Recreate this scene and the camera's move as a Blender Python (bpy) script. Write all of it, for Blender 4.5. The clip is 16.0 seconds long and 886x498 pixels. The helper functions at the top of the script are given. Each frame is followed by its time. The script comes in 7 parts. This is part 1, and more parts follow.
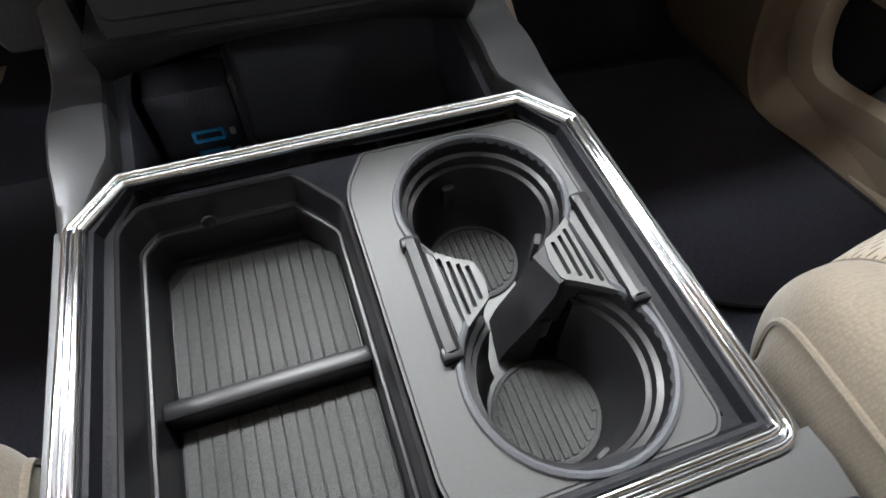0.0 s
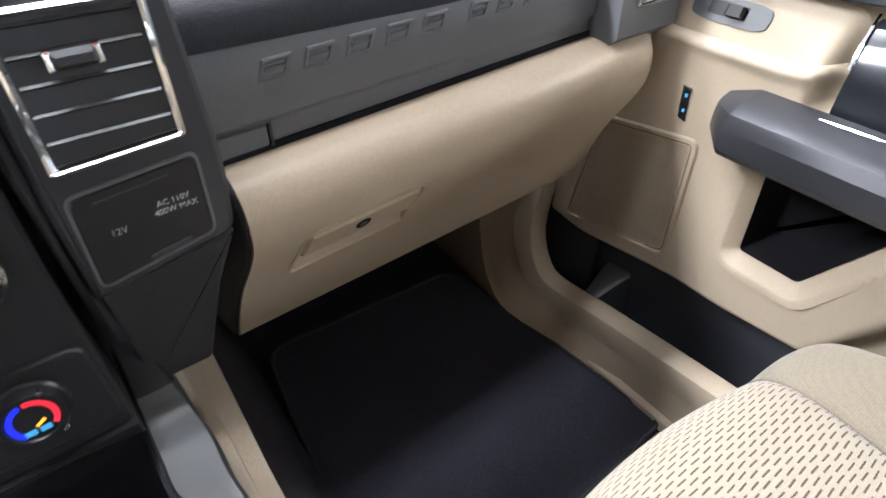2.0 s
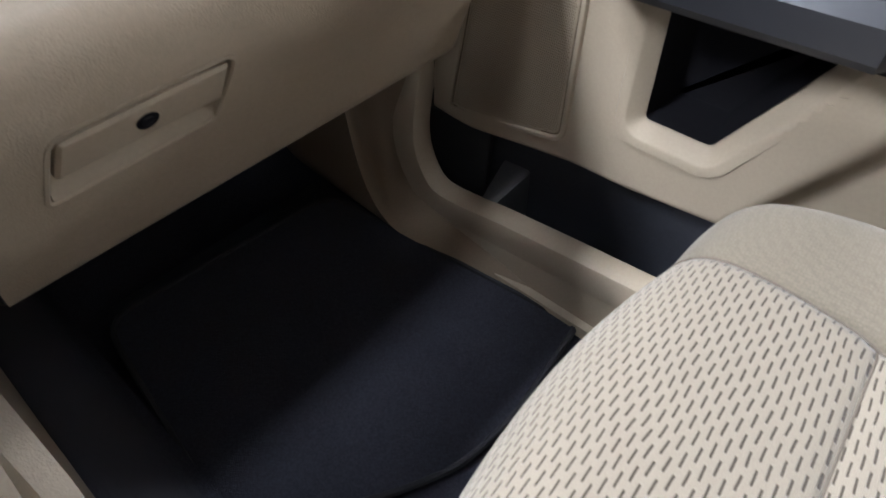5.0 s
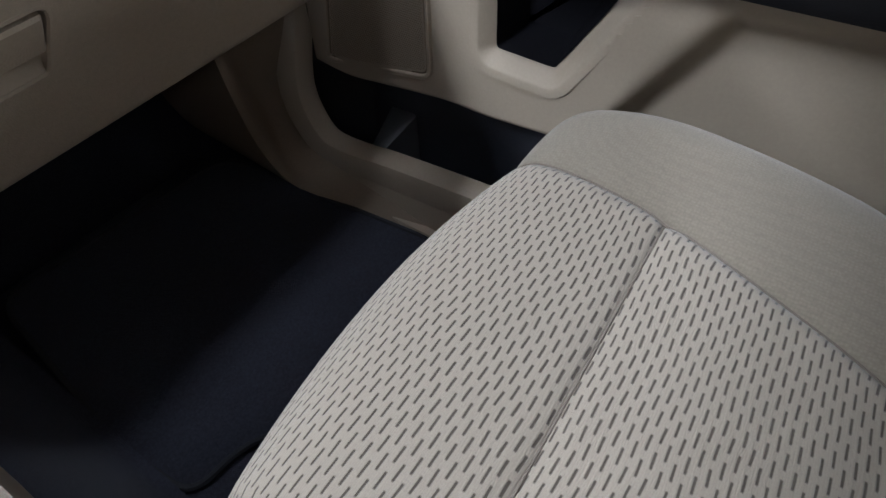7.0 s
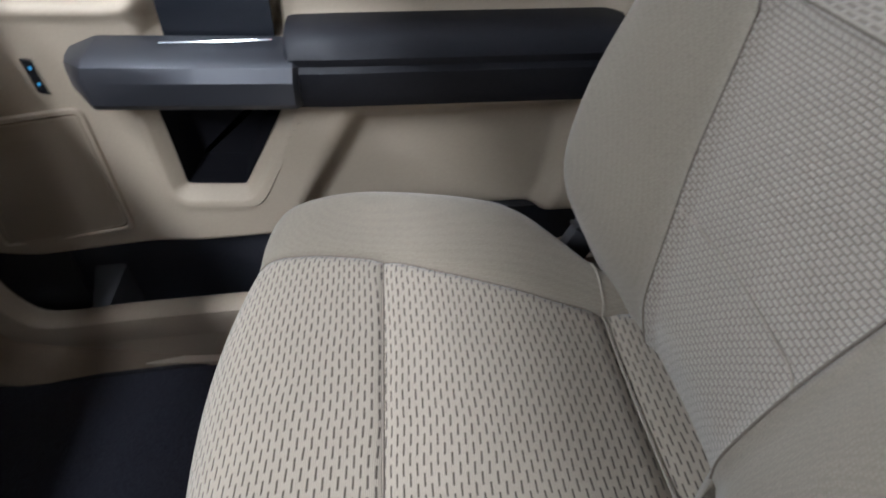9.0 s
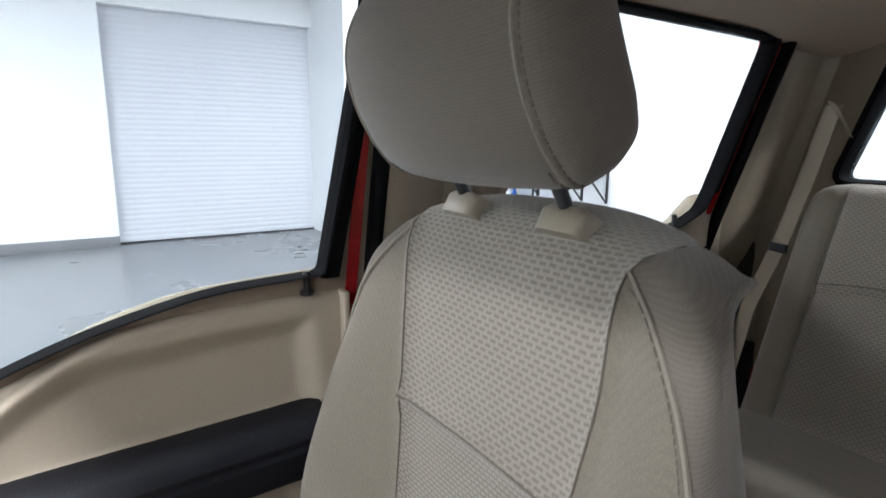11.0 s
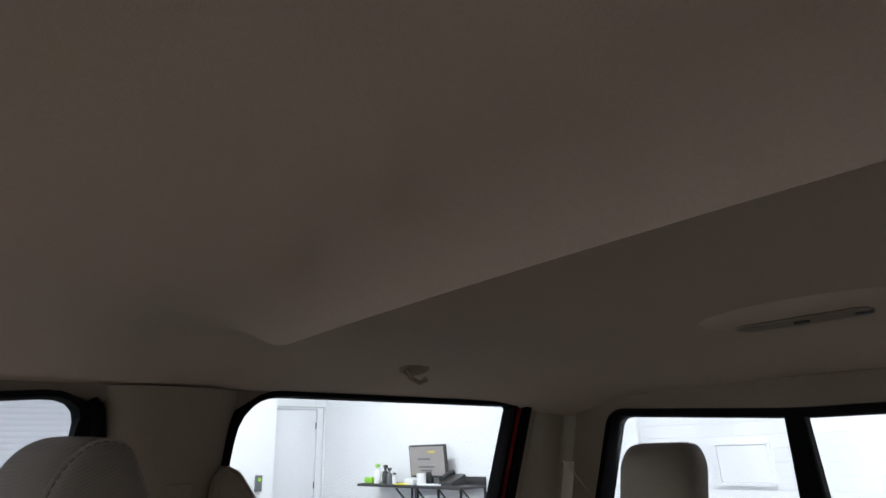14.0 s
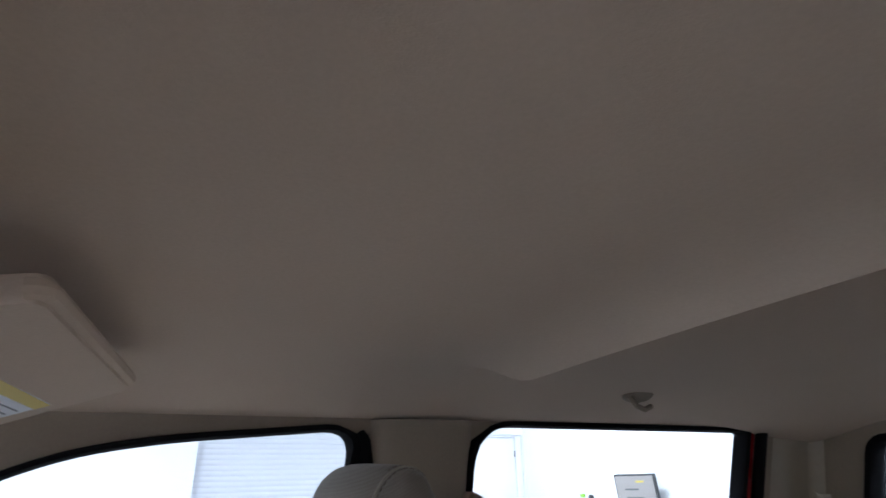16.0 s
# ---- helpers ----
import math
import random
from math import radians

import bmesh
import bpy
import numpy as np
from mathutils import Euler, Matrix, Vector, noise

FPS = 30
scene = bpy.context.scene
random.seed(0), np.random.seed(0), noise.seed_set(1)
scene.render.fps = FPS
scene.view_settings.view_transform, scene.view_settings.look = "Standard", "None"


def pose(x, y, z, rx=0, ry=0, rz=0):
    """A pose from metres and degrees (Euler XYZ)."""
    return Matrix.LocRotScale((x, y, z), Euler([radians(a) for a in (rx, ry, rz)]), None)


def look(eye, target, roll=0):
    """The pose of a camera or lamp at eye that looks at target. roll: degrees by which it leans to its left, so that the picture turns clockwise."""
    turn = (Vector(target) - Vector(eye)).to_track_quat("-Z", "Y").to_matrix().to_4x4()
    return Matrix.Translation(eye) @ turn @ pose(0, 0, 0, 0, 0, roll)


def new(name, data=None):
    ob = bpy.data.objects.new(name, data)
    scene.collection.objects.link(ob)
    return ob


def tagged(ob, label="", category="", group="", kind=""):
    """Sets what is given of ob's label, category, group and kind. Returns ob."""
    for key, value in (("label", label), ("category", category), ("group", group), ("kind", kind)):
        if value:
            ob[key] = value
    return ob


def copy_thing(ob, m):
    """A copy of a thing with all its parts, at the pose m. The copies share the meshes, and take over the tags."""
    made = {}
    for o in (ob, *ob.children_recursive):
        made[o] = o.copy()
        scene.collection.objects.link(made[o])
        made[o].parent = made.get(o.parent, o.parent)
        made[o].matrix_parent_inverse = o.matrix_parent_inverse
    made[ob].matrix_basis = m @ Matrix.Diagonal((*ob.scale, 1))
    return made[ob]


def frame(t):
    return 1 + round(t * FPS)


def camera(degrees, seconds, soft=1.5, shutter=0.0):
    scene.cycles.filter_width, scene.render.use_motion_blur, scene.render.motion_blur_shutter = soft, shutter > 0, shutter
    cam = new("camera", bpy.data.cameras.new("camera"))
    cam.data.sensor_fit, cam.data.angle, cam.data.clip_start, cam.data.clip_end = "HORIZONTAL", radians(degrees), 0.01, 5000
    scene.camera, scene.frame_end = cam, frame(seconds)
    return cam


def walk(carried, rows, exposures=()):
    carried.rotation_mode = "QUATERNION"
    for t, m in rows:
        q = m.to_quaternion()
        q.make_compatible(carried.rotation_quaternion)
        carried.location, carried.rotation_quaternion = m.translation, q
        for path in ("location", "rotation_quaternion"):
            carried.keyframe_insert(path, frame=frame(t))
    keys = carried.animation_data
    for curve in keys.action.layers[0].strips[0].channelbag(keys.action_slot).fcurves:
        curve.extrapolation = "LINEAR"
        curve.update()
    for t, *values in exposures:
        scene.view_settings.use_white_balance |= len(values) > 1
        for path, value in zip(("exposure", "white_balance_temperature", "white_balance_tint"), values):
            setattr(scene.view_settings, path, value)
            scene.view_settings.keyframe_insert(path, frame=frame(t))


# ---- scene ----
cam = camera(76.8, 16.0, shutter=0.25)
PATH = [
    (0, (-0.051, 0.131, 0.933), (0.367, 1.278, -0.65), 1.2),
    (0.5, (-0.041, 0.135, 0.994), (0.399, 1.282, -0.584), 2.4),
    (1, (0.046, 0.107, 1.051), (0.507, 1.362, -0.437), 1.1),
    (1.5, (0.104, 0.12, 1.092), (0.804, 1.415, -0.262), 1.1),
    (2, (0.146, 0.169, 1.119), (1.085, 1.367, -0.177), 1.3),
    (2.5, (0.174, 0.228, 1.128), (1.245, 1.336, -0.147), 1.4),
    (3, (0.182, 0.261, 1.106), (1.313, 1.312, -0.165), 1.5),
    (3.5, (0.185, 0.258, 1.034), (1.347, 1.266, -0.245), 2.1),
    (4, (0.199, 0.244, 1.018), (1.327, 1.182, -0.341), 2.3),
    (4.5, (0.223, 0.222, 1.023), (1.31, 1.134, -0.387), 1.9),
    (5, (0.237, 0.2, 0.998), (1.302, 1.069, -0.455), 2.2),
    (5.2, (0.235, 0.159, 0.975), (1.307, 1.015, -0.48), 1.7),
    (7.3, (0.255, 0.086, 1.013), (1.333, 0.722, -0.546), 0.9),
    (7.5, (0.229, 0.103, 1.046), (1.322, 0.666, -0.532), 2.3),
    (8, (0.163, 0.093, 1.095), (1.34, 0.583, -0.446), 3.2),
    (8.5, (0.149, 0.087, 1.089), (1.58, 0.313, -0.29), 3.8),
    (9, (0.139, 0.095, 1.107), (1.627, -0.087, -0.217), 3.5),
    (9.5, (0.117, 0.093, 1.137), (1.747, -0.445, 0.112), 2.6),
    (10, (0.1, 0.088, 1.169), (1.766, -0.677, 0.371), 1.7),
    (10.2, (0.09, 0.093, 1.191), (1.753, -0.77, 0.49), 1.6),
    (12.3, (-0.029, -0.03, 1.337), (1.591, -1.203, 1.29), -1.3),
    (12.5, (-0.054, -0.062, 1.345), (1.536, -1.276, 1.342), -1.5),
    (13, (-0.116, -0.089, 1.376), (1.379, -1.41, 1.521), -1.7),
    (13.5, (-0.182, -0.062, 1.389), (1.234, -1.402, 1.835), -1.9),
    (14, (-0.206, -0.044, 1.388), (1.146, -1.358, 2.055), -2.0),
    (14.5, (-0.215, -0.044, 1.393), (1.131, -1.329, 2.127), -2.1),
    (15, (-0.23, -0.018, 1.392), (1.232, -1.162, 2.137), -2.0),
    (15.5, (-0.236, 0.001, 1.388), (1.332, -0.981, 2.147), -1.7),
    (16, (-0.22, 0.036, 1.388), (1.45, -0.752, 2.156), -1.4),
]

# ---------------------------------------------------------------- light
EXPO = [(0.0, 0.75, 6650, 11), (0.5, 0.86, 6700, 11), (1.0, 0.95, 6650, 12), (1.5, 1.24, 6600, 13), (2.5, 1.27, 6250, 12), (3.6, 0.95, 6200, 12), (4.5, 0.80, 6150, 12), (5.2, 0.58, 6100, 12), (7.5, -0.12, 5750, 11), (8.2, 0.0, 5750, 10), (9.5, 0.42, 6050, 13), (10.2, 0.60, 5950, 11), (12.3, 0.0, 6700, 13), (13.5, -0.15, 6550, 14), (14.5, -0.12, 6100, 14), (15.0, 0.15, 5800, 14), (16.0, 0.52, 5750, 13)]
walk(cam, [(t, look(e, g, r)) for t, e, g, r in PATH], EXPO)

world = bpy.data.worlds.new("world")
scene.world = world
world.use_nodes = True
world.node_tree.nodes["Background"].inputs[0].default_value = (0.75, 0.82, 0.9, 1)
world.node_tree.nodes["Background"].inputs[1].default_value = 0.05

from mathutils.geometry import delaunay_2d_cdt

SHOP_Z = -0.5          # workshop floor
CEIL_Z = 4.0
CX = -0.02             # centre line of the cab


def area(name, m, sx, sy, watts, color):
    l = bpy.data.lights.new(name, "AREA")
    l.shape, l.size, l.size_y, l.energy, l.color = "RECTANGLE", sx, sy, watts, color
    ob = new(name, l)
    ob.matrix_basis = m
    return ob


LAMP_W = (0.95, 0.98, 1.0)
# the 32 W lamp at y 0.65 is an unseen extra that lifts the dash
LAMPS = [(-3.4, -3.8, 240), (-3.4, 1.9, 230), (-3.4, 5.4, 200), (0.3, -3.8, 180), (0.3, 0.65, 32), (0.3, 1.9, 190), (0.3, 5.4, 300), (6.4, -3.8, 210), (6.4, 1.9, 130), (6.4, 5.4, 220)]
for lx, ly, w in LAMPS:
    area("ceiling_lamp_light", pose(lx, ly, CEIL_Z - 0.09), 2.5, 0.44, w, LAMP_W)


# ---------------------------------------------------------------- materials
def mat(name, base, rough=0.5, metal=0.0, scale=0.0, bump=0.0, var=0.0, spec=0.5, big=3.0, coat=0.0, sheen=0.0):
    m = bpy.data.materials.new(name)
    m.use_nodes = True
    nt = m.node_tree
    b = nt.nodes["Principled BSDF"]
    b.inputs["Base Color"].default_value = (*base, 1)
    b.inputs["Roughness"].default_value = rough
    b.inputs["Metallic"].default_value = metal
    b.inputs["Specular IOR Level"].default_value = spec
    b.inputs["Coat Weight"].default_value = coat
    b.inputs["Sheen Weight"].default_value = sheen
    tc = nt.nodes.new("ShaderNodeTexCoord")
    if var > 0:
        n1 = nt.nodes.new("ShaderNodeTexNoise")
        n1.inputs["Scale"].default_value = big
        n1.inputs["Detail"].default_value = 5
        n2 = nt.nodes.new("ShaderNodeTexNoise")
        n2.inputs["Scale"].default_value = max(scale * 0.4, 60.0)
        for n in (n1, n2):
            nt.links.new(tc.outputs["Object"], n.inputs["Vector"])
        add = nt.nodes.new("ShaderNodeMath")
        add.operation = "ADD"
        nt.links.new(n1.outputs[0], add.inputs[0])
        nt.links.new(n2.outputs[0], add.inputs[1])
        mr = nt.nodes.new("ShaderNodeMapRange")
        mr.inputs[1].default_value, mr.inputs[2].default_value = 0.7, 1.3
        mr.inputs[3].default_value, mr.inputs[4].default_value = 1 - var, 1 + var
        nt.links.new(add.outputs[0], mr.inputs[0])
        mx = nt.nodes.new("ShaderNodeVectorMath")
        mx.operation = "SCALE"
        mx.inputs[0].default_value = base
        nt.links.new(mr.outputs[0], mx.inputs["Scale"])
        nt.links.new(mx.outputs[0], b.inputs["Base Color"])
        r2 = nt.nodes.new("ShaderNodeMapRange")
        r2.inputs[1].default_value, r2.inputs[2].default_value = 0.3, 0.7
        r2.inputs[3].default_value, r2.inputs[4].default_value = max(rough - 0.06, 0.02), min(rough + 0.08, 1)
        nt.links.new(n1.outputs[0], r2.inputs[0])
        nt.links.new(r2.outputs[0], b.inputs["Roughness"])
    if bump > 0:
        v = nt.nodes.new("ShaderNodeTexVoronoi")
        v.inputs["Scale"].default_value = scale
        nz = nt.nodes.new("ShaderNodeTexNoise")
        nz.inputs["Scale"].default_value = scale * 1.7
        nt.links.new(tc.outputs["Object"], v.inputs["Vector"])
        nt.links.new(tc.outputs["Object"], nz.inputs["Vector"])
        ad = nt.nodes.new("ShaderNodeMath")
        ad.operation = "ADD"
        nt.links.new(v.outputs["Distance"], ad.inputs[0])
        nt.links.new(nz.outputs[0], ad.inputs[1])
        bp = nt.nodes.new("ShaderNodeBump")
        bp.inputs["Strength"].default_value = bump
        bp.inputs["Distance"].default_value = 0.0006
        nt.links.new(ad.outputs[0], bp.inputs["Height"])
        nt.links.new(bp.outputs[0], b.inputs["Normal"])
    return m


def fabric(name, base, dark, kind):
    """Woven upholstery. kind: 'dash_xy', 'dash_xz' staggered dashes, 'rib' fine ribbing, 'weave' plain weave."""
    m = mat(name, base, 0.9, spec=0.2, sheen=0.25)
    nt = m.node_tree
    b = nt.nodes["Principled BSDF"]

    def math_node(op, a, c=None):
        n = nt.nodes.new("ShaderNodeMath")
        n.operation = op
        for k, val in enumerate((a, c)):
            if val is None:
                continue
            if isinstance(val, (int, float)):
                n.inputs[k].default_value = val
            else:
                nt.links.new(val, n.inputs[k])
        return n.outputs[0]

    tc = nt.nodes.new("ShaderNodeTexCoord")
    sep = nt.nodes.new("ShaderNodeSeparateXYZ")
    nt.links.new(tc.outputs["Object"], sep.inputs[0])
    x, y, z = sep.outputs
    # slow wobble so that rows are not ruler-straight
    nz = nt.nodes.new("ShaderNodeTexNoise")
    nz.inputs["Scale"].default_value = 14
    nt.links.new(tc.outputs["Object"], nz.inputs["Vector"])
    wob = math_node("MULTIPLY", math_node("SUBTRACT", nz.outputs[0], 0.5), 0.006)
    fine = nt.nodes.new("ShaderNodeTexNoise")
    fine.inputs["Scale"].default_value = 900
    nt.links.new(tc.outputs["Object"], fine.inputs["Vector"])
    if kind.startswith("dash"):
        if kind == "dash_xy":
            a, l, pa, pl = math_node("ADD", math_node("ADD", y, math_node("MULTIPLY", z, -0.6)), wob), x, 0.0057, 0.0178
        else:
            a, l, pa, pl = math_node("ADD", math_node("SUBTRACT", z, y), wob), x, *((0.0066, 0.0118) if kind == "dash_xz" else (0.0052, 0.0072))
        ua = math_node("DIVIDE", a, pa)
        fa = math_node("FRACT", ua)
        odd = math_node("MULTIPLY", math_node("FLOORED_MODULO", math_node("FLOOR", ua), 2.0), 0.5)
        fl = math_node("FRACT", math_node("ADD", math_node("DIVIDE", l, pl), odd))
        da = math_node("ABSOLUTE", math_node("SUBTRACT", fa, 0.5))
        dl = math_node("ABSOLUTE", math_node("SUBTRACT", fl, 0.5))
        ma = nt.nodes.new("ShaderNodeMapRange")
        ma.inputs[1].default_value, ma.inputs[2].default_value, ma.inputs[3].default_value, ma.inputs[4].default_value = 0.11, 0.17, 1, 0
        nt.links.new(da, ma.inputs[0])
        ml = nt.nodes.new("ShaderNodeMapRange")
        ml.inputs[1].default_value, ml.inputs[2].default_value, ml.inputs[3].default_value, ml.inputs[4].default_value = 0.29, 0.35, 1, 0
        nt.links.new(dl, ml.inputs[0])
        mask = math_node("MULTIPLY", ma.outputs[0], ml.outputs[0])
        if kind == "dash_xz":
            ma.inputs[1].default_value, ma.inputs[2].default_value = 0.16, 0.36
            ml.inputs[1].default_value, ml.inputs[2].default_value = 0.27, 0.42
        if kind == "dash_fine":
            ma.inputs[1].default_value, ma.inputs[2].default_value = 0.24, 0.42
            ml.inputs[1].default_value, ml.inputs[2].default_value = 0.34, 0.46
            mask = math_node("SUBTRACT", 1.0, mask)
        ribs = math_node("MULTIPLY", math_node("SINE", math_node("MULTIPLY", a, 6.283 / (pa / 4))), 0.12)
        height = math_node("ADD", ribs, math_node("SUBTRACT", math_node("MULTIPLY", fine.outputs[0], 0.3), mask))
        dist = 0.0012
    else:
        if kind == "rib":
            w1 = math_node("SINE", math_node("MULTIPLY", math_node("ADD", z, math_node("MULTIPLY", y, 0.5)), 6.283 / 0.0029))
            w2 = math_node("SINE", math_node("MULTIPLY", x, 6.283 / 0.0029))
            tot = math_node("ADD", w1, math_node("MULTIPLY", w2, 0.3))
        else:
            vo = nt.nodes.new("ShaderNodeTexVoronoi")
            vo.inputs["Scale"].default_value = 380
            vo.inputs["Randomness"].default_value = 0.45
            nt.links.new(tc.outputs["Object"], vo.inputs["Vector"])
            tot = math_node("SUBTRACT", 0.9, math_node("MULTIPLY", vo.outputs["Distance"], 3.2))
        mr = nt.nodes.new("ShaderNodeMapRange")
        mr.inputs[1].default_value, mr.inputs[2].default_value, mr.inputs[3].default_value, mr.inputs[4].default_value = -1.6, 0.7, 0.36, 0
        nt.links.new(tot, mr.inputs[0])
        mask = mr.outputs[0]
        height = math_node("SUBTRACT", math_node("MULTIPLY", fine.outputs[0], 0.4), mask)
        dist = 0.0008
    mix = nt.nodes.new("ShaderNodeMix")
    mix.data_type = "RGBA"
    mix.inputs["A"].default_value = (*base, 1)
    mix.inputs["B"].default_value = (*dark, 1)
    nt.links.new(mask, mix.inputs["Factor"])
    sc = nt.nodes.new("ShaderNodeVectorMath")
    sc.operation = "SCALE"
    nt.links.new(mix.outputs["Result"], sc.inputs[0])
    big = nt.nodes.new("ShaderNodeTexNoise")
    big.inputs["Scale"].default_value = 7
    big.inputs["Detail"].default_value = 4
    nt.links.new(tc.outputs["Object"], big.inputs["Vector"])
    nt.links.new(math_node("ADD", math_node("MULTIPLY", big.outputs[0], 0.16), math_node("ADD", math_node("MULTIPLY", fine.outputs[0], 0.24), 0.80)), sc.inputs["Scale"])
    nt.links.new(sc.outputs[0], b.inputs["Base Color"])
    bp = nt.nodes.new("ShaderNodeBump")
    bp.inputs["Strength"].default_value = 0.6
    bp.inputs["Distance"].default_value = dist
    nt.links.new(height, bp.inputs["Height"])
    nt.links.new(bp.outputs[0], b.inputs["Normal"])
    return m


def glow(name, color, strength):
    m = mat(name, color, 0.4)
    b = m.node_tree.nodes["Principled BSDF"]
    b.inputs["Emission Color"].default_value = (*color, 1)
    b.inputs["Emission Strength"].default_value = strength
    return m


def clear_glass(name, tint):
    m = bpy.data.materials.new(name)
    m.use_nodes = True
    nt = m.node_tree
    nt.nodes.remove(nt.nodes["Principled BSDF"])
    tr = nt.nodes.new("ShaderNodeBsdfTransparent")
    tr.inputs[0].default_value = (*tint, 1)
    gl = nt.nodes.new("ShaderNodeBsdfGlossy")
    gl.inputs["Roughness"].default_value = 0.02
    lw = nt.nodes.new("ShaderNodeLayerWeight")
    lw.inputs[0].default_value = 0.5
    pw = nt.nodes.new("ShaderNodeMath")
    pw.operation = "POWER"
    nt.links.new(lw.outputs["Facing"], pw.inputs[0])
    pw.inputs[1].default_value = 5.0
    ma = nt.nodes.new("ShaderNodeMath")
    ma.operation = "MULTIPLY_ADD"
    nt.links.new(pw.outputs[0], ma.inputs[0])
    ma.inputs[1].default_value, ma.inputs[2].default_value = 0.9, 0.035
    mx = nt.nodes.new("ShaderNodeMixShader")
    nt.links.new(ma.outputs[0], mx.inputs[0])
    nt.links.new(tr.outputs[0], mx.inputs[1])
    nt.links.new(gl.outputs[0], mx.inputs[2])
    nt.links.new(mx.outputs[0], nt.nodes["Material Output"].inputs[0])
    return m


TAN = mat("tan_grained_plastic", (0.450, 0.372, 0.280), 0.38, scale=520, bump=0.35, var=0.06, spec=0.5)
TAN_SMOOTH = mat("tan_smooth_plastic", (0.43, 0.36, 0.275), 0.54, scale=700, bump=0.12, var=0.04, spec=0.28)
TAUPE = mat("taupe_trim_plastic", (0.275, 0.217, 0.160), 0.6, scale=600, bump=0.3, var=0.05, spec=0.3)
LINER = mat("headliner_cloth", (0.55, 0.440, 0.346), 0.95, scale=900, bump=0.25, var=0.04, spec=0.1)
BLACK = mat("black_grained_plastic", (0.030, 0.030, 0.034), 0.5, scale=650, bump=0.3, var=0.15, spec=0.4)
BLACK_GLOSS = mat("black_smooth_plastic", (0.012, 0.012, 0.014), 0.32, var=0.1, spec=0.5)
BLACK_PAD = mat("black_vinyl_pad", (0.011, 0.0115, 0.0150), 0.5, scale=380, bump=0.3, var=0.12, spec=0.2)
CAP_DARK = mat("dark_gloss_cap_paint", (0.022, 0.025, 0.032), 0.22, metal=0.2, scale=1500, bump=0.03, var=0.05, coat=0.3)
DASH_GREY = mat("charcoal_dash_plastic", (0.104, 0.110, 0.122), 0.38, scale=800, bump=0.25, var=0.07, spec=0.5)
DASH_TOP = mat("dark_dash_leathergrain", (0.026, 0.028, 0.034), 0.60, scale=420, bump=0.5, var=0.1, spec=0.2)
SATIN = mat("satin_grey_paint", (0.072, 0.074, 0.075), 0.5, metal=0.15, scale=1200, bump=0.08, var=0.05, spec=0.5)
WING = mat("wing_grey_paint", (0.095, 0.098, 0.098), 0.48, metal=0.15, var=0.04)
SILVER = mat("satin_silver_paint", (0.10, 0.103, 0.108), 0.40, metal=0.5, scale=1500, bump=0.06, var=0.04)
GUN = mat("gunmetal_paint", (0.046, 0.048, 0.056), 0.32, metal=0.4, scale=1500, bump=0.05)
CHROME = mat("chrome", (0.82, 0.83, 0.84), 0.07, metal=1.0)
STACK_BLK = mat("smooth_black_stack_plastic", (0.016, 0.016, 0.019), 0.42, scale=900, bump=0.08, var=0.1, spec=0.35)
BAR_SILVER = mat("bright_satin_silver", (0.32, 0.33, 0.34), 0.34, metal=0.8, var=0.04)
POCKET = mat("dark_pocket_plastic", (0.046, 0.049, 0.062), 0.6, scale=500, bump=0.3, var=0.1, spec=0.3)
KNOB_RING = mat("bright_knob_ring", (0.50, 0.51, 0.52), 0.22, metal=1.0)
RUBBER = mat("ribbed_rubber", (0.075, 0.077, 0.077), 0.7, scale=900, bump=0.7, var=0.18, spec=0.3, big=30)
CARPET = mat("black_carpet", (0.038, 0.040, 0.055), 1.0, scale=700, bump=1.0, var=0.3, spec=0.05, sheen=0.15)
MATBIND = mat("mat_binding", (0.04, 0.041, 0.048), 0.8, scale=900, bump=0.6, var=0.15, spec=0.2)
# near-black for liners and wells, also used as shade in narrow gaps
WELL = mat("matt_black_liner_and_gap_shade", (0.009, 0.009, 0.012), 0.8, scale=500, bump=0.3, var=0.1, spec=0.15)
# tan darkened by hand: the shade in the speaker's holes and gap
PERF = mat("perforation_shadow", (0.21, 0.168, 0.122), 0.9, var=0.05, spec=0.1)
SEAL = mat("window_rubber", (0.006, 0.006, 0.007), 0.8, var=0.1, spec=0.06)
RED = mat("red_body_paint", (0.42, 0.012, 0.014), 0.25, coat=0.6, var=0.04)
WEB = mat("belt_webbing", (0.30, 0.25, 0.19), 0.8, scale=1100, bump=0.8, var=0.08, spec=0.2)
SEAT_DASH = fabric("seat_dash_cloth", (0.285, 0.244, 0.194), (0.075, 0.061, 0.047), "dash_xy")
BACK_DASH = fabric("backrest_dash_cloth", (0.282, 0.246, 0.205), (0.190, 0.164, 0.134), "dash_xz")
BACK_FINE = fabric("backrest_fine_cloth", (0.282, 0.246, 0.205), (0.175, 0.150, 0.122), "dash_fine")
SEAT_PLAIN = fabric("seat_plain_cloth", (0.205, 0.175, 0.135), (0.085, 0.071, 0.053), "weave")
SEAT_RIB = fabric("headrest_rib_cloth", (0.165, 0.138, 0.112), (0.10, 0.083, 0.066), "rib")
PIPE = mat("seam_thread", (0.28, 0.245, 0.200), 0.85, scale=1500, bump=0.8, var=0.1, spec=0.2)
STITCH = mat("dark_stitch_thread", (0.15, 0.126, 0.104), 0.9, spec=0.1)
SHUTTER = mat("shutter_enamel", (0.60, 0.61, 0.65), 0.5, scale=40, bump=0.02, var=0.05, spec=0.3)
COLLAR = mat("beige_plastic", (0.33, 0.275, 0.205), 0.45, var=0.04)
BLUE_ICON = glow("blue_backlit_mark", (0.05, 0.32, 0.62), 0.35)
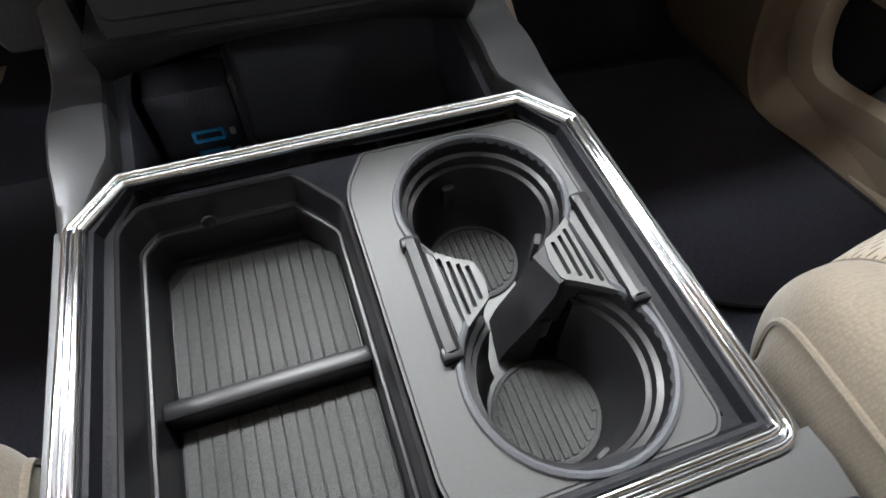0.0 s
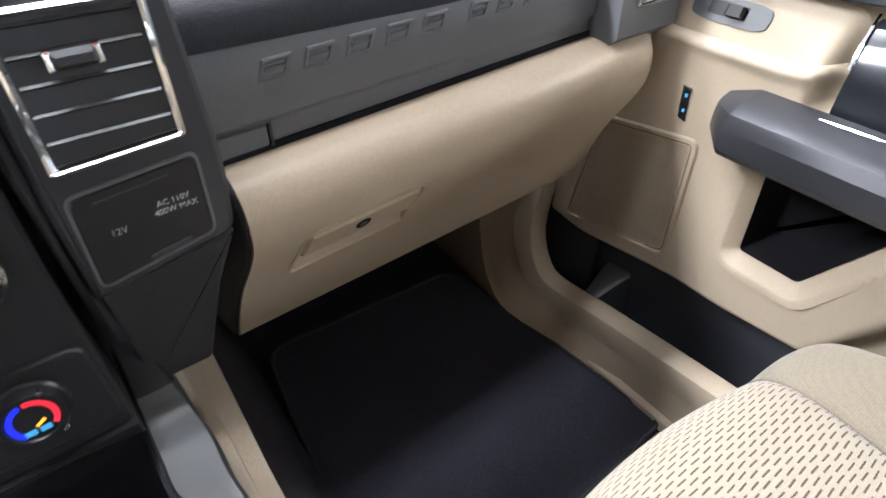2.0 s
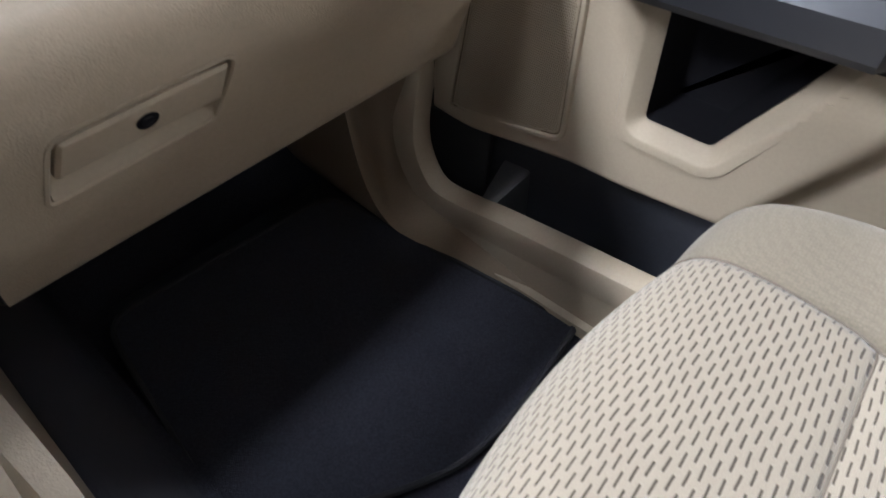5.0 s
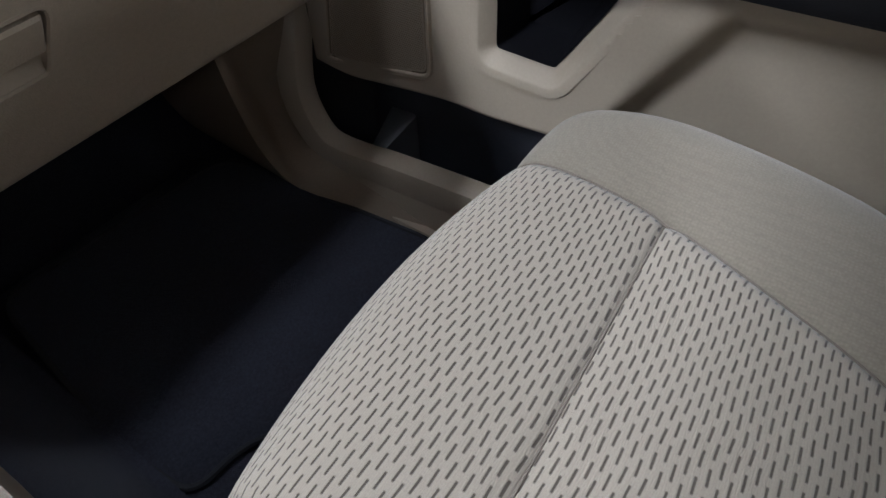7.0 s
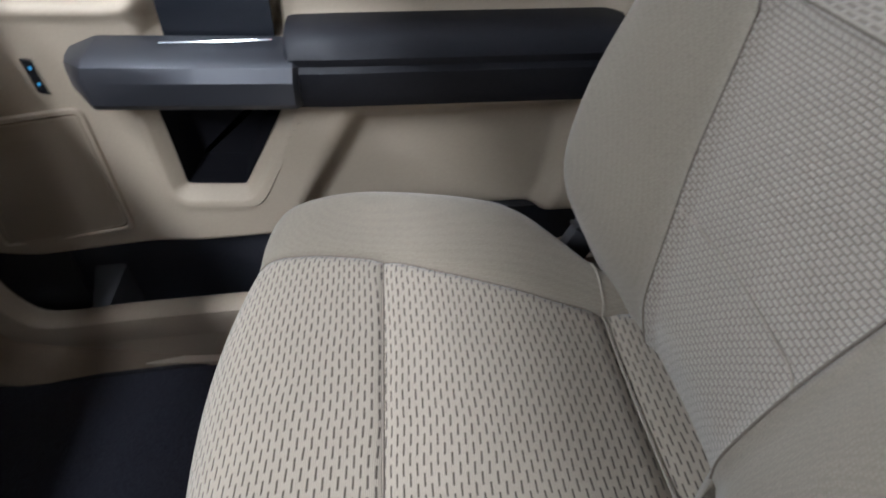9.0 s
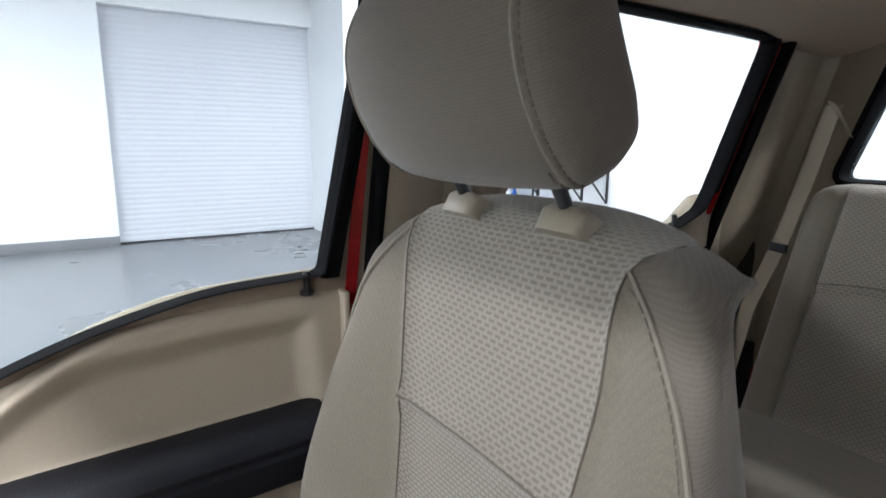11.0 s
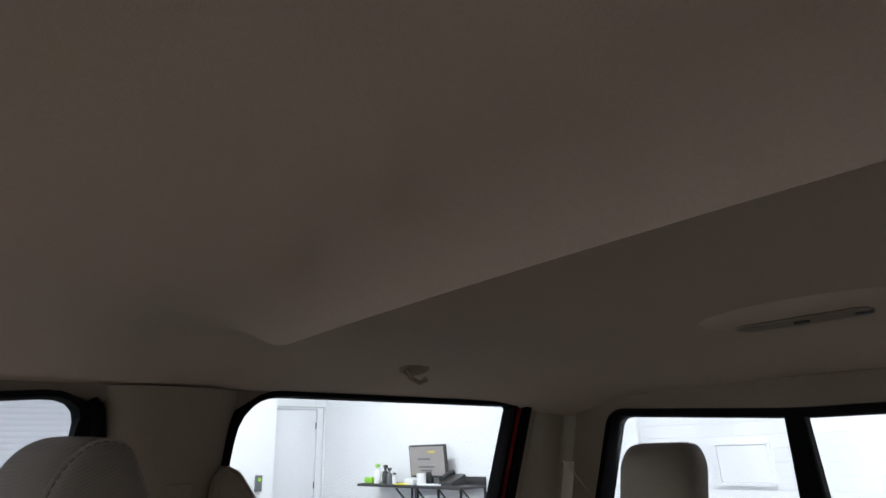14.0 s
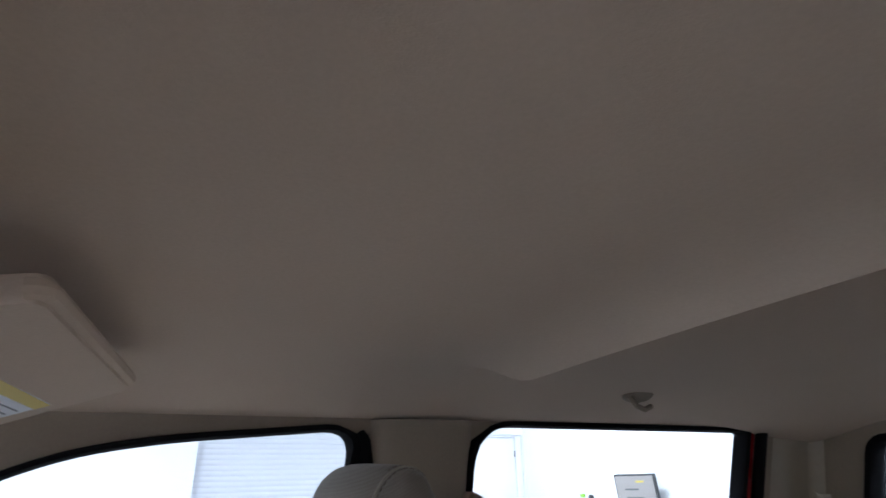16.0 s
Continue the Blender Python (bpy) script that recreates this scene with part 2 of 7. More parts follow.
BLUE_PORT = mat("blue_port_plastic", (0.03, 0.42, 0.85), 0.4, var=0.03)
ORANGE_LED = glow("orange_led", (1.0, 0.28, 0.02), 1.2)
RED_ICON = glow("red_backlit_mark", (0.7, 0.02, 0.04), 0.5)
DIAL_BLUE = glow("dial_blue", (0.01, 0.02, 0.9), 0.7)
DIAL_RED = glow("dial_red", (0.7, 0.02, 0.04), 0.5)
PRINT = mat("grey_print", (0.42, 0.43, 0.44), 0.6)
SCREEN_BLUE = glow("screen_blue", (0.02, 0.20, 0.75), 0.8)
SCREEN_GREY = glow("screen_grey", (0.25, 0.23, 0.22), 0.35)
SCREEN_WHITE = glow("screen_white", (0.8, 0.9, 1.0), 0.9)
MIRROR = mat("mirror", (0.9, 0.9, 0.9), 0.02, metal=1.0)
GLASS = clear_glass("tinted_window_glass", (0.93, 0.96, 0.96))
LABEL_W = mat("white_label_paper", (0.75, 0.76, 0.78), 0.6, var=0.02)
LABEL_Y = mat("yellow_label_print", (0.65, 0.50, 0.10), 0.6)
SHOP_FLOOR = mat("grey_epoxy_floor", (0.16, 0.165, 0.175), 0.28, var=0.16, scale=60, bump=0.05, big=0.7)
SHOP_WALL = mat("white_wall_paint", (0.80, 0.81, 0.82), 0.6, var=0.02, scale=90, bump=0.1, big=0.8)
# duller than the white walls only to weaken bounce light from the west
SHOP_DULL = mat("bounce_cutting_wall_grey", (0.36, 0.36, 0.37), 0.6, var=0.05, scale=90, bump=0.1, big=0.8)
SHOP_GREY = mat("grey_base_paint", (0.20, 0.20, 0.21), 0.5, var=0.08)
WHITE_MET = mat("white_enamel", (0.78, 0.79, 0.81), 0.4, var=0.03, big=1.5)
STEEL_BLK = mat("black_steel", (0.03, 0.03, 0.032), 0.45, var=0.1)
LAMP_GLOW = glow("lamp_diffuser", (0.95, 0.98, 1.0), 2.0)
BLUE_CLOTH = mat("blue_cloth", (0.015, 0.11, 0.5), 0.9, var=0.15, scale=200, bump=0.5, sheen=0.3)
ORANGE_PL = mat("orange_plastic", (0.75, 0.16, 0.02), 0.45, var=0.06)
GREEN_PL = mat("green_plastic", (0.30, 0.62, 0.06), 0.4, var=0.06)
YELLOW_PAPER = mat("yellow_paper", (0.80, 0.72, 0.06), 0.6, var=0.05)
RED_VINYL = mat("red_vinyl", (0.55, 0.02, 0.025), 0.4, var=0.05)
FROST = mat("frosted_plastic", (0.55, 0.60, 0.66), 0.35, var=0.05)
GREY_BOX = mat("grey_plastic_box", (0.13, 0.135, 0.14), 0.5, var=0.1)
WHITE_PL = mat("white_plastic", (0.78, 0.78, 0.78), 0.4, var=0.02)
BED_LINER = mat("bed_liner", (0.012, 0.012, 0.014), 0.55, scale=300, bump=0.8, var=0.2)
LENS = mat("clear_lamp_lens", (0.75, 0.75, 0.72), 0.15, var=0.05)


# ---------------------------------------------------------------- shape helpers
def thing(name, m, label, category, group="", kind=""):
    ob = new(name)
    ob.empty_display_size = 0.05
    ob.matrix_basis = m
    return tagged(ob, label, category, group, kind)


def root_of(ob):
    while ob.parent:
        ob = ob.parent
    return ob


def mesh_of(name, bm, material, angle=38):
    bmesh.ops.recalc_face_normals(bm, faces=bm.faces)
    me = bpy.data.meshes.new(name)
    bm.to_mesh(me)
    bm.free()
    me.materials.append(material)
    me.shade_smooth()
    me.set_sharp_from_angle(angle=radians(angle))
    return me


def part(name, bm, material, parent, label="", local=False, angle=38):
    """Links bm (in world places, unless local) as one mesh under a thing or a part."""
    if not local:
        bm.transform(root_of(parent).matrix_basis.inverted())
    ob = new(name, mesh_of(name, bm, material, angle))
    ob.parent = parent
    return tagged(ob, label) if label else ob


def solo(name, bm, material, origin, label, category, group="", kind="", angle=38):
    """One mesh that is a thing by itself, with its origin at the given place."""
    bm.transform(Matrix.Translation(-Vector(origin)))
    ob = new(name, mesh_of(name, bm, material, angle))
    ob.location = origin
    return tagged(ob, label, category, group, kind)


def loft(rings, cap=(True, True), loop=False, bm=None):
    bm = bm or bmesh.new()
    vs = [[bm.verts.new(p) for p in r] for r in rings]
    n = len(rings[0])
    pairs = list(zip(vs, vs[1:])) + ([(vs[-1], vs[0])] if loop else [])
    for a, b in pairs:
        for i in range(n):
            j = (i + 1) % n
            if len({a[i], a[j], b[j], b[i]}) == 4:
                bm.faces.new((a[i], a[j], b[j], b[i]))
    if not loop:
        if cap[0]:
            bm.faces.new(vs[0])
        if cap[1]:
            bm.faces.new(vs[-1])
    return bm


def rbox(x0, x1, y0, y1, z0, z1, b=0.003, seg=2, bm=None):
    t = bmesh.new()
    bmesh.ops.create_cube(t, size=1, matrix=Matrix.Translation(((x0 + x1) / 2, (y0 + y1) / 2, (z0 + z1) / 2)) @ Matrix.Diagonal((abs(x1 - x0), abs(y1 - y0), abs(z1 - z0), 1)))
    if b > 0:
        bmesh.ops.bevel(t, geom=t.edges[:], offset=b, segments=seg, profile=0.5, affect="EDGES")
    if bm is None:
        return t
    join(bm, t)
    return bm


def join(bm, other, m=None):
    me = bpy.data.meshes.new("tmp")
    if m is not None:
        other.transform(m)
    other.to_mesh(me)
    other.free()
    bm.from_mesh(me)
    bpy.data.meshes.remove(me)
    return bm


def moved(bm, m):
    bm.transform(m)
    return bm


def area2(p):
    return sum(p[i - 1][0] * p[i][1] - p[i][0] * p[i - 1][1] for i in range(len(p))) / 2


def inset(poly, d):
    """Polygon moved inwards by d (outwards when negative)."""
    s = 1 if area2(poly) > 0 else -1
    out = []
    n = len(poly)
    for i in range(n):
        p0, p1, p2 = Vector(poly[i - 1]), Vector(poly[i]), Vector(poly[(i + 1) % n])
        a, b = (p1 - p0).normalized(), (p2 - p1).normalized()
        na, nb = Vector((-a.y, a.x)) * s, Vector((-b.y, b.x)) * s
        k = na + nb
        k = k / max(k.dot(k) / 2, 0.35)
        out.append(tuple(p1 + k * d))
    return out


def rounded(poly, r, n=4):
    """Corners of a polygon rounded; r is one radius or one for each corner."""
    out = []
    m = len(poly)
    for i in range(m):
        p0, p1, p2 = Vector(poly[i - 1]), Vector(poly[i]), Vector(poly[(i + 1) % m])
        rr = r[i] if isinstance(r, (list, tuple)) else r
        if rr <= 0:
            out.append(tuple(p1))
            continue
        a, b = (p0 - p1), (p2 - p1)
        k = min(rr, a.length * 0.45, b.length * 0.45)
        q0, q2 = p1 + a.normalized() * k, p1 + b.normalized() * k
        for j in range(n + 1):
            t = j / n
            out.append(tuple(q0 * (1 - t) ** 2 + p1 * 2 * t * (1 - t) + q2 * t * t))
    return out


def prism(poly, fn, d0, d1, b=0.002, bm=None):
    """Solid from a 2D polygon; fn(a, b, depth) gives the place. The edges at d0 and d1 are chamfered by b."""
    s = 1 if d1 > d0 else -1
    q = inset(poly, b) if b > 0 else poly
    rings = [[fn(*p, d0) for p in q]]
    if b > 0:
        rings += [[fn(*p, d0 + s * b) for p in poly], [fn(*p, d1 - s * b) for p in poly]]
    rings += [[fn(*p, d1) for p in q]]
    return loft(rings, bm=bm)


def plate(outer, holes, fn, d0, d1, bm=None):
    """Flat plate with holes; walls at each rim."""
    bm = bm or bmesh.new()
    loops = [outer] + holes
    pts, segs = [], []
    for l in loops:
        k = len(pts)
        pts += [Vector(p) for p in l]
        segs += [(k + i, k + (i + 1) % len(l)) for i in range(len(l))]
    vv, _, tris, *_ = delaunay_2d_cdt(pts, segs, [], 0, 1e-7)
    tris = [t for t in tris if inside(outer, *(sum((vv[i] for i in t), Vector((0, 0))) / 3)) and not any(inside(h, *(sum((vv[i] for i in t), Vector((0, 0))) / 3)) for h in holes)]
    for d in (d0, d1):
        vs = [bm.verts.new(fn(p.x, p.y, d)) for p in vv]
        for t in tris:
            bm.faces.new([vs[i] for i in t])
        for v in [v for v in vs if not v.link_faces]:
            bm.verts.remove(v)
    for l in loops:
        a = [bm.verts.new(fn(*p, d0)) for p in l]
        b = [bm.verts.new(fn(*p, d1)) for p in l]
        for i in range(len(l)):
            bm.faces.new((a[i - 1], a[i], b[i], b[i - 1]))
    bmesh.ops.remove_doubles(bm, verts=bm.verts[:], dist=1e-6)
    return bm


def band(poly, profile, fn):
    """A frame that runs round a polygon: profile points are (inset, height)."""
    return loft([[fn(*p, h) for p in inset(poly, d)] for d, h in profile], loop=True)


def tube(pts, r, n=8, bm=None, flat=1.0):
    pts = [Vector(p) for p in pts]
    rings = []
    up = None
    for i, p in enumerate(pts):
        d = (pts[min(i + 1, len(pts) - 1)] - pts[max(i - 1, 0)]).normalized()
        if up is None:
            up = Vector((0, 0, 1)) if abs(d.z) < 0.9 else Vector((1, 0, 0))
        side = d.cross(up).normalized()
        up = side.cross(d).normalized()
        rr = r[i] if isinstance(r, (list, tuple)) else r
        rings.append([p + (side * math.cos(2 * math.pi * k / n) + up * math.sin(2 * math.pi * k / n) * flat) * rr for k in range(n)])
    return loft(rings, bm=bm)


def lathe(profile, n=32, m=None, bm=None):
    """Turned shape: profile of (radius, height) about local z."""
    t = bmesh.new() if bm is None else bm
    rings = []
    for r, h in profile:
        ring = [Vector((r * math.cos(2 * math.pi * k / n), r * math.sin(2 * math.pi * k / n), h)) for k in range(n)]
        rings.append([m @ p for p in ring] if m is not None else ring)
    return loft(rings, bm=t)


def spline(keys, t):
    """Smooth value between (t, v) keys; v is a number or a tuple."""
    if t <= keys[0][0]:
        return keys[0][1]
    if t >= keys[-1][0]:
        return keys[-1][1]
    for i in range(len(keys) - 1):
        if keys[i][0] <= t <= keys[i + 1][0]:
            break
    k0, k1, k2, k3 = keys[max(i - 1, 0)], keys[i], keys[i + 1], keys[min(i + 2, len(keys) - 1)]
    h = k2[0] - k1[0]
    s = (t - k1[0]) / h

    def one(a, b, c, d):
        m1 = (c - a) / max(k2[0] - k0[0], 1e-6) * h
        m2 = (d - b) / max(k3[0] - k1[0], 1e-6) * h
        return (2 * s ** 3 - 3 * s ** 2 + 1) * b + (s ** 3 - 2 * s ** 2 + s) * m1 + (-2 * s ** 3 + 3 * s ** 2) * c + (s ** 3 - s ** 2) * m2

    if isinstance(k1[1], tuple):
        return tuple(one(*v) for v in zip(k0[1], k1[1], k2[1], k3[1]))
    return one(k0[1], k1[1], k2[1], k3[1])


def step(a, b, x):
    t = min(max((x - a) / (b - a), 0.0), 1.0)
    return t * t * (3 - 2 * t)


def sheet(fn, nu, nv, thick, keep=None, u0=0.0, u1=1.0, v0=0.0, v1=1.0):
    """Curved sheet fn(u, v) with a real thickness (along -normal side given by the vector thick, or a number along the normal)."""
    bm = bmesh.new()
    grid = [[Vector(fn(u0 + (u1 - u0) * i / nu, v0 + (v1 - v0) * j / nv)) for j in range(nv + 1)] for i in range(nu + 1)]

    def nrm(i, j):
        a = grid[min(i + 1, nu)][j] - grid[max(i - 1, 0)][j]
        b = grid[i][min(j + 1, nv)] - grid[i][max(j - 1, 0)]
        c = a.cross(b)
        return c.normalized() if c.length > 1e-12 else Vector((0, 0, 1))

    vs = [[bm.verts.new(grid[i][j]) for j in range(nv + 1)] for i in range(nu + 1)]
    if isinstance(thick, (int, float)):
        ws = [[bm.verts.new(grid[i][j] - nrm(i, j) * thick) for j in range(nv + 1)] for i in range(nu + 1)]
    else:
        ws = [[bm.verts.new(grid[i][j] + Vector(thick)) for j in range(nv + 1)] for i in range(nu + 1)]
    have = [[keep is None or keep(*( (grid[i][j] + grid[i + 1][j + 1]) / 2)) for j in range(nv)] for i in range(nu)]
    for i in range(nu):
        for j in range(nv):
            if not have[i][j]:
                continue
            bm.faces.new((vs[i][j], vs[i + 1][j], vs[i + 1][j + 1], vs[i][j + 1]))
            bm.faces.new((ws[i][j], ws[i][j + 1], ws[i + 1][j + 1], ws[i + 1][j]))
            for di, dj, p, q in ((-1, 0, (i, j), (i, j + 1)), (1, 0, (i + 1, j), (i + 1, j + 1)), (0, -1, (i, j), (i + 1, j)), (0, 1, (i, j + 1), (i + 1, j + 1))):
                a, b = i + di, j + dj
                if not (0 <= a < nu and 0 <= b < nv and have[a][b]):
                    bm.faces.new((vs[p[0]][p[1]], vs[q[0]][q[1]], ws[q[0]][q[1]], ws[p[0]][p[1]]))
    for v in [v for v in bm.verts if not v.link_faces]:
        bm.verts.remove(v)
    return bm


def text_bm(words, size, m, depth=0.0003, align="CENTER"):
    cu = bpy.data.curves.new("text", "FONT")
    cu.body, cu.size, cu.extrude, cu.align_x, cu.align_y = words, size, depth, align, "CENTER"
    cu.resolution_u = 2
    ob = bpy.data.objects.new("text", cu)
    scene.collection.objects.link(ob)
    bpy.context.view_layer.update()
    me = bpy.data.meshes.new_from_object(ob)
    bm = bmesh.new()
    bm.from_mesh(me)
    bm.transform(m)
    bpy.data.objects.remove(ob)
    bpy.data.curves.remove(cu)
    bpy.data.meshes.remove(me)
    return bm


def inside(poly, a, b):
    c = False
    for i in range(len(poly)):
        (x0, y0), (x1, y1) = poly[i - 1], poly[i]
        if (y0 > b) != (y1 > b) and a < (x1 - x0) * (b - y0) / (y1 - y0) + x0:
            c = not c
    return c


def sx(z):
    """Inner face of the cab's side above the belt line, which leans inwards."""
    return 0.80 - 0.24 * max(z - 1.06, -0.16)


def on_side(y, z, d):
    """Place on the passenger side of the cab, d outwards."""
    return Vector((sx(z) + d, y, z))


def along_x(y, z, d):
    return Vector((d, y, z))


def along_y(x, z, d):
    return Vector((x, d, z))


def flat(x, y, d):
    return Vector((x, y, d))

# ---------------------------------------------------------------- workshop
def structure(name, bm, material, label, category, origin=(0, 0, 0), angle=38):
    return solo(name, bm, material, origin, label, category, kind="structure", angle=angle)


WX0, WX1, WY0, WY1 = -6.5, 10.6, -6.2, 6.5
structure("ground", rbox(WX0 - 0.3, WX1 + 0.8, WY0 - 0.5, WY1 + 0.3, SHOP_Z - 0.2, SHOP_Z, 0), SHOP_FLOOR, "glossy grey epoxy workshop floor", "floor")
structure("ceiling", rbox(WX0 - 0.3, WX1 + 0.8, WY0 - 0.5, WY1 + 0.3, CEIL_Z, CEIL_Z + 0.2, 0), SHOP_WALL, "white painted workshop ceiling", "ceiling")
# west wall is out of view; its grey keeps the glove box darker
structure("wall_west", rbox(WX0 - 0.2, WX0, WY0, WY1, SHOP_Z, CEIL_Z, 0), SHOP_DULL, "unseen workshop wall, greyed to cut bounce light", "wall")
structure("wall_north", rbox(WX0, WX1, WY1, WY1 + 0.2, SHOP_Z, CEIL_Z, 0), SHOP_WALL, "plain white workshop wall", "wall")
# side wall with the roller shutter's opening
def wall_pieces(name, boxes, label):
    bm = bmesh.new()
    for bx in boxes:
        rbox(*bx, 0, bm=bm)
    return structure(name, bm, SHOP_WALL, label, "wall")


BX, DX = 9.10, 9.56      # faces of the projecting block and of the wall with the door
wall_pieces("wall_east", [(WX1, WX1 + 0.3, -0.4, 6.5, SHOP_Z, CEIL_Z), (WX1, WX1 + 0.3, -3.8, -0.4, 3.3, CEIL_Z), (BX, 11.4, -4.93, -3.8, SHOP_Z, CEIL_Z), (DX, 9.9, -6.17, -5.16, 2.19, CEIL_Z), (DX, 9.9, -5.16, -4.93, SHOP_Z, CEIL_Z), (DX, 9.9, -6.2, -6.17, SHOP_Z, CEIL_Z)], "white painted workshop wall with a projecting block beside the shutter")
structure("baseboard_block", rbox(BX - 0.014, BX - 0.001, -4.944, -3.8, SHOP_Z, SHOP_Z + 0.17, 0.002), SHOP_GREY, "grey painted wall base", "baseboard")
structure("baseboard_east", rbox(WX1 - 0.012, WX1 - 0.001, -0.4, 6.5, SHOP_Z, SHOP_Z + 0.17, 0.002), SHOP_GREY, "grey painted wall base", "baseboard")
# wall behind the truck with the door and the overhead door
wall_pieces("wall_south", [(3.1, 9.9, WY0 - 0.3, WY0, SHOP_Z, CEIL_Z), (-3.2, 3.1, WY0 - 0.3, WY0, 3.2, CEIL_Z), (-6.5, -3.2, WY0 - 0.3, WY0, SHOP_Z, CEIL_Z)], "white painted workshop wall behind the truck")
structure("baseboard_south", rbox(3.15, 9.55, WY0 + 0.001, WY0 + 0.013, SHOP_Z, SHOP_Z + 0.17, 0.002), SHOP_GREY, "grey painted wall base", "baseboard")

shutter = thing("door_1", Matrix.Translation((10.8, -2.1, SHOP_Z)), "white slatted roller shutter, closed", "roller shutter", kind="structure")
n_sl = 44
slat_me = None
for i in range(n_sl):
    z0 = SHOP_Z + 0.03 + i * 0.088
    if slat_me is None:
        b = loft([[Vector((x, y, z)) for x, z in ((-0.004, 0), (-0.009, 0.02), (-0.009, 0.066), (-0.004, 0.0865), (0.01, 0.0865), (0.01, 0))] for y in (-1.7, 1.7)])
        slat_me = mesh_of("slat", b, SHUTTER)
    ob = new("slat", slat_me)
    ob.parent = shutter
    ob.location = (0, 0, z0 - SHOP_Z)
part("bottom_bar", rbox(10.77, 10.83, -3.8, -0.4, SHOP_Z, SHOP_Z + 0.03, 0.003), STEEL_BLK, shutter)

od = thing("door_2", Matrix.Translation((0, WY0 - 0.1, SHOP_Z)), "white sectional overhead door with ribbed panels, closed", "garage door", kind="structure")
rib_me = None
for i in range(30):
    if rib_me is None:
        b = loft([[Vector((x, y, z)) for y, z in ((0.014, 0.0), (0.018, 0.004), (0.018, 0.1225), (0.014, 0.1262), (-0.03, 0.1262), (-0.03, 0.0))] for x in (-3.2, 3.1)])
        rib_me = mesh_of("door_panel", b, WHITE_MET)
    ob = new("door_panel", rib_me)
    ob.parent = od
    ob.location = (0, 0, i * 0.1265)
part("vision_panel", prism(rounded([(1.80, 0.96), (2.28, 0.96), (2.28, 1.31), (1.80, 1.31)], 0.03), along_y, WY0 - 0.085, WY0 - 0.06, 0.006), WHITE_MET, od, "blanked white vision panel")
part("vision_frame", band(rounded([(1.77, 0.93), (2.31, 0.93), (2.31, 1.34), (1.77, 1.34)], 0.03), [(0, -6.285), (0, -6.25), (0.03, -6.25), (0.03, -6.285)], along_y), WHITE_MET, od)

sd = thing("door_3", Matrix.Translation((DX + 0.1, -5.6, SHOP_Z)), "plain white steel door in a white frame, shut", "door", kind="structure")
part("leaf", rbox(DX + 0.06, DX + 0.11, -6.03, -5.165, SHOP_Z + 0.01, 2.14, 0.003), WHITE_MET, sd)
part("frame_post", rbox(DX + 0.03, DX + 0.12, -6.165, -6.035, SHOP_Z, 2.185, 0.003), WHITE_MET, sd, "white door frame post")
part("frame_head", rbox(DX + 0.03, DX + 0.12, -6.035, -5.165, 2.145, 2.185, 0.003), WHITE_MET, sd, "white door frame head")
for hz in (-0.15, 0.80, 1.85):
    part("hinge", rbox(DX + 0.045, DX + 0.062, -6.045, -6.015, hz - 0.06, hz + 0.06, 0.003), GREY_BOX, sd, "steel butt hinge")
part("door_knob", lathe([(0.0, 0), (0.025, 0.004), (0.012, 0.02), (0.012, 0.04), (0.03, 0.055), (0.0, 0.075)], 14, Matrix.Translation((DX + 0.06, -5.24, 0.52)) @ pose(0, 0, 0, 0, -90, 0)), GREY_BOX, sd)
# the added weak lamp over the dash gets the same housing
for lx, ly, w in LAMPS:
    lt = thing("ceiling_light", Matrix.Translation((lx, ly, CEIL_Z)), "long white LED panel light on the ceiling", "ceiling light", "workshop ceiling lights")
    part("housing", rbox(lx - 1.34, lx + 1.34, ly - 0.26, ly + 0.26, CEIL_Z - 0.075, CEIL_Z - 0.003, 0.01), WHITE_MET, lt)
    part("diffuser", rbox(lx - 1.30, lx + 1.30, ly - 0.23, ly + 0.23, CEIL_Z - 0.082, CEIL_Z - 0.074, 0.002), LAMP_GLOW, lt)


# ---------------------------------------------------------------- cab shell
FLOOR_Z = 0.325
structure("cab_floor", rbox(-0.97, 0.93, -1.45, 1.10, FLOOR_Z - 0.06, FLOOR_Z - 0.004, 0.01), CARPET, "black carpeted cab floor", "floor")
structure("firewall", sheet(lambda u, v: (-0.84 + 1.64 * u, spline([(0, 0.86), (0.3, 0.98), (1, 1.08)], v), spline([(0, 0.30), (0.3, 0.40), (1, 0.95)], v)), 8, 12, (0, 0.03, 0)), CARPET, "black carpeted toe board and firewall", "firewall")
BWIN = rounded([(-0.688, 1.183), (0.648, 1.183), (0.563, 1.450), (0.16, 1.424), (-0.20, 1.424), (-0.603, 1.450)], [0.03, 0.03, 0.03, 0.05, 0.05, 0.03], 5)
structure("rear_wall", plate([(-0.80, 0.30), (0.76, 0.30), (0.80, 1.06), (0.70, 1.50), (-0.74, 1.50), (-0.84, 1.06)], [BWIN], along_y, -1.42, -1.37), TAUPE, "taupe rear wall of the cab around the back window", "wall")

FWIN = rounded([(0.70, 0.950), (0.36, 0.955), (0.25, 0.974), (0.10, 1.037), (-0.04, 1.073), (-0.194, 1.080), (-0.236, 1.470), (0.04, 1.449), (0.16, 1.43), (0.30, 1.375), (0.74, 1.07)], [0.02, 0.05, 0.06, 0.06, 0.05, 0.01, 0.050, 0.06, 0.06, 0.10, 0.02], 5)
RWIN = rounded([(-0.450, 1.084), (-0.80, 1.076), (-1.00, 1.078), (-1.088, 1.118), (-1.100, 1.155), (-1.146, 1.476), (-0.462, 1.479)], [0.004, 0.05, 0.06, 0.035, 0.02, 0.010, 0.075], 6)


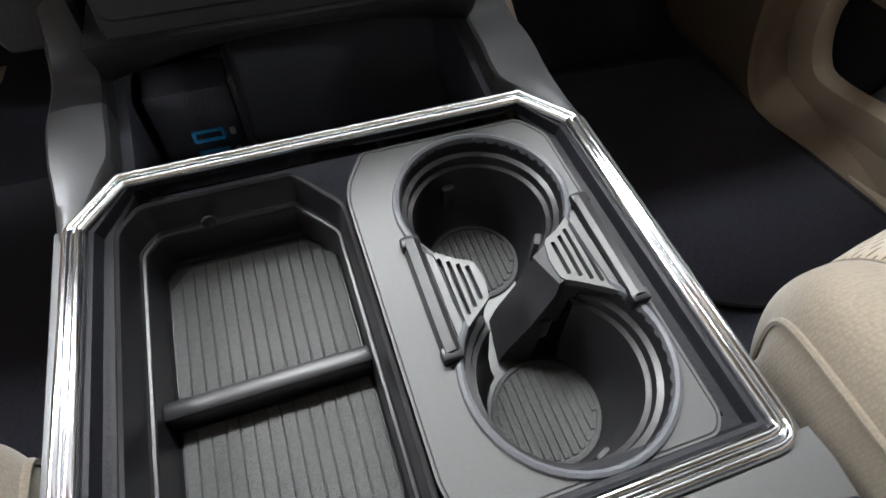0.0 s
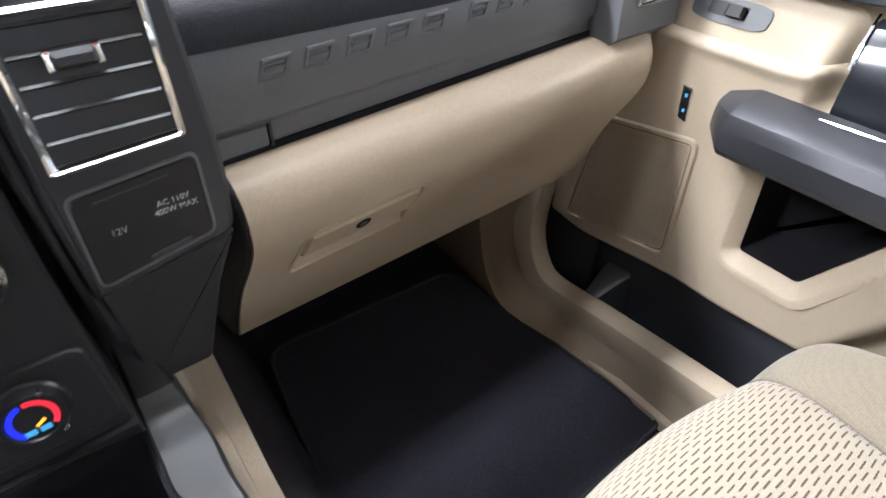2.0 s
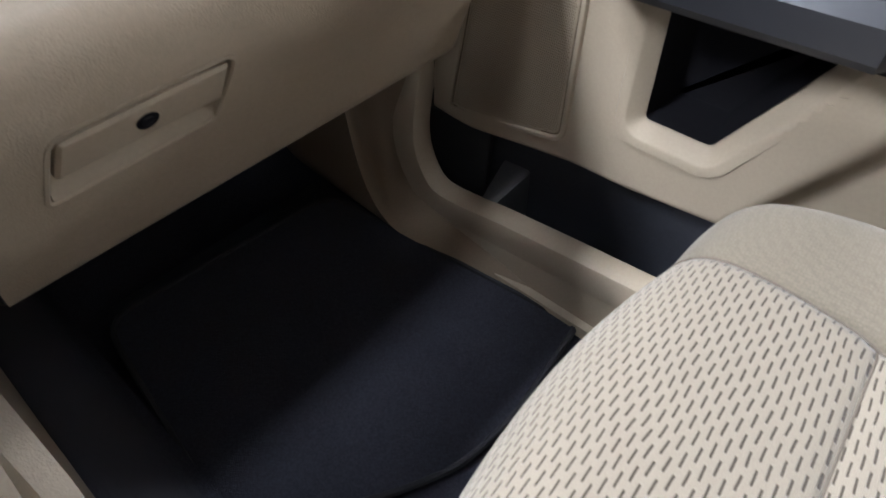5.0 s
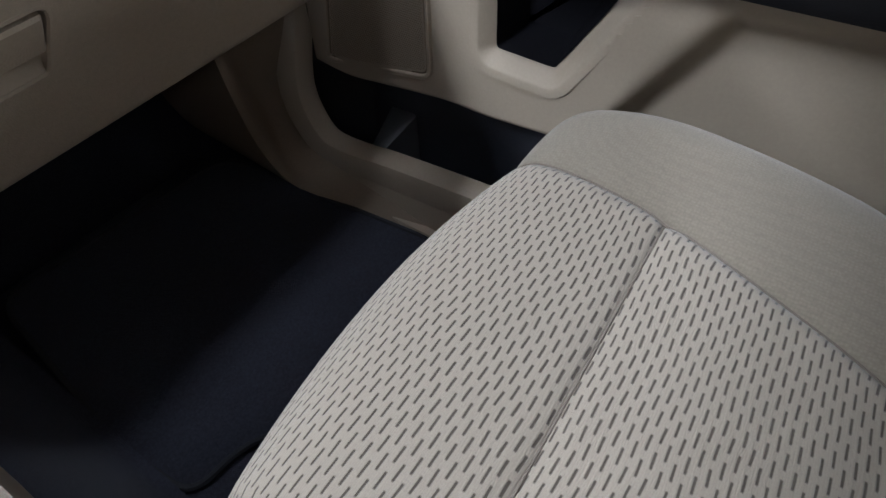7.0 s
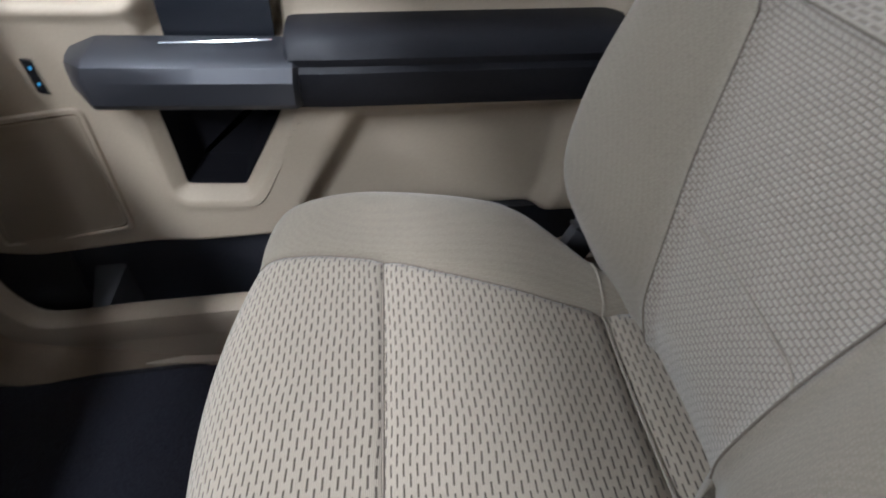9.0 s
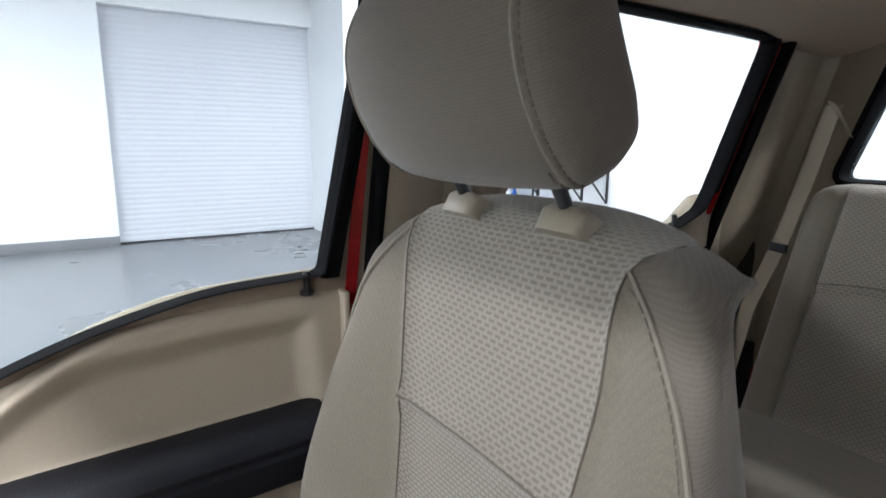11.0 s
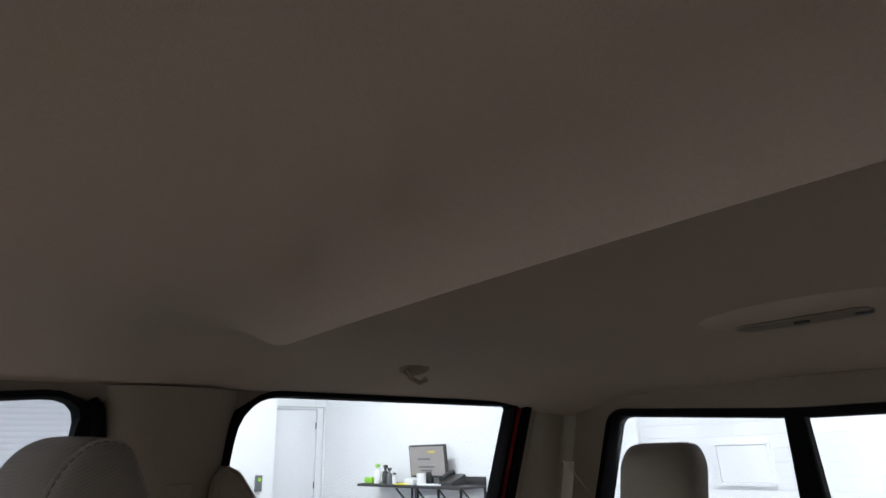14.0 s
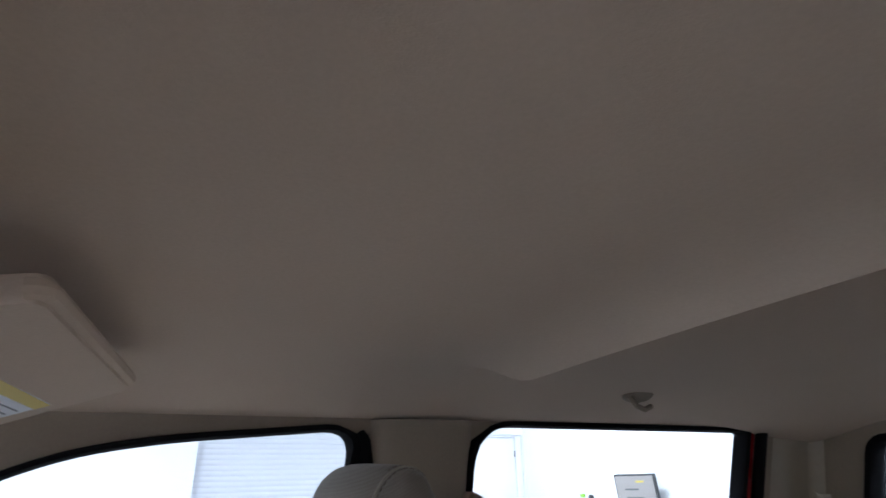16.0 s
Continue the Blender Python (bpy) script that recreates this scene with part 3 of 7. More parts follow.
def around(w, m):
    """Outline m outside a window's edge, closer along its sill."""
    return [(p[0] + (q[0] - p[0]) * k, p[1] + (q[1] - p[1]) * k) for p, q in zip(w, inset(w, -m)) for k in [0.16 if p[1] < 1.160 else 0.55 if q[1] - p[1] > 0.6 * m else 1.0]]


# the driver's doorway, out of view, is left clear to let light in
DOORWAY = rounded([(0.68, 0.36), (-0.25, 0.36), (-0.27, 1.49), (0.06, 1.47), (0.32, 1.40), (0.70, 1.10)], 0.04, 4)


def mirrored(p):
    return Vector((2 * CX - p[0], p[1], p[2]))


for side in (1, -1):
    def fs(y, z, d, side=side):
        p = on_side(y, z, d)
        return p if side > 0 else mirrored(p)
    nm = "passenger" if side > 0 else "driver"
    front = FWIN if side > 0 else DOORWAY
    low = [(0.30, 0.915), (-0.20, 1.04)] if side > 0 else [(0.70, 0.915), (0.70, 1.10), (0.32, 1.395), (0.08, 1.462), (-0.25, 1.48), (-0.24, 1.04)]
    structure("cab_side_" + nm, plate([(1.0, 0.915)] + low + [(-1.42, 1.04), (-1.42, 1.52), (0.18, 1.52), (0.60, 1.30), (1.0, 1.02)], ([around(FWIN, 0.016)] if side > 0 else []) + [around(RWIN, 0.016)], fs, 0.012, 0.034), TAUPE, "taupe trimmed side of the cab with window openings", "wall")
    structure("cab_outer_" + nm, plate([(1.1, 0.0), (-1.5, 0.0), (-1.5, 1.58), (0.14, 1.58), (0.68, 1.33), (1.1, 1.06)], [inset(front, -0.07 if side > 0 else 0.0), inset(RWIN, -0.07)], fs, 0.058, 0.075), RED, "red painted outer side of the truck cab", "truck body")
    structure("door_skin_" + nm, plate([(1.05, 0.05), (-1.45, 0.05), (-1.45, 1.55), (0.17, 1.55), (0.64, 1.32), (1.05, 1.05)], [inset(front, -0.045 if side > 0 else 0.0), inset(RWIN, -0.045)], fs, 0.046, 0.052), BLACK, "black inner door skin", "door skin")
    for w, nm2 in ((FWIN, "front"), (RWIN, "rear"))[0 if side > 0 else 1:]:
        structure("window_seal_%s_%s" % (nm2, nm), loft([[fs(a[0] + (b[0] - a[0]) * k, a[1] + (b[1] - a[1]) * k, h) for a, b in zip(around(w, 0.019), w)] for k, h in ((0.0, 0.004), (0.2, -0.004), (0.8, -0.002), (1.0, 0.008), (1.0, 0.032), (0.0, 0.032))], loop=True), SEAL, "black rubber window surround", "window seal")
        gl = structure("window_%s_%s" % (nm2, nm), prism(inset(w, -0.008), fs, 0.020, 0.025, 0), GLASS, "clear side window glass, closed", "window")
        gl.visible_shadow = False
bw = structure("window_back", prism(BWIN, along_y, -1.392, -1.388, 0), GLASS, "clear back window glass", "window")
bw.visible_shadow = False
structure("window_seal_back", band(inset(BWIN, -0.016), [(0, -1.371), (0.003, -1.363), (0.016, -1.363), (0.020, -1.372), (0.021, -1.424), (0.012, -1.424), (0, -1.40)], along_y), SEAL, "black rubber back window surround", "window seal")
for x0, x1 in ((0.136, 0.180), (-0.220, -0.176)):
    structure("window_mullion", prism(rounded([(x0 - 0.004, 1.172), (x1 + 0.004, 1.172), (x1 - 0.004, 1.438), (x0 + 0.004, 1.438)], 0.004), along_y, -1.366, -1.404, 0.003), SEAL, "black sliding back window post", "window post")

# windshield
ws = structure("windshield", sheet(lambda u, v: (-0.76 + 1.48 * u, 1.12 - 0.72 * v - 0.10 * (2 * u - 1) ** 2, 0.99 + 0.455 * v), 12, 8, (0, 0, 0.005)), GLASS, "clear laminated windshield glass", "windshield")
ws.visible_shadow = False
for side in (1, -1):
    b = sheet(lambda u, v: (0.715 + 0.07 * (1 - v) + 0.05 * u, 1.02 - 0.66 * v - 0.05 * u, 0.98 + 0.46 * v), 3, 10, (0.0, 0.02, 0.02))
    if side < 0:
        b.transform(Matrix.Diagonal((-1, 1, 1, 1)))
        b.transform(Matrix.Translation((2 * CX, 0, 0)))
    structure("pillar_front", b, TAUPE, "taupe windshield pillar trim", "pillar")


# headliner: the front field ends in a soft ridge across the roof
def liner(u, v):
    y = 0.46 - 1.86 * v
    t = 2 * u - 1
    x = CX + 0.725 * t
    e = abs(t)
    z = 1.535 - 0.028 * step(0.72, 1.0, e) - 0.02 * e * e
    mid = 1 - step(0.45, 0.65, e)
    roll = min(max((-0.225 - y) / 0.097, 0.0), 1.0)
    if y > -0.322:
        z -= mid * (0.030 * roll ** 2.4 + 0.012 * step(0.10, -0.28, y))
    else:
        z -= mid * 0.012 * step(-0.70, -0.33, y)
    z -= 0.055 * step(-1.0, -1.40, y) * 0.6
    z -= 0.055 * step(0.18, 0.46, y)
    return (x, y, z)


structure("headliner", sheet(liner, 70, 360, (0, 0, 0.012)), LINER, "taupe cloth headliner with a ridge across it", "headliner", angle=60)
structure("roof_skin", sheet(lambda u, v: (CX - 0.80 + 1.6 * u, 0.50 - 2.0 * v, 1.60 - 0.04 * (2 * u - 1) ** 2 - 0.04 * step(0.2, 0.5, 0.50 - 2.0 * v)), 16, 16, (0, 0, 0.01)), RED, "red painted truck roof", "roof")


# ---------------------------------------------------------------- centre console
CON = pose(CX - 0.001, 0.30, 0.663, 3.15, 0, 0)
con = thing("centre_console", CON, "black and satin grey centre console with a bright chrome frame", "console")
FR = [(-0.1445, 0.148), (0.1445, 0.148), (0.1750, 0.109), (0.1768, -0.060), (0.1778, -0.142), (-0.1778, -0.142), (-0.1768, -0.060), (-0.1750, 0.109)]
FRR = rounded(FR, [0.004, 0.004, 0.004, 0.0, 0.018, 0.018, 0.0, 0.004], 6)
part("chrome_frame", band(FRR, [(0.0, -0.012), (0.0, -0.003)] + [(0.0036 - 0.0036 * math.cos(math.pi * k / 10), -0.003 + 0.0055 * math.sin(math.pi * k / 10)) for k in range(1, 10)] + [(0.0072, -0.0015)] + [(0.0106 - 0.0033 * math.cos(math.pi * k / 10), -0.0010 + 0.0042 * math.sin(math.pi * k / 10)) for k in range(1, 10)] + [(0.0140, -0.004), (0.0142, -0.014), (0.0, -0.014)], flat), CHROME, con, "bright chrome surround", local=True)
part("gasket", band(inset(FRR, 0.0140), [(0, -0.010), (0, -0.002), (0.0015, -0.0008), (0.0040, -0.0015), (0.0052, -0.006), (0.0065, -0.0095), (0.0135, -0.0100), (0.0135, -0.016), (0, -0.016)], flat), BLACK_PAD, con, "black textured gasket", local=True)
# satin side rails and the tan lower skirt
for s in (1, -1):
    rail = [[Vector((s * x, y, z)) for x, z in ((0.170, -0.006), (0.1775, -0.0045), (0.1815, -0.0055), (0.1840, -0.010), (0.1850, -0.020), (0.1850, -0.05), (0.168, -0.05))] for y in (-0.21, -0.14, 0.0, 0.08, 0.112)]
    part("side_rail", loft(rail), SILVER, con, "satin grey side rail", local=True)
    sk = [[Vector((s * x, y, z)) for x, z in ((0.150, -0.045), (0.187, -0.05), (0.191, -0.12), (0.198, -0.335), (0.150, -0.335))] for y in (-0.26, -0.05, 0.12, 0.30, 0.50)]
    part("side_skirt", loft(sk), TAN, con, "tan plastic side skirt", local=True)
part("body", rbox(-0.168, 0.168, -0.26, 0.155, -0.335, -0.088, 0.006), BLACK, con, local=True)
part("rear_bridge", loft([[Vector((x, y, z)) for y, z in ((-0.134, -0.004), (-0.150, -0.001), (-0.188, -0.004), (-0.195, -0.09), (-0.134, -0.09))] for x in (-0.185, -0.12, 0.12, 0.185)]), SATIN, con, "satin grey bridge", local=True)
lid = [[Vector((x, y, z)) for y, z in ((-0.166, 0.00), (-0.168, 0.022), (-0.180, 0.040), (-0.205, 0.050), (-0.24, 0.055), (-0.40, 0.056), (-0.50, 0.050), (-0.51, 0.0))] for x in (-0.178, -0.165, -0.08, 0.08, 0.165, 0.178)]
for r, dz in ((lid[0], 0.016), (lid[-1], 0.016)):
    for p in r:
        p.z -= dz if p.z > 0.01 else 0
        p.y += 0.012 if p.y < -0.2 else -0.012
lidob = part("armrest_lid", loft(lid), BLACK_PAD, con, "black padded armrest lid", local=True)
part("armrest_base", rbox(-0.17, 0.17, -0.505, -0.165, -0.335, -0.002, 0.008), BLACK, con, local=True)


def hour(rf, rr, hw, n=30):
    """Outline of the two cup holders and the neck between them."""
    c1, c2 = Vector((0.080, 0.060)), Vector((0.083, -0.0625))
    out = []
    a1 = math.asin(min(hw / rf, 0.999))
    for k in range(n + 1):
        a = -math.pi / 2 + a1 + (2 * math.pi - 2 * a1) * k / n
        out.append((c1.x + rf * math.cos(a), c1.y + rf * math.sin(a)))
    a2 = math.asin(min(hw / rr, 0.999))
    for k in range(n + 1):
        a = math.pi / 2 + a2 + (2 * math.pi - 2 * a2) * k / n
        out.append((c2.x + rr * math.cos(a), c2.y + rr * math.sin(a)))
    return out


# plate around the cup holders
PL = rounded([(0.014, 0.1245), (0.133, 0.1245), (0.1475, 0.104), (0.1475, -0.114), (0.140, -0.1230), (0.0, -0.1230), (-0.005, -0.10), (-0.005, 0.094)], [0.004, 0.006, 0.006, 0.006, 0.006, 0.004, 0.004, 0.02], 4)
H0 = hour(0.0575, 0.0600, 0.046)
plt_bm = plate(PL, [H0], flat, -0.006, -0.014)
part("top_plate", plt_bm, SATIN, con, "satin grey top plate", local=True)
part("plate_edge", band(PL, [(0.0, -0.0105), (0.0006, -0.0065), (0.0022, -0.0055), (0.003, -0.0070), (0.003, -0.016), (0.0, -0.016)], flat), BLACK, con, local=True)
rim = loft([[flat(*p, h) for p in hour(0.0595 - d, 0.0620 - d, 0.046 - 0.2 * d)] for d, h in ((0.0, -0.0065), (0.0008, -0.0035), (0.0028, -0.0022), (0.0045, -0.0035), (0.0052, -0.0075), (0.0052, -0.016), (0.0, -0.016))], loop=True)
part("cup_rim", rim, DASH_GREY, con, "dark bevelled rim around both cup holders", local=True)
# stepped well
well = loft([[flat(*p, h) for p in hour(0.0545 - d, 0.0570 - d, w)] for d, h, w in ((0.0, -0.0065, 0.040), (0.0012, -0.016, 0.036), (0.0046, -0.0175, 0.031), (0.0052, -0.024, 0.030), (0.0082, -0.0255, 0.028), (0.0115, -0.060, 0.0265), (0.0165, -0.076, 0.0245), (0.020, -0.080, 0.023))], cap=(False, True))
part("cup_well", well, BLACK_GLOSS, con, "deep black twin cup well", local=True)
for cx, cy, r in ((0.080, 0.058, 0.0335), (0.083, -0.066, 0.0360)):
    part("cup_mat_base", lathe([(0.0, 0), (r, 0), (r, 0.0016), (r - 0.0015, 0.0024), (r - 0.003, 0.0024), (r - 0.0035, 0.0014), (0.0, 0.0014)], 40, Matrix.Translation((cx, cy, -0.0795))), RUBBER, con, "round ribbed rubber mat", local=True)
    nr = 11
    for k in range(nr):
        xx = -r + 0.006 + (2 * r - 0.012) * k / (nr - 1)
        hl = math.sqrt(max((r - 0.0045) ** 2 - xx * xx, 1e-6))
        rb = rbox(cx + xx - 0.0021, cx + xx + 0.0021, cy - hl, cy + hl, -0.0795, -0.0768, 0.0006, 1)
        part("cup_mat_rib", rb, RUBBER, con, local=True)
# slotted wings between the cups
WINGS = (([(0.0305, 0.031), (0.040, 0.0240), (0.048, 0.0180), (0.0565, 0.0140), (0.0585, 0.0), (0.0565, -0.0125), (0.048, -0.0190), (0.040, -0.0255), (0.0305, -0.033)], ((0.0365, 0.022, -0.0235), (0.0415, 0.0185, -0.0195), (0.0465, 0.0150, -0.0160), (0.0515, 0.0122, -0.0122))),
         ([(0.132, 0.032), (0.124, 0.0268), (0.114, 0.0195), (0.1040, 0.0148), (0.1010, 0.0), (0.1022, -0.0140), (0.114, -0.0205), (0.124, -0.0268), (0.134, -0.034)], ((0.1085, 0.0122, -0.0125), (0.1145, 0.0155, -0.0160), (0.1200, 0.0192, -0.0198), (0.1255, 0.0222, -0.0232))))
for pts, cuts in WINGS:
    if area2(pts) < 0:
        pts = pts[::-1]
    holes = [rounded([(x - 0.0014, y0), (x + 0.0014, y0), (x + 0.0014, y1), (x - 0.0014, y1)], 0.0008, 2) for x, y1, y0 in cuts]
    part("slotted_wing", plate(rounded(pts, 0.003, 3), holes, flat, -0.0035, -0.0095), WING, con, "grey slotted bridge between the cup holders", local=True)
    part("wing_floor", prism(inset(rounded(pts, 0.003, 3), 0.0008), flat, -0.060, -0.0090, 0.001), BLACK, con, local=True)
for s, x in ((-1, 0.0235), (1, 0.1395)):
    b = loft([[Vector((x + s * dx, y, z)) for dx, z in ((-0.0055, -0.009), (-0.005, 0.001), (-0.002, 0.0035), (0.0035, 0.002), (0.005, -0.006), (0.005, -0.010))] for y in (-0.040, -0.037, 0.034, 0.037)])
    part("side_clip", b, BLACK_GLOSS, con, "raised dark clip bar", local=True)
    for ye in (-0.040, 0.037):
        part("clip_end", rbox(x - 0.006, x + 0.006, ye - 0.004, ye + 0.004, -0.010, 0.0015, 0.0015), BLACK_GLOSS, con, local=True)
# divider tongue and the small ribs in the cups
FIN = [(-0.0045, [(0.1045, 0.0130), (0.1055, -0.0145), (0.1000, -0.0165), (0.0925, 0.0060)]), (-0.014, [(0.1040, 0.0130), (0.1060, -0.0160), (0.0985, -0.0185), (0.0915, 0.0060)]), (-0.040, [(0.1000, 0.0120), (0.1000, -0.0210), (0.0860, -0.0215), (0.0830, 0.0060)]), (-0.063, [(0.0930, 0.0100), (0.0910, -0.0260), (0.0720, -0.0235), (0.0750, 0.0070)]), (-0.079, [(0.0910, 0.0090), (0.0880, -0.0280), (0.0660, -0.0245), (0.0720, 0.0070)])]
part("divider_fin", loft([[flat(*p, z) for p in q] for z, q in FIN]), BLACK, con, "sloping black divider between the cups", local=True, angle=20)
for cx, cy, r, a in ((0.080, 0.060, 0.044, 100), (0.080, 0.060, 0.044, 330), (0.083, -0.064, 0.046, 75), (0.083, -0.064, 0.046, 200), (0.083, -0.064, 0.045, 290)):
    part("grip_tab", moved(rbox(-0.0055, 0.0055, -0.004, 0.004, -0.012, 0.012, 0.0025), Matrix.Translation((cx + r * math.cos(radians(a)), cy + r * math.sin(radians(a)), -0.050 if a != 290 else -0.068)) @ pose(0, 0, 0, 0, 0, a - 90)), BLACK, con, "black rubber grip tab", local=True)

# tray
TR = [(-0.006, -0.1230), (-0.006, 0.085), (-0.034, 0.1225), (-0.134, 0.1225), (-0.1485, 0.104), (-0.1485, -0.1230)]
TRR = rounded(TR, [0.004, 0.006, 0.006, 0.006, 0.006, 0.004], 3)
tray = loft([[flat(*p, h) for p in inset(TRR, d)] for d, h in ((0.0, -0.014), (0.0, -0.007), (0.0012, -0.0060), (0.0030, -0.0075), (0.0042, -0.012), (0.0062, -0.030), (0.0075, -0.0318), (0.0092, -0.0320), (0.0100, -0.0335), (0.0112, -0.060), (0.0128, -0.0630))], cap=(False, True))
part("tray", tray, BLACK_GLOSS, con, "black moulded storage tray", local=True, angle=25)
for y0, y1 in ((0.001, 0.105), (-0.108, -0.013)):
    cut = 0.016 * (y1 > 0.05)
    tm = part("tray_mat", prism([(-0.0195, y0), (-0.0195, y1 - cut), (-0.034, y1), (-0.121, y1), (-0.1345, y1 - cut), (-0.1345, y0)], flat, -0.0638, -0.0622, 0.0006), RUBBER, con, "grooved black rubber tray mat", local=True)
    for k in range(14):
        x = -0.1303 + 0.00822 * k
        ye = y1 - (cut if k in (0, 13) else (0.006 if k in (1, 12) and cut else 0.001))
        part("mat_rib", rbox(x - 0.0037, x + 0.0037, y0 + 0.001, ye, -0.0624, -0.0607, 0.0005, 1), RUBBER, tm, local=True)
part("tray_divider", rbox(-0.1385, -0.0155, -0.0125, -0.0005, -0.0635, -0.041, 0.0025), BLACK_GLOSS, con, "removable black tray divider", local=True)
part("tray_stud", lathe([(0.0, 0), (0.005, 0), (0.0048, 0.002), (0.0, 0.003)], 16, Matrix.Translation((-0.095, 0.1105, -0.024)) @ pose(0, 0, 0, 80)), BLACK_GLOSS, con, local=True)


# ---------------------------------------------------------------- dashboard
dash = thing("dashboard", Matrix.Translation((0.3, 0.75, 0.85)), "two-tone dashboard, charcoal above tan, with a glove box", "dashboard")
TANP = [(0.0, (0.612, 0.862)), (0.06, (0.592, 0.8625)), (0.12, (0.574, 0.859)), (0.20, (0.561, 0.848)), (0.30, (0.555, 0.827)), (0.40, (0.558, 0.801)), (0.50, (0.570, 0.775)), (0.68, (0.600, 0.722)), (0.88, (0.624, 0.660)), (0.95, (0.636, 0.631)), (1.0, (0.66, 0.622))]


def tan_face(x, s, out=0.0):
    y, z = spline(TANP, s)
    y2, z2 = spline(TANP, min(s + 0.01, 1.0))
    t = Vector((y2 - y, z2 - z))
    n = Vector((t.y, -t.x)).normalized() if t.length > 1e-9 else Vector((-1, 0))
    k = (x - 0.246) / 0.44
    return Vector((x, y + n.x * out - 0.012 * k * 0.5, z + n.y * out + 0.018 * k))


def s_of(z):
    """Profile position of a height on the tan face."""
    a, b = 0.12, 0.97
    for _ in range(30):
        m = (a + b) / 2
        if spline(TANP, m)[1] > z:
            a = m
        else:
            b = m
    return a


def tan_at(x, z, out=0.0):
    return tan_face(x, s_of(z - 0.018 * (x - 0.246) / 0.44), out)


GL = rounded([(0.283, 0.721), (0.420, 0.732), (0.432, 0.795), (0.297, 0.786)], [0.006, 0.006, 0.012, 0.012], 4)


def on_tan(x, z, d):
    return tan_at(x, z, d)


lower = part("lower_panel", sheet(lambda u, v: tan_face(0.243 - 0.020 * (1 - u) * step(0.35, 1.0, v) + (0.795 - 0.243) * u, v) + Vector((0, 0.10 * step(0.94, 1.0, u) * 0.25, 0)), 200, 130, (0, 0.03, -0.002), keep=lambda x, y, z: not inside(inset(GL, -0.002), x, z)), TAN, dash, "tan grained lower dash panel")
part("lower_panel", sheet(lambda u, v: mirrored(tan_face(0.243 + 0.552 * u, v)), 30, 30, (0, 0.03, -0.002)), TAN, dash, "tan grained lower dash panel")
# end return of the tan panel at the centre stack
part("panel_end", sheet(lambda u, v: tan_face(0.243 - 0.020 * step(0.35, 1.0, v), v) + Vector((-0.0015 - 0.008 * math.sin(u * 1.57), 0.004 + 0.05 * u * u + 0.004 * u, 0)), 8, 40, (0.004, 0, 0)), BLACK, dash, "black end of the lower panel")
# glove box latch plate
part("latch_recess", band(GL, [(-0.0045, -0.004), (-0.0040, 0.0006), (-0.0012, 0.0009), (0.0004, -0.0008), (0.0014, -0.0125), (-0.0045, -0.0125)], on_tan), TAN, lower, "recess of the glove box latch")
# recess floor blackened to give the lip's shadow round the latch
part("recess_floor", prism(inset(GL, 0.0005), on_tan, -0.0140, -0.0118, 0), WELL, lower, "black recess floor standing for the shaded gap round the latch")
part("glove_box_latch", prism(inset(rounded([(0.2905, 0.744), (0.4255, 0.752), (0.4285, 0.790), (0.2995, 0.781)], 0.005), 0.0012), on_tan, -0.0118, 0.0006, 0.0025), TAN, lower, "tan glove box latch handle")
part("latch_scoop", sheet(lambda u, v: on_tan(0.2862 + 0.1330 * u + 0.004 * v, 0.7228 + 0.0105 * u + 0.0200 * v, -0.0008 - 0.0110 * v ** 0.7), 12, 6, (0, 0.003, 0)), TAN_SMOOTH, lower, "finger scoop below the latch")


def oval(r, n=20):
    return [(0.3605 + r * math.cos(2 * math.pi * k / n), 0.767 + r * 0.92 * math.sin(2 * math.pi * k / n)) for k in range(n)]


lk0 = part("glove_lock", prism(oval(0.0088), on_tan, -0.003, 0.0010, 0.0004), WELL, lower, "dark key lock hole")
part("lock_core", prism(oval(0.0050), on_tan, 0.0008, 0.0013, 0.0002), BLACK_GLOSS, lk0)

# charcoal band with raised lettering blocks
BANDP = [(0.0, (0.66, 0.990)), (0.06, (0.628, 0.984)), (0.12, (0.610, 0.972)), (0.17, (0.602, 0.962)), (0.35, (0.5965, 0.930)), (0.62, (0.599, 0.893)), (0.70, (0.603, 0.889)), (0.76, (0.605, 0.880)), (0.95, (0.606, 0.864)), (1.0, (0.62, 0.860))]


def band_face(x, s, out=0.0):
    y, z = spline(BANDP, s)
    return Vector((x, y - out, z + 0.018 * (x - 0.246) / 0.44 * step(0.3, 0.8, s)))


bandob = part("trim_band", sheet(lambda u, v: band_face(0.232 + 0.478 * u, v), 10, 40, (0, 0.03, 0)), DASH_GREY, dash, "charcoal dash band with raised lettering")
part("trim_band", sheet(lambda u, v: mirrored(band_face(0.232 + 0.478 * u, v)), 10, 40, (0, 0.03, 0)), DASH_GREY, dash)
xs = [0.290 + 0.0400 * i for i in range(5)] + [0.506 + 0.0370 * i for i in range(4)]
for i, x in enumerate(xs):
    w = 0.030 if i < 5 else 0.027

    def on_band(a, z, d):
        return Vector((a, 0.5972 - d, z + 0.013 * (a - 0.28) / 0.36))
    pl = rounded([(x - 0.002, 0.9262), (x + w - 0.005, 0.9262), (x + w + 0.002, 0.9445), (x + 0.005, 0.9445)], 0.002)
    part("raised_block", band(pl, [(0, -0.001), (0.0006, 0.0008), (0.0016, 0.0014), (0.0034, 0.0012), (0.0044, 0.0002), (0.0046, -0.001)], on_band), DASH_GREY, bandob)
    part("raised_bar", prism(rounded([(x + 0.006, 0.9340), (x + w - 0.006, 0.9340), (x + w - 0.005, 0.9372), (x + 0.007, 0.9372)], 0.001), on_band, -0.002, 0.0012, 0.0006), DASH_GREY, bandob)
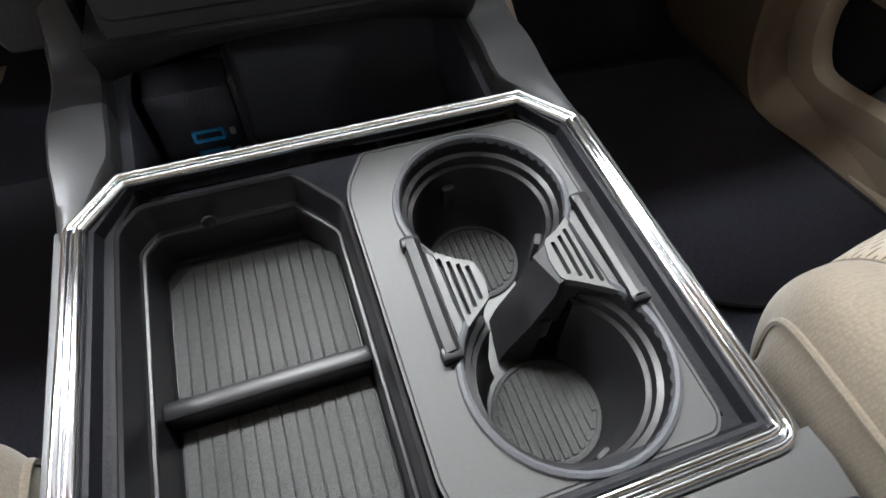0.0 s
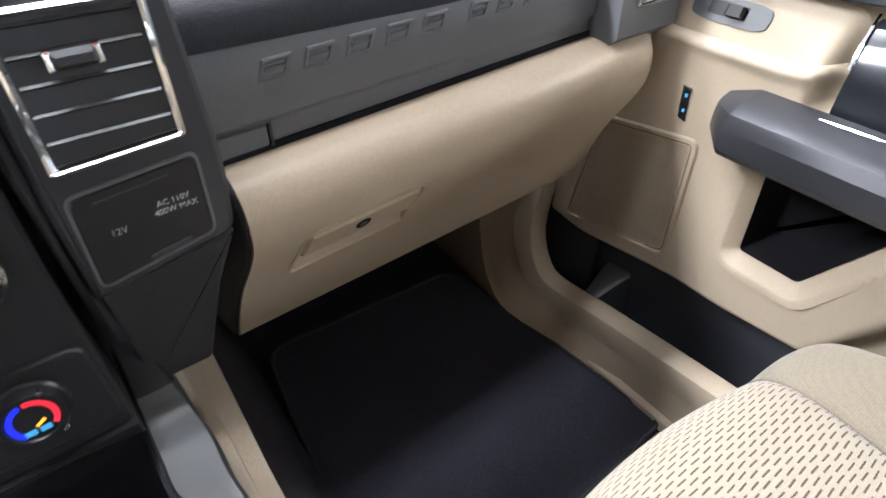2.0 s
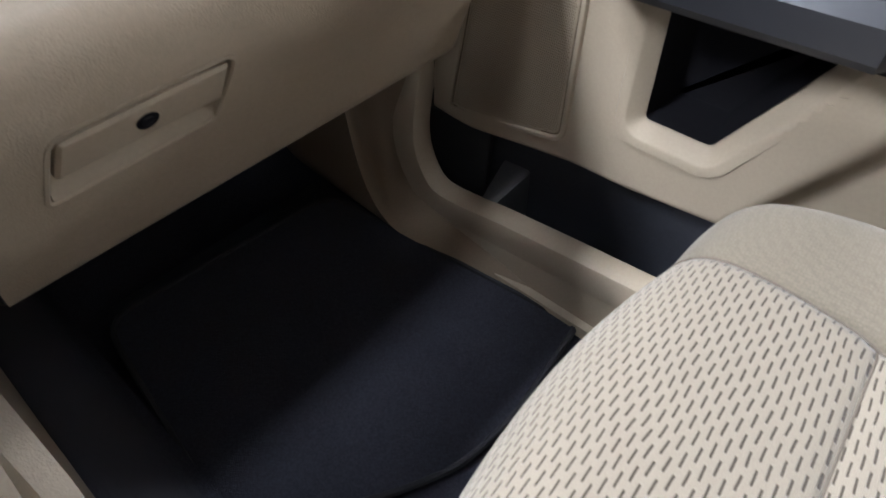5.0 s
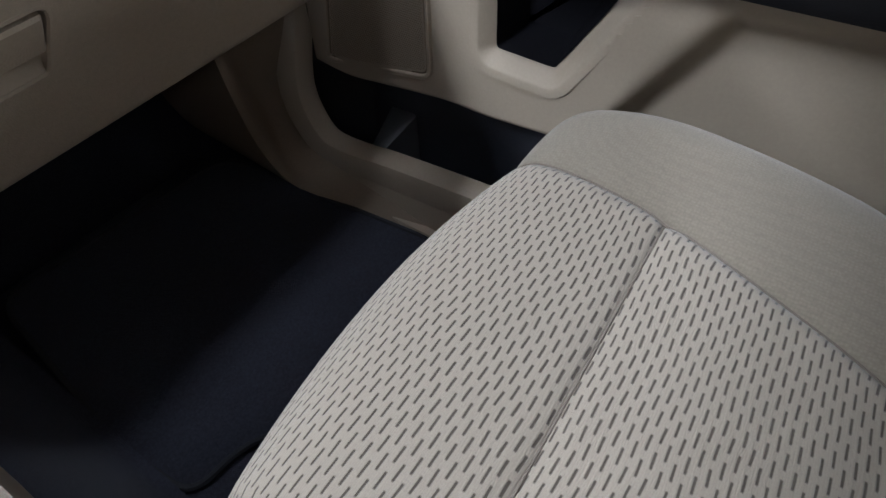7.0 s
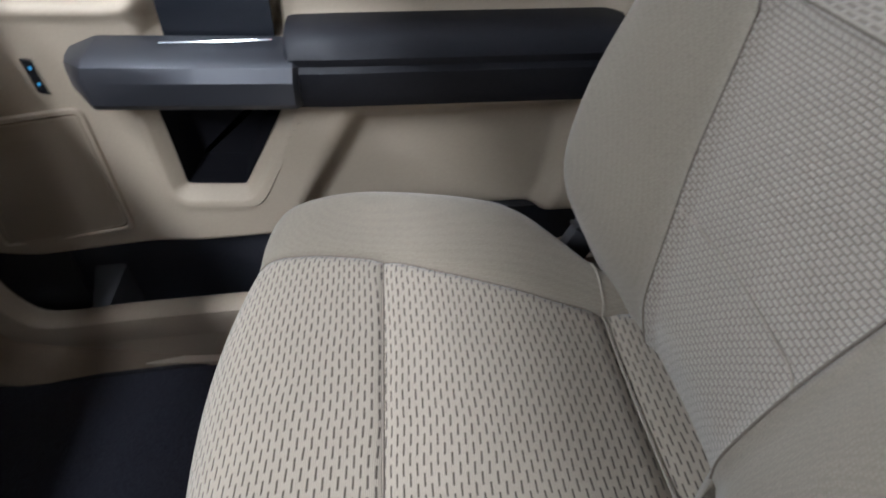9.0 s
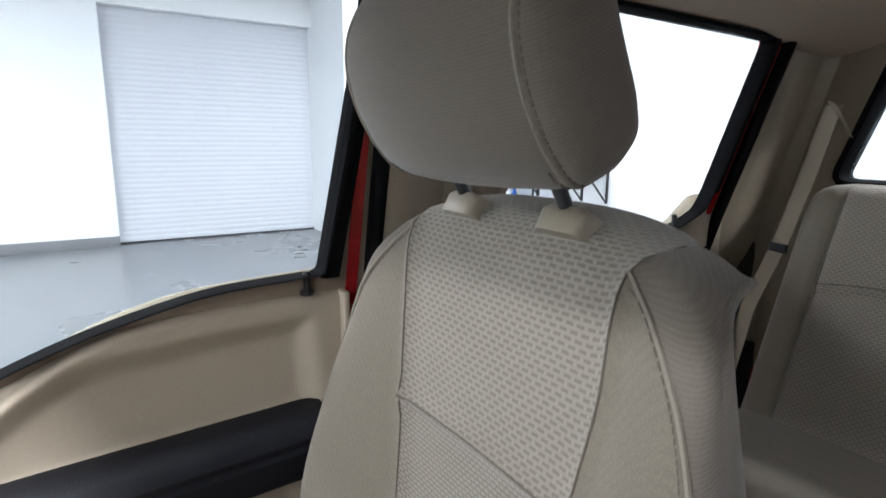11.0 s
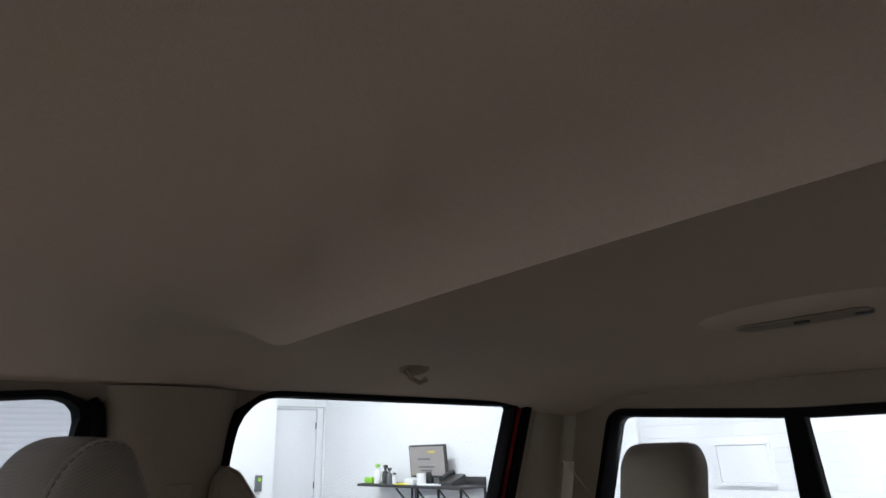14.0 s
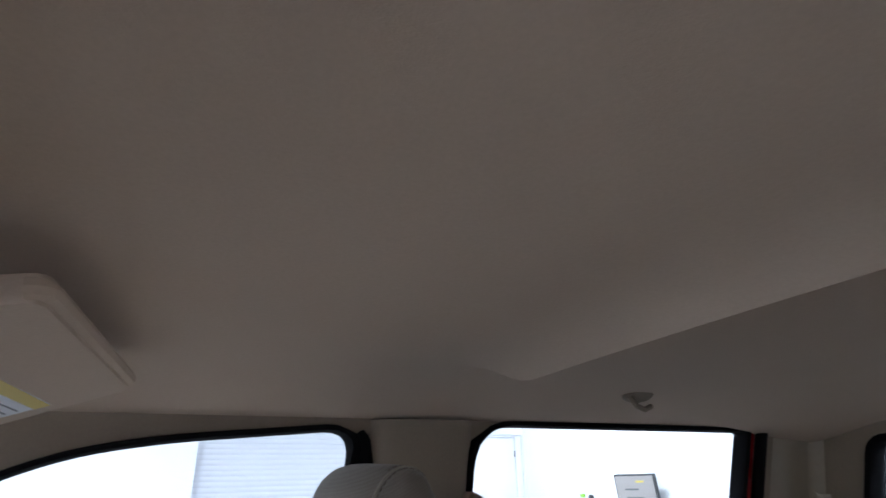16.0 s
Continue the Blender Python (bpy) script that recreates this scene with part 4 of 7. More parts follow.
part("band_groove", rbox(0.2915, 0.2945, 0.6005, 0.606, 0.864, 0.888, 0.0006), BLACK, bandob)
part("small_cover", prism(rounded([(0.240, 0.866), (0.290, 0.868), (0.290, 0.887), (0.238, 0.887)], 0.002), along_y, 0.604, 0.6012, 0.0008), DASH_GREY, bandob, "small charcoal blanking cover")
# solid black strip drawn where the gap under the band lies in shade
part("gap_shade_strip", loft([[Vector((x, y, z + 0.018 * (x - 0.246) / 0.44)) for y, z in ((0.6015, 0.8600), (0.6000, 0.8640), (0.6015, 0.8680), (0.625, 0.8680), (0.625, 0.8600))] for x in (0.236, 0.35, 0.5, 0.70)]), WELL, dash, "black strip standing for the shaded gap below the band")
# top pad
part("top_pad", sheet(lambda u, v: (-0.79 + 1.54 * u, spline([(0, 0.600), (0.04, 0.612), (0.10, 0.64), (0.3, 0.74), (1, 1.10)], v), spline([(0, 0.968), (0.04, 0.984), (0.10, 0.994), (0.3, 1.012), (1, 0.985)], v) + 0.012 * math.cos(math.pi * (u - 0.5))), 30, 30, (0, 0, -0.02)), DASH_TOP, dash, "dark leather-grained dash top")
# outboard vent
vent_o = part("side_vent_housing", loft([[Vector((x, y, z)) for y, z in ((0.64, 0.872), (0.575, 0.874), (0.560, 0.888), (0.566, 0.985), (0.582, 1.000), (0.66, 1.004))] for x in (0.700, 0.712, 0.78, 0.812)]), DASH_GREY, dash, "charcoal outboard vent housing")
SV = rounded([(0.724, 0.918), (0.792, 0.918), (0.798, 0.990), (0.728, 0.990)], 0.006)
part("vent_frame", band(SV, [(0, 0.566), (0.001, 0.559), (0.004, 0.557), (0.006, 0.560), (0.006, 0.572), (0, 0.572)], along_y), CHROME, vent_o, "chrome vent frame")
for k in range(4):
    part("vent_slat", moved(rbox(0.730, 0.790, -0.012, 0.012, -0.0015, 0.0015, 0.0008), Matrix.Translation((0, 0.572, 0.930 + 0.016 * k)) @ pose(0, 0, 0, -20)), BLACK_GLOSS, vent_o)
part("vent_throat", rbox(0.728, 0.794, 0.585, 0.64, 0.92, 0.988, 0.002), BLACK, vent_o)

# ---------------------------------------------------------------- centre stack
ST = Matrix.Translation((CX, 0.523, 0.774)) @ pose(0, 0, 0, 77.6, 0, 0)
stack = thing("centre_stack", ST, "black centre stack with screen, radio and climate controls", "control panel")


def sp(x, z):
    """Stack-face coordinates of a place given by world x and height."""
    return (x - CX, (z - 0.774) * 1.024)


def spoly(pts):
    return [sp(x, z) for x, z in pts]


part("fascia", prism(rounded(spoly([(-0.150, 0.722), (0.110, 0.722), (0.105, 0.86), (0.105, 1.07), (-0.145, 1.07), (-0.145, 0.86)]), 0.006), flat, -0.05, 0.0, 0.003), STACK_BLK, stack, "black fascia", local=True)
# storage bin below
part("bin_lip", loft([[Vector((CX + 0.136 * k - 0.006, y, z - a * 0.018 * k * k)) for y, z, a in ((0.505, 0.726, 0), (0.506, 0.720, 0), (0.516, 0.712, 0.6), (0.529, 0.7035, 1), (0.535, 0.7005, 1), (0.540, 0.7015, 1), (0.62, 0.712, 1), (0.62, 0.726, 0))] for k in [i / 8 - 1 for i in range(17)]]), BLACK_GLOSS, stack, "lip of the storage bin")
part("bin_back", sheet(lambda u, v: (-0.170 + 0.284 * u, spline([(0, 0.60), (0.7, 0.575), (1, 0.44)], v), spline([(0, 0.72), (0.7, 0.606), (1, 0.600)], v)), 6, 16, (0, 0.012, -0.004)), POCKET, stack, "dark storage bin liner")
for x in (-0.164, 0.110):
    part("bin_wall", loft([[Vector((x + dx, y, z)) for y, z in ((0.46, 0.595), (0.46, 0.655), (0.56, 0.675), (0.595, 0.72), (0.61, 0.72), (0.61, 0.595))] for dx in (-0.006, 0.006)]), POCKET, stack)
part("bin_partition", rbox(-0.083, -0.079, 0.50, 0.58, 0.60, 0.69, 0.0015), BLACK_GLOSS, stack)
usb = part("port_block", rbox(-0.150, -0.086, 0.527, 0.57, 0.598, 0.668, 0.004), POCKET, stack, "port block")
for z in (0.604, 0.6245):
    po = rounded([(-0.126, z - 0.006), (-0.100, z - 0.006), (-0.100, z + 0.006), (-0.126, z + 0.006)], 0.003)
    part("port_ring", band(po, [(0, 0.5275), (0.0004, 0.5255), (0.0026, 0.5255), (0.003, 0.5275), (0.003, 0.531), (0, 0.531)], along_y), BLUE_PORT, usb, "bright blue port surround")
    part("port_mark", rbox(-0.096, -0.0915, 0.5262, 0.5275, z - 0.003, z + 0.004, 0), PRINT, usb)
# climate panel
cl = part("climate_panel", prism(rounded(spoly([(-0.147, 0.736), (0.106, 0.736), (0.102, 0.806), (-0.146, 0.806)]), 0.012), flat, -0.002, 0.0045, 0.002), STACK_BLK, stack, "black climate control panel", local=True)


def knob(x, z, r, h, cap, ring, ticks):
    cx, cy = sp(x, z)
    k = part("knob", lathe([(r * 1.12, 0.0), (r * 1.12, 0.004), (r * 1.02, 0.006), (r, h - 0.003), (r * 0.94, h), (r * 0.80, h), (r * 0.76, h - 0.0015), (0.0, h - 0.0015)], 40, Matrix.Translation((cx, cy, 0.003))), ring, stack, "round rotary knob", local=True)
    for a in ticks:
        part("knob_notch", moved(rbox(r * 0.93, r * 1.06, -0.0018, 0.0018, h - 0.006, h + 0.0012, 0.0005), Matrix.Translation((cx, cy, 0.003)) @ pose(0, 0, 0, 0, 0, a)), CHROME, k, local=True)
    return k, cx, cy, 0.003 + h


def arc(cx, cy, r0, r1, a0, a1, h, n=16):
    p = [(cx + r1 * math.cos(radians(a0 + (a1 - a0) * i / n)), cy + r1 * math.sin(radians(a0 + (a1 - a0) * i / n))) for i in range(n + 1)]
    q = [(cx + r0 * math.cos(radians(a0 + (a1 - a0) * i / n)), cy + r0 * math.sin(radians(a0 + (a1 - a0) * i / n))) for i in range(n + 1)]
    return prism(p + q[::-1], flat, h, h + 0.0004, 0)


k1, kx, ky, kh = knob(0.058, 0.774, 0.0215, 0.016, None, BLACK_GLOSS, (60, 310))
part("dial_arc", arc(kx, ky, 0.0118, 0.0155, 105, 235, kh - 0.0014), DIAL_BLUE, k1, "blue cold scale", local=True)
part("dial_arc", arc(kx, ky, 0.0118, 0.0155, -40, 95, kh - 0.0014), DIAL_RED, k1, "red hot scale", local=True)
part("dial_led", moved(rbox(-0.0035, 0.0035, -0.001, 0.001, 0, 0.0005, 0), Matrix.Translation((kx + 0.003, ky - 0.004, kh - 0.0012)) @ pose(0, 0, 0, 0, 0, 30)), ORANGE_LED, k1, local=True)
for dx in (-0.005, 0.004):
    part("dial_mark", rbox(kx + dx - 0.0035, kx + dx + 0.0035, ky - 0.0115, ky - 0.0075, kh - 0.0014, kh - 0.0009, 0), BLUE_ICON, k1, local=True)
k2, kx, ky, kh = knob(-0.118, 0.777, 0.0215, 0.016, None, BLACK_GLOSS, (60, 310))
part("dial_mark", rbox(kx - 0.004, kx + 0.004, ky - 0.003, ky + 0.003, kh - 0.0014, kh - 0.0009, 0), BLUE_ICON, k2, local=True)
for dy in (0.002, -0.004):
    part("dial_led", rbox(kx - 0.0165, kx - 0.0145, ky + dy, ky + dy + 0.004, kh - 0.0014, kh - 0.0009, 0), ORANGE_LED, k2, local=True)
for x0, x1, z0, z1 in ((-0.085, -0.050, 0.745, 0.797), (-0.048, -0.006, 0.745, 0.797), (-0.004, 0.026, 0.745, 0.797)):
    part("button_pad", prism(rounded(spoly([(x0, z0), (x1, z0), (x1, z1), (x0, z1)]), 0.003), flat, 0.003, 0.0065, 0.0012), STACK_BLK, stack, "black button pad", local=True)


def mark(x, z, w, h, m, a=0.0, hh=0.0066):
    cx, cy = sp(x, z)
    if h > 0.002:
        ic = band(rounded([(-w * 0.45, -h * 0.5), (w * 0.45, -h * 0.5), (w * 0.30, h * 0.5), (-w * 0.30, h * 0.5)], h * 0.2), [(0, 0), (0, 0.0004), (0.0008, 0.0004), (0.0008, 0)], flat)
    else:
        ic = rbox(-w * 0.4, w * 0.4, -h * 0.4, h * 0.4, 0, 0.0004, 0)
    return part("icon_bar", moved(ic, Matrix.Translation((cx, cy, hh)) @ pose(0, 0, 0, 0, 0, a)), m, stack, local=True)


for x, z, w, h, m, a in ((-0.068, 0.788, 0.008, 0.004, BLUE_ICON, 0), (-0.080, 0.790, 0.005, 0.0016, ORANGE_LED, 25), (-0.062, 0.771, 0.006, 0.0035, RED_ICON, 25), (-0.060, 0.757, 0.009, 0.0035, BLUE_ICON, 0),
                         (-0.036, 0.789, 0.008, 0.0045, BLUE_ICON, 0), (-0.049, 0.791, 0.005, 0.0016, ORANGE_LED, 25), (-0.036, 0.775, 0.007, 0.003, BLUE_ICON, 0), (-0.022, 0.776, 0.004, 0.010, BLUE_ICON, 0), (-0.036, 0.760, 0.007, 0.003, BLUE_ICON, 0), (-0.024, 0.762, 0.004, 0.010, BLUE_ICON, -35),
                         (0.000, 0.789, 0.008, 0.004, BLUE_ICON, 15), (0.004, 0.776, 0.006, 0.0035, RED_ICON, 35)):
    mark(x, z, w, h, m, a)
part("button_text", text_bm("A/C", 0.0062, Matrix.Translation((*sp(0.006, 0.762), 0.0067)), 0.0001), BLUE_ICON, stack, "blue button lettering", local=True)
# radio
part("radio_panel", prism(rounded(spoly([(-0.130, 0.838), (0.024, 0.838), (0.020, 0.905), (-0.128, 0.905)]), 0.006), flat, 0.0, 0.004, 0.0015), STACK_BLK, stack, "black radio button panel", local=True)
for z0, z1 in ((0.8485, 0.8670), (0.8690, 0.8870), (0.8885, 0.9035)):
    for x0, x1, ix in ((-0.120, -0.098, -0.109), (-0.097, -0.056, -0.0735), (-0.055, -0.015, -0.0355), (-0.014, 0.018, 0.004)):
        media = ix == -0.0355 and z0 == 0.8690
        part("radio_button", prism(rounded(spoly([(x0, z0), (x1, z0), (x1, z1), (x0, z1)]), 0.002), flat, 0.002, 0.0066 if media else 0.0050, 0.001), STACK_BLK, stack, local=True)
        mark(ix, (z0 + z1) / 2, 0.020 if media else 0.0065, 0.0042, BLUE_ICON, 10 * (z0 > 0.88), 0.0067 if media else 0.0051)
part("media_bar_edge", rbox(sp(-0.054, 0)[0], sp(-0.016, 0)[0], sp(0, 0.8855)[1], sp(0, 0.8868)[1], 0.0060, 0.0070, 0.0002), KNOB_RING, stack, "thin bright edge of the media key", local=True)
part("panel_edge", rbox(sp(-0.118, 0)[0], sp(0.016, 0)[0], sp(0, 0.9042)[1], sp(0, 0.9052)[1], 0.0034, 0.0046, 0.0002), KNOB_RING, stack, "thin bright edge of the radio panel", local=True)
k3, kx, ky, kh = knob(0.060, 0.876, 0.0235, 0.017, None, KNOB_RING, (50, 80, 185, 355))
part("knob_face", lathe([(0.0, 0.0), (0.0175, 0.0), (0.0175, 0.0008), (0.0, 0.0008)], 32, Matrix.Translation((kx, ky, kh - 0.0012))), BLACK_GLOSS, k3, local=True)
part("knob_text", text_bm("TUNE", 0.0065, Matrix.Translation((kx, ky, kh - 0.0001)), 0.0001), BLUE_ICON, k3, "blue knob lettering", local=True)
k4, kx, ky, kh = knob(-0.100 - 0.05, 0.876, 0.0235, 0.017, None, KNOB_RING, (50, 185))
part("disc_slot", rbox(*[sp(-0.11, 0)[0], sp(0.030, 0)[0]], sp(0, 0.916)[1], sp(0, 0.922)[1], -0.001, 0.0012, 0.0005), BLACK, stack, local=True)
for x in (-0.02, 0.018):
    part("slot_key", prism(rounded(spoly([(x, 0.908), (x + 0.022, 0.908), (x + 0.024, 0.918), (x, 0.918)]), 0.002), flat, 0.0, 0.004, 0.001), SATIN, stack, local=True)
# screen with its silver bar
scr = part("screen_bezel", prism(rounded(spoly([(-0.140, 0.938), (0.100, 0.938), (0.100, 1.062), (-0.140, 1.062)]), 0.006), flat, -0.002, 0.006, 0.002), BLACK_GLOSS, stack, "glossy black screen bezel", local=True)
part("screen", prism(spoly([(-0.118, 0.944), (0.076, 0.944), (0.076, 1.055), (-0.118, 1.055)]), flat, 0.0055, 0.0066, 0), SCREEN_GREY, scr, "lit display", local=True)
part("screen_tile", prism(spoly([(0.010, 0.944), (0.076, 0.944), (0.076, 0.966), (0.010, 0.966)]), flat, 0.0066, 0.0069, 0), SCREEN_BLUE, scr, "blue menu tile", local=True)
part("screen_text", text_bm("Settings", 0.0085, Matrix.Translation((*sp(0.044, 0.949), 0.0071)), 0.0001), SCREEN_WHITE, scr, local=True)
part("screen_icon", lathe([(0.0, 0), (0.005, 0), (0.005, 0.0003), (0.0, 0.0003)], 9, Matrix.Translation((*sp(0.041, 0.9605), 0.007))), SCREEN_WHITE, scr, local=True)
part("screen_icon", lathe([(0.0, 0), (0.0032, 0), (0.0032, 0.0003), (0.0, 0.0003)], 8, Matrix.Translation((*sp(0.048, 0.957), 0.007))), SCREEN_WHITE, scr, local=True)
part("silver_bar", prism(rounded(spoly([(-0.118, 0.931), (0.074, 0.931), (0.080, 0.926), (0.104, 0.926), (0.108, 0.944), (0.078, 0.944), (0.074, 0.939), (-0.118, 0.939)]), 0.002), flat, 0.004, 0.016, 0.003), BAR_SILVER, scr, "silver strip below the screen", local=True)


# rails and outer columns, on both sides of the centre line
RAIL = [(0.0, (0.395, 0.662, 0.170, 0.184)), (0.1, (0.42, 0.667, 0.160, 0.179)), (0.2, (0.447, 0.673, 0.141, 0.175)), (0.27, (0.462, 0.676, 0.131, 0.174)), (0.40, (0.495, 0.683, 0.130, 0.174)), (0.55, (0.537, 0.694, 0.130, 0.168)), (0.70, (0.555, 0.745, 0.133, 0.158)), (0.84, (0.541, 0.812, 0.135, 0.148)), (1.0, (0.562, 1.0, 0.128, 0.136))]


def rail_ring(t, s):
    y, z, xi, xo = spline(RAIL, t)
    y2, z2, *_ = spline(RAIL, min(t + 0.02, 1))
    y1, z1, *_ = spline(RAIL, max(t - 0.02, 0))
    d = Vector((y2 - y1, z2 - z1)).normalized()
    n = Vector((-d.y, d.x))
    out = []
    if s < 0:
        xi, xo = xi + 0.016 * step(0.0, 0.3, t), xo + 0.012 * step(0.0, 0.3, t)
    for x, h in ((xi, -0.022), (xi, -0.002), (xi + 0.002, 0.0005), ((xi + xo) / 2, 0.002), (xo - 0.003, 0.0), (xo, -0.004), (xo + 0.001, -0.035)):
        out.append(Vector((CX + s * x, y + n.x * h, z + n.y * h)))
    return out


for s in (1, -1):
    part("side_rail", loft([rail_ring((0.6 if s > 0 else 0.44) * i / 30, s) for i in range(31)]), SILVER, stack, "satin silver rail beside the stack")
    # black begins lower on the left, painting in the rail's unlit rise
    part("rail_upright", loft([rail_ring(1 - (0.4 if s > 0 else 0.56) * (1 - i / 20), s) for i in range(21)]), STACK_BLK, stack, "black upright beside the stack, with the left rail's shaded rise")

    def col(x, z, d, s=s):
        return Vector((CX + s * (x - CX), 0.523 + 0.22 * (z - 0.774) - d, z))

    def cheek(x, z, d, s=s):
        return col(x, z, d, s) + Vector((0, 0.055 * (0.846 - z) / 0.146, 0))
    colm = part("outer_column", prism(rounded([(0.124, 0.832), (0.228, 0.846), (0.236, 0.90), (0.234, 1.03), (0.122, 1.03), (0.120, 0.90)], [0.004, 0.012, 0.02, 0.01, 0.004, 0.004], 4), col, -0.05, 0.006, 0.004), GUN, stack, "gunmetal grey column panel")
    part("lower_cheek", prism(rounded([(0.128, 0.70), (0.182, 0.70), (0.206, 0.79), (0.228, 0.846), (0.124, 0.832)], 0.004), cheek, -0.09, 0.003, 0.003), BLACK, stack, "black lower cheek of the stack")
    VF = rounded([(0.131, 0.922), (0.217, 0.926), (0.221, 1.018), (0.131, 1.018)], 0.005)
    vf = part("vent_frame", band(VF, [(0, 0.004), (0.0008, 0.011), (0.003, 0.013), (0.0055, 0.010), (0.006, -0.01), (0, -0.01)], col), CHROME, stack, "chrome air vent frame")
    part("vent_throat", prism(inset(VF, 0.0055), col, -0.045, -0.035, 0), WELL, vf)
    part("vent_box", band(VF, [(0.0055, -0.04), (0.0055, 0.004), (0.0065, 0.004), (0.0065, -0.04)], col), BLACK_GLOSS, vf)
    for k in range(5):
        z = 0.940 + 0.0165 * k
        rb = loft([[col(x, z + dz, dd) for dz, dd in ((-0.0012, -0.003), (0.0006, -0.003), (0.0026, 0.006), (0.0016, 0.0085), (0.0000, 0.0072))] for x in (0.138, 0.2115)])
        part("vent_slat", rb, BLACK_GLOSS, vf, "black vent slat")
        part("slat_trim", loft([[col(x, z + dz, dd) for dz, dd in ((0.0012, 0.0080), (0.0026, 0.0066), (0.0030, 0.0078), (0.0018, 0.0094))] for x in (0.138, 0.2115)]), SILVER, vf)
    thumb = part("vent_thumb", prism(rounded([(0.158, 0.982), (0.184, 0.982), (0.184, 0.993), (0.158, 0.993)], 0.0035), col, 0.004, 0.016, 0.003), GUN, vf, "dark rounded vent thumb tab")
    for x in (0.158, 0.184):
        part("thumb_cap", prism(rounded([(x - 0.0022, 0.9815), (x + 0.0022, 0.9815), (x + 0.0022, 0.9935), (x - 0.0022, 0.9935)], 0.0015), col, 0.004, 0.0145, 0.0015), CHROME, thumb, "chrome end cap")
    CV = rounded([(0.131, 0.842), (0.213, 0.854), (0.217, 0.912), (0.133, 0.906)], 0.006)
    part("cover_rim", prism(inset(CV, -0.0022), col, 0.003, 0.0072, 0.0008), DASH_GREY, stack, "charcoal rim round the outlet cover")
    cv = part("outlet_cover", prism(CV, col, 0.004, 0.0085, 0.0015), BLACK_GLOSS, stack, "black hinged power outlet cover")
    part("cover_line", prism([(0.146, 0.8995), (0.196, 0.9035), (0.196, 0.9048), (0.146, 0.9008)], col, 0.008, 0.0092, 0), GUN, cv)
    part("cover_tab", prism(rounded([(0.166, 0.849), (0.196, 0.8535), (0.196, 0.8575), (0.166, 0.853)], 0.0008), col, 0.008, 0.0098, 0.0004), GUN, cv, "pull tab")
    if s > 0:
        for words, x, z, size in (("12V", 0.154, 0.877, 0.0068), ("AC 110V", 0.193, 0.8865, 0.0060), ("400W MAX", 0.1935, 0.8805, 0.0060)):
            part("cover_text", text_bm(words, size, Matrix.Translation(col(x, z, 0.0087)) @ pose(0, 0, 0, 77.6, 0, 0), 0.0001), PRINT, cv, "grey printed lettering")


# ---------------------------------------------------------------- front door
def pdist(poly, a, b):
    """Distance to a polygon's outline, positive inside."""
    d = 1e9
    for i in range(len(poly)):
        x0, y0 = poly[i - 1]
        x1, y1 = poly[i]
        dx, dy = x1 - x0, y1 - y0
        t = min(max(((a - x0) * dx + (b - y0) * dy) / (dx * dx + dy * dy), 0), 1)
        d = min(d, math.hypot(a - x0 - t * dx, b - y0 - t * dy))
    return d if inside(poly, a, b) else -d


HOLE = rounded([(0.388, 0.790), (0.377, 0.641), (0.298, 0.640), (0.214, 0.790)], 0.006, 4)
LOWNOOK = [(0.136, 0.748), (-0.160, 0.768), (-0.150, 0.625), (-0.12, 0.53), (0.262, 0.53)]
UPNOOK = [(0.228, 0.918), (0.16, 0.968), (0.10, 0.998), (-0.02, 1.006), (-0.172, 1.012), (-0.186, 0.87), (0.228, 0.85)]
VFACE = [(0.40, 0.76), (0.398, 0.612), (0.286, 0.608), (0.235, 0.572), (0.23, 0.56), (0.43, 0.52), (0.45, 0.76)]


def door_edge(y):
    return spline([(-0.25, 1.050), (-0.05, 1.046), (0.06, 1.036), (0.12, 1.012), (0.17, 0.982), (0.22, 0.947), (0.30, 0.908), (0.37, 0.893), (0.42, 0.885), (0.80, 0.882)], y)


def door_top(y):
    return spline([(-0.25, 1.079), (-0.197, 1.078), (-0.04, 1.070), (0.04, 1.055), (0.10, 1.034), (0.17, 1.003), (0.25, 0.972), (0.36, 0.953), (0.80, 0.947)], y)


def door_face(y, z):
    x = 0.806
    x += 0.030 * step(-0.010, 0.022, pdist(LOWNOOK, y, z))
    x += 0.019 * step(-0.014, 0.026, pdist(UPNOOK, y, z))
    x -= 0.010 * step(0.46, 0.36, y) * step(0.20, 0.24, y + (z - 0.60) * 0.5) * step(0.80, 0.74, z)
    x += 0.030 * step(0.60, 0.76, y)
    x -= 0.010 * step(0.86, 0.89, z) * step(0.30, 0.40, y)
    x += 0.034 * step(0.384, 0.358, y) * step(0.212, 0.228, y) * step(0.838, 0.855, z)
    return x


def door_panel(u, v):
    y = 0.755 - 0.977 * u
    e, w = door_edge(y), door_top(y)
    zl = spline([(-0.25, 0.583), (0.0, 0.570), (0.25, 0.552), (0.47, 0.530), (0.76, 0.485)], y)
    if v < 0.82:
        z = zl + (e - 0.012 - zl) * v / 0.82
        x = door_face(y, z)
        if v < 0.03:
            x += 0.02 * (1 - v / 0.03) ** 2
        return (x, y, z)
    t = (v - 0.82) / 0.18
    x0 = door_face(y, e - 0.012)
    wide = 0.842 - x0
    if t < 0.35:
        a = t / 0.35 * math.pi / 2
        return (x0 + 0.014 * (1 - math.cos(a)), y, e - 0.012 + 0.012 * math.sin(a))
    k = (t - 0.35) / 0.65
    return (x0 + 0.014 + (wide - 0.014) * k, y, e + (w - e) * k)


door = thing("front_door", Matrix.Translation((0.82, 0.25, 0.33)), "tan front door panel with black armrest and silver grab handle, closed", "car door", "truck doors")
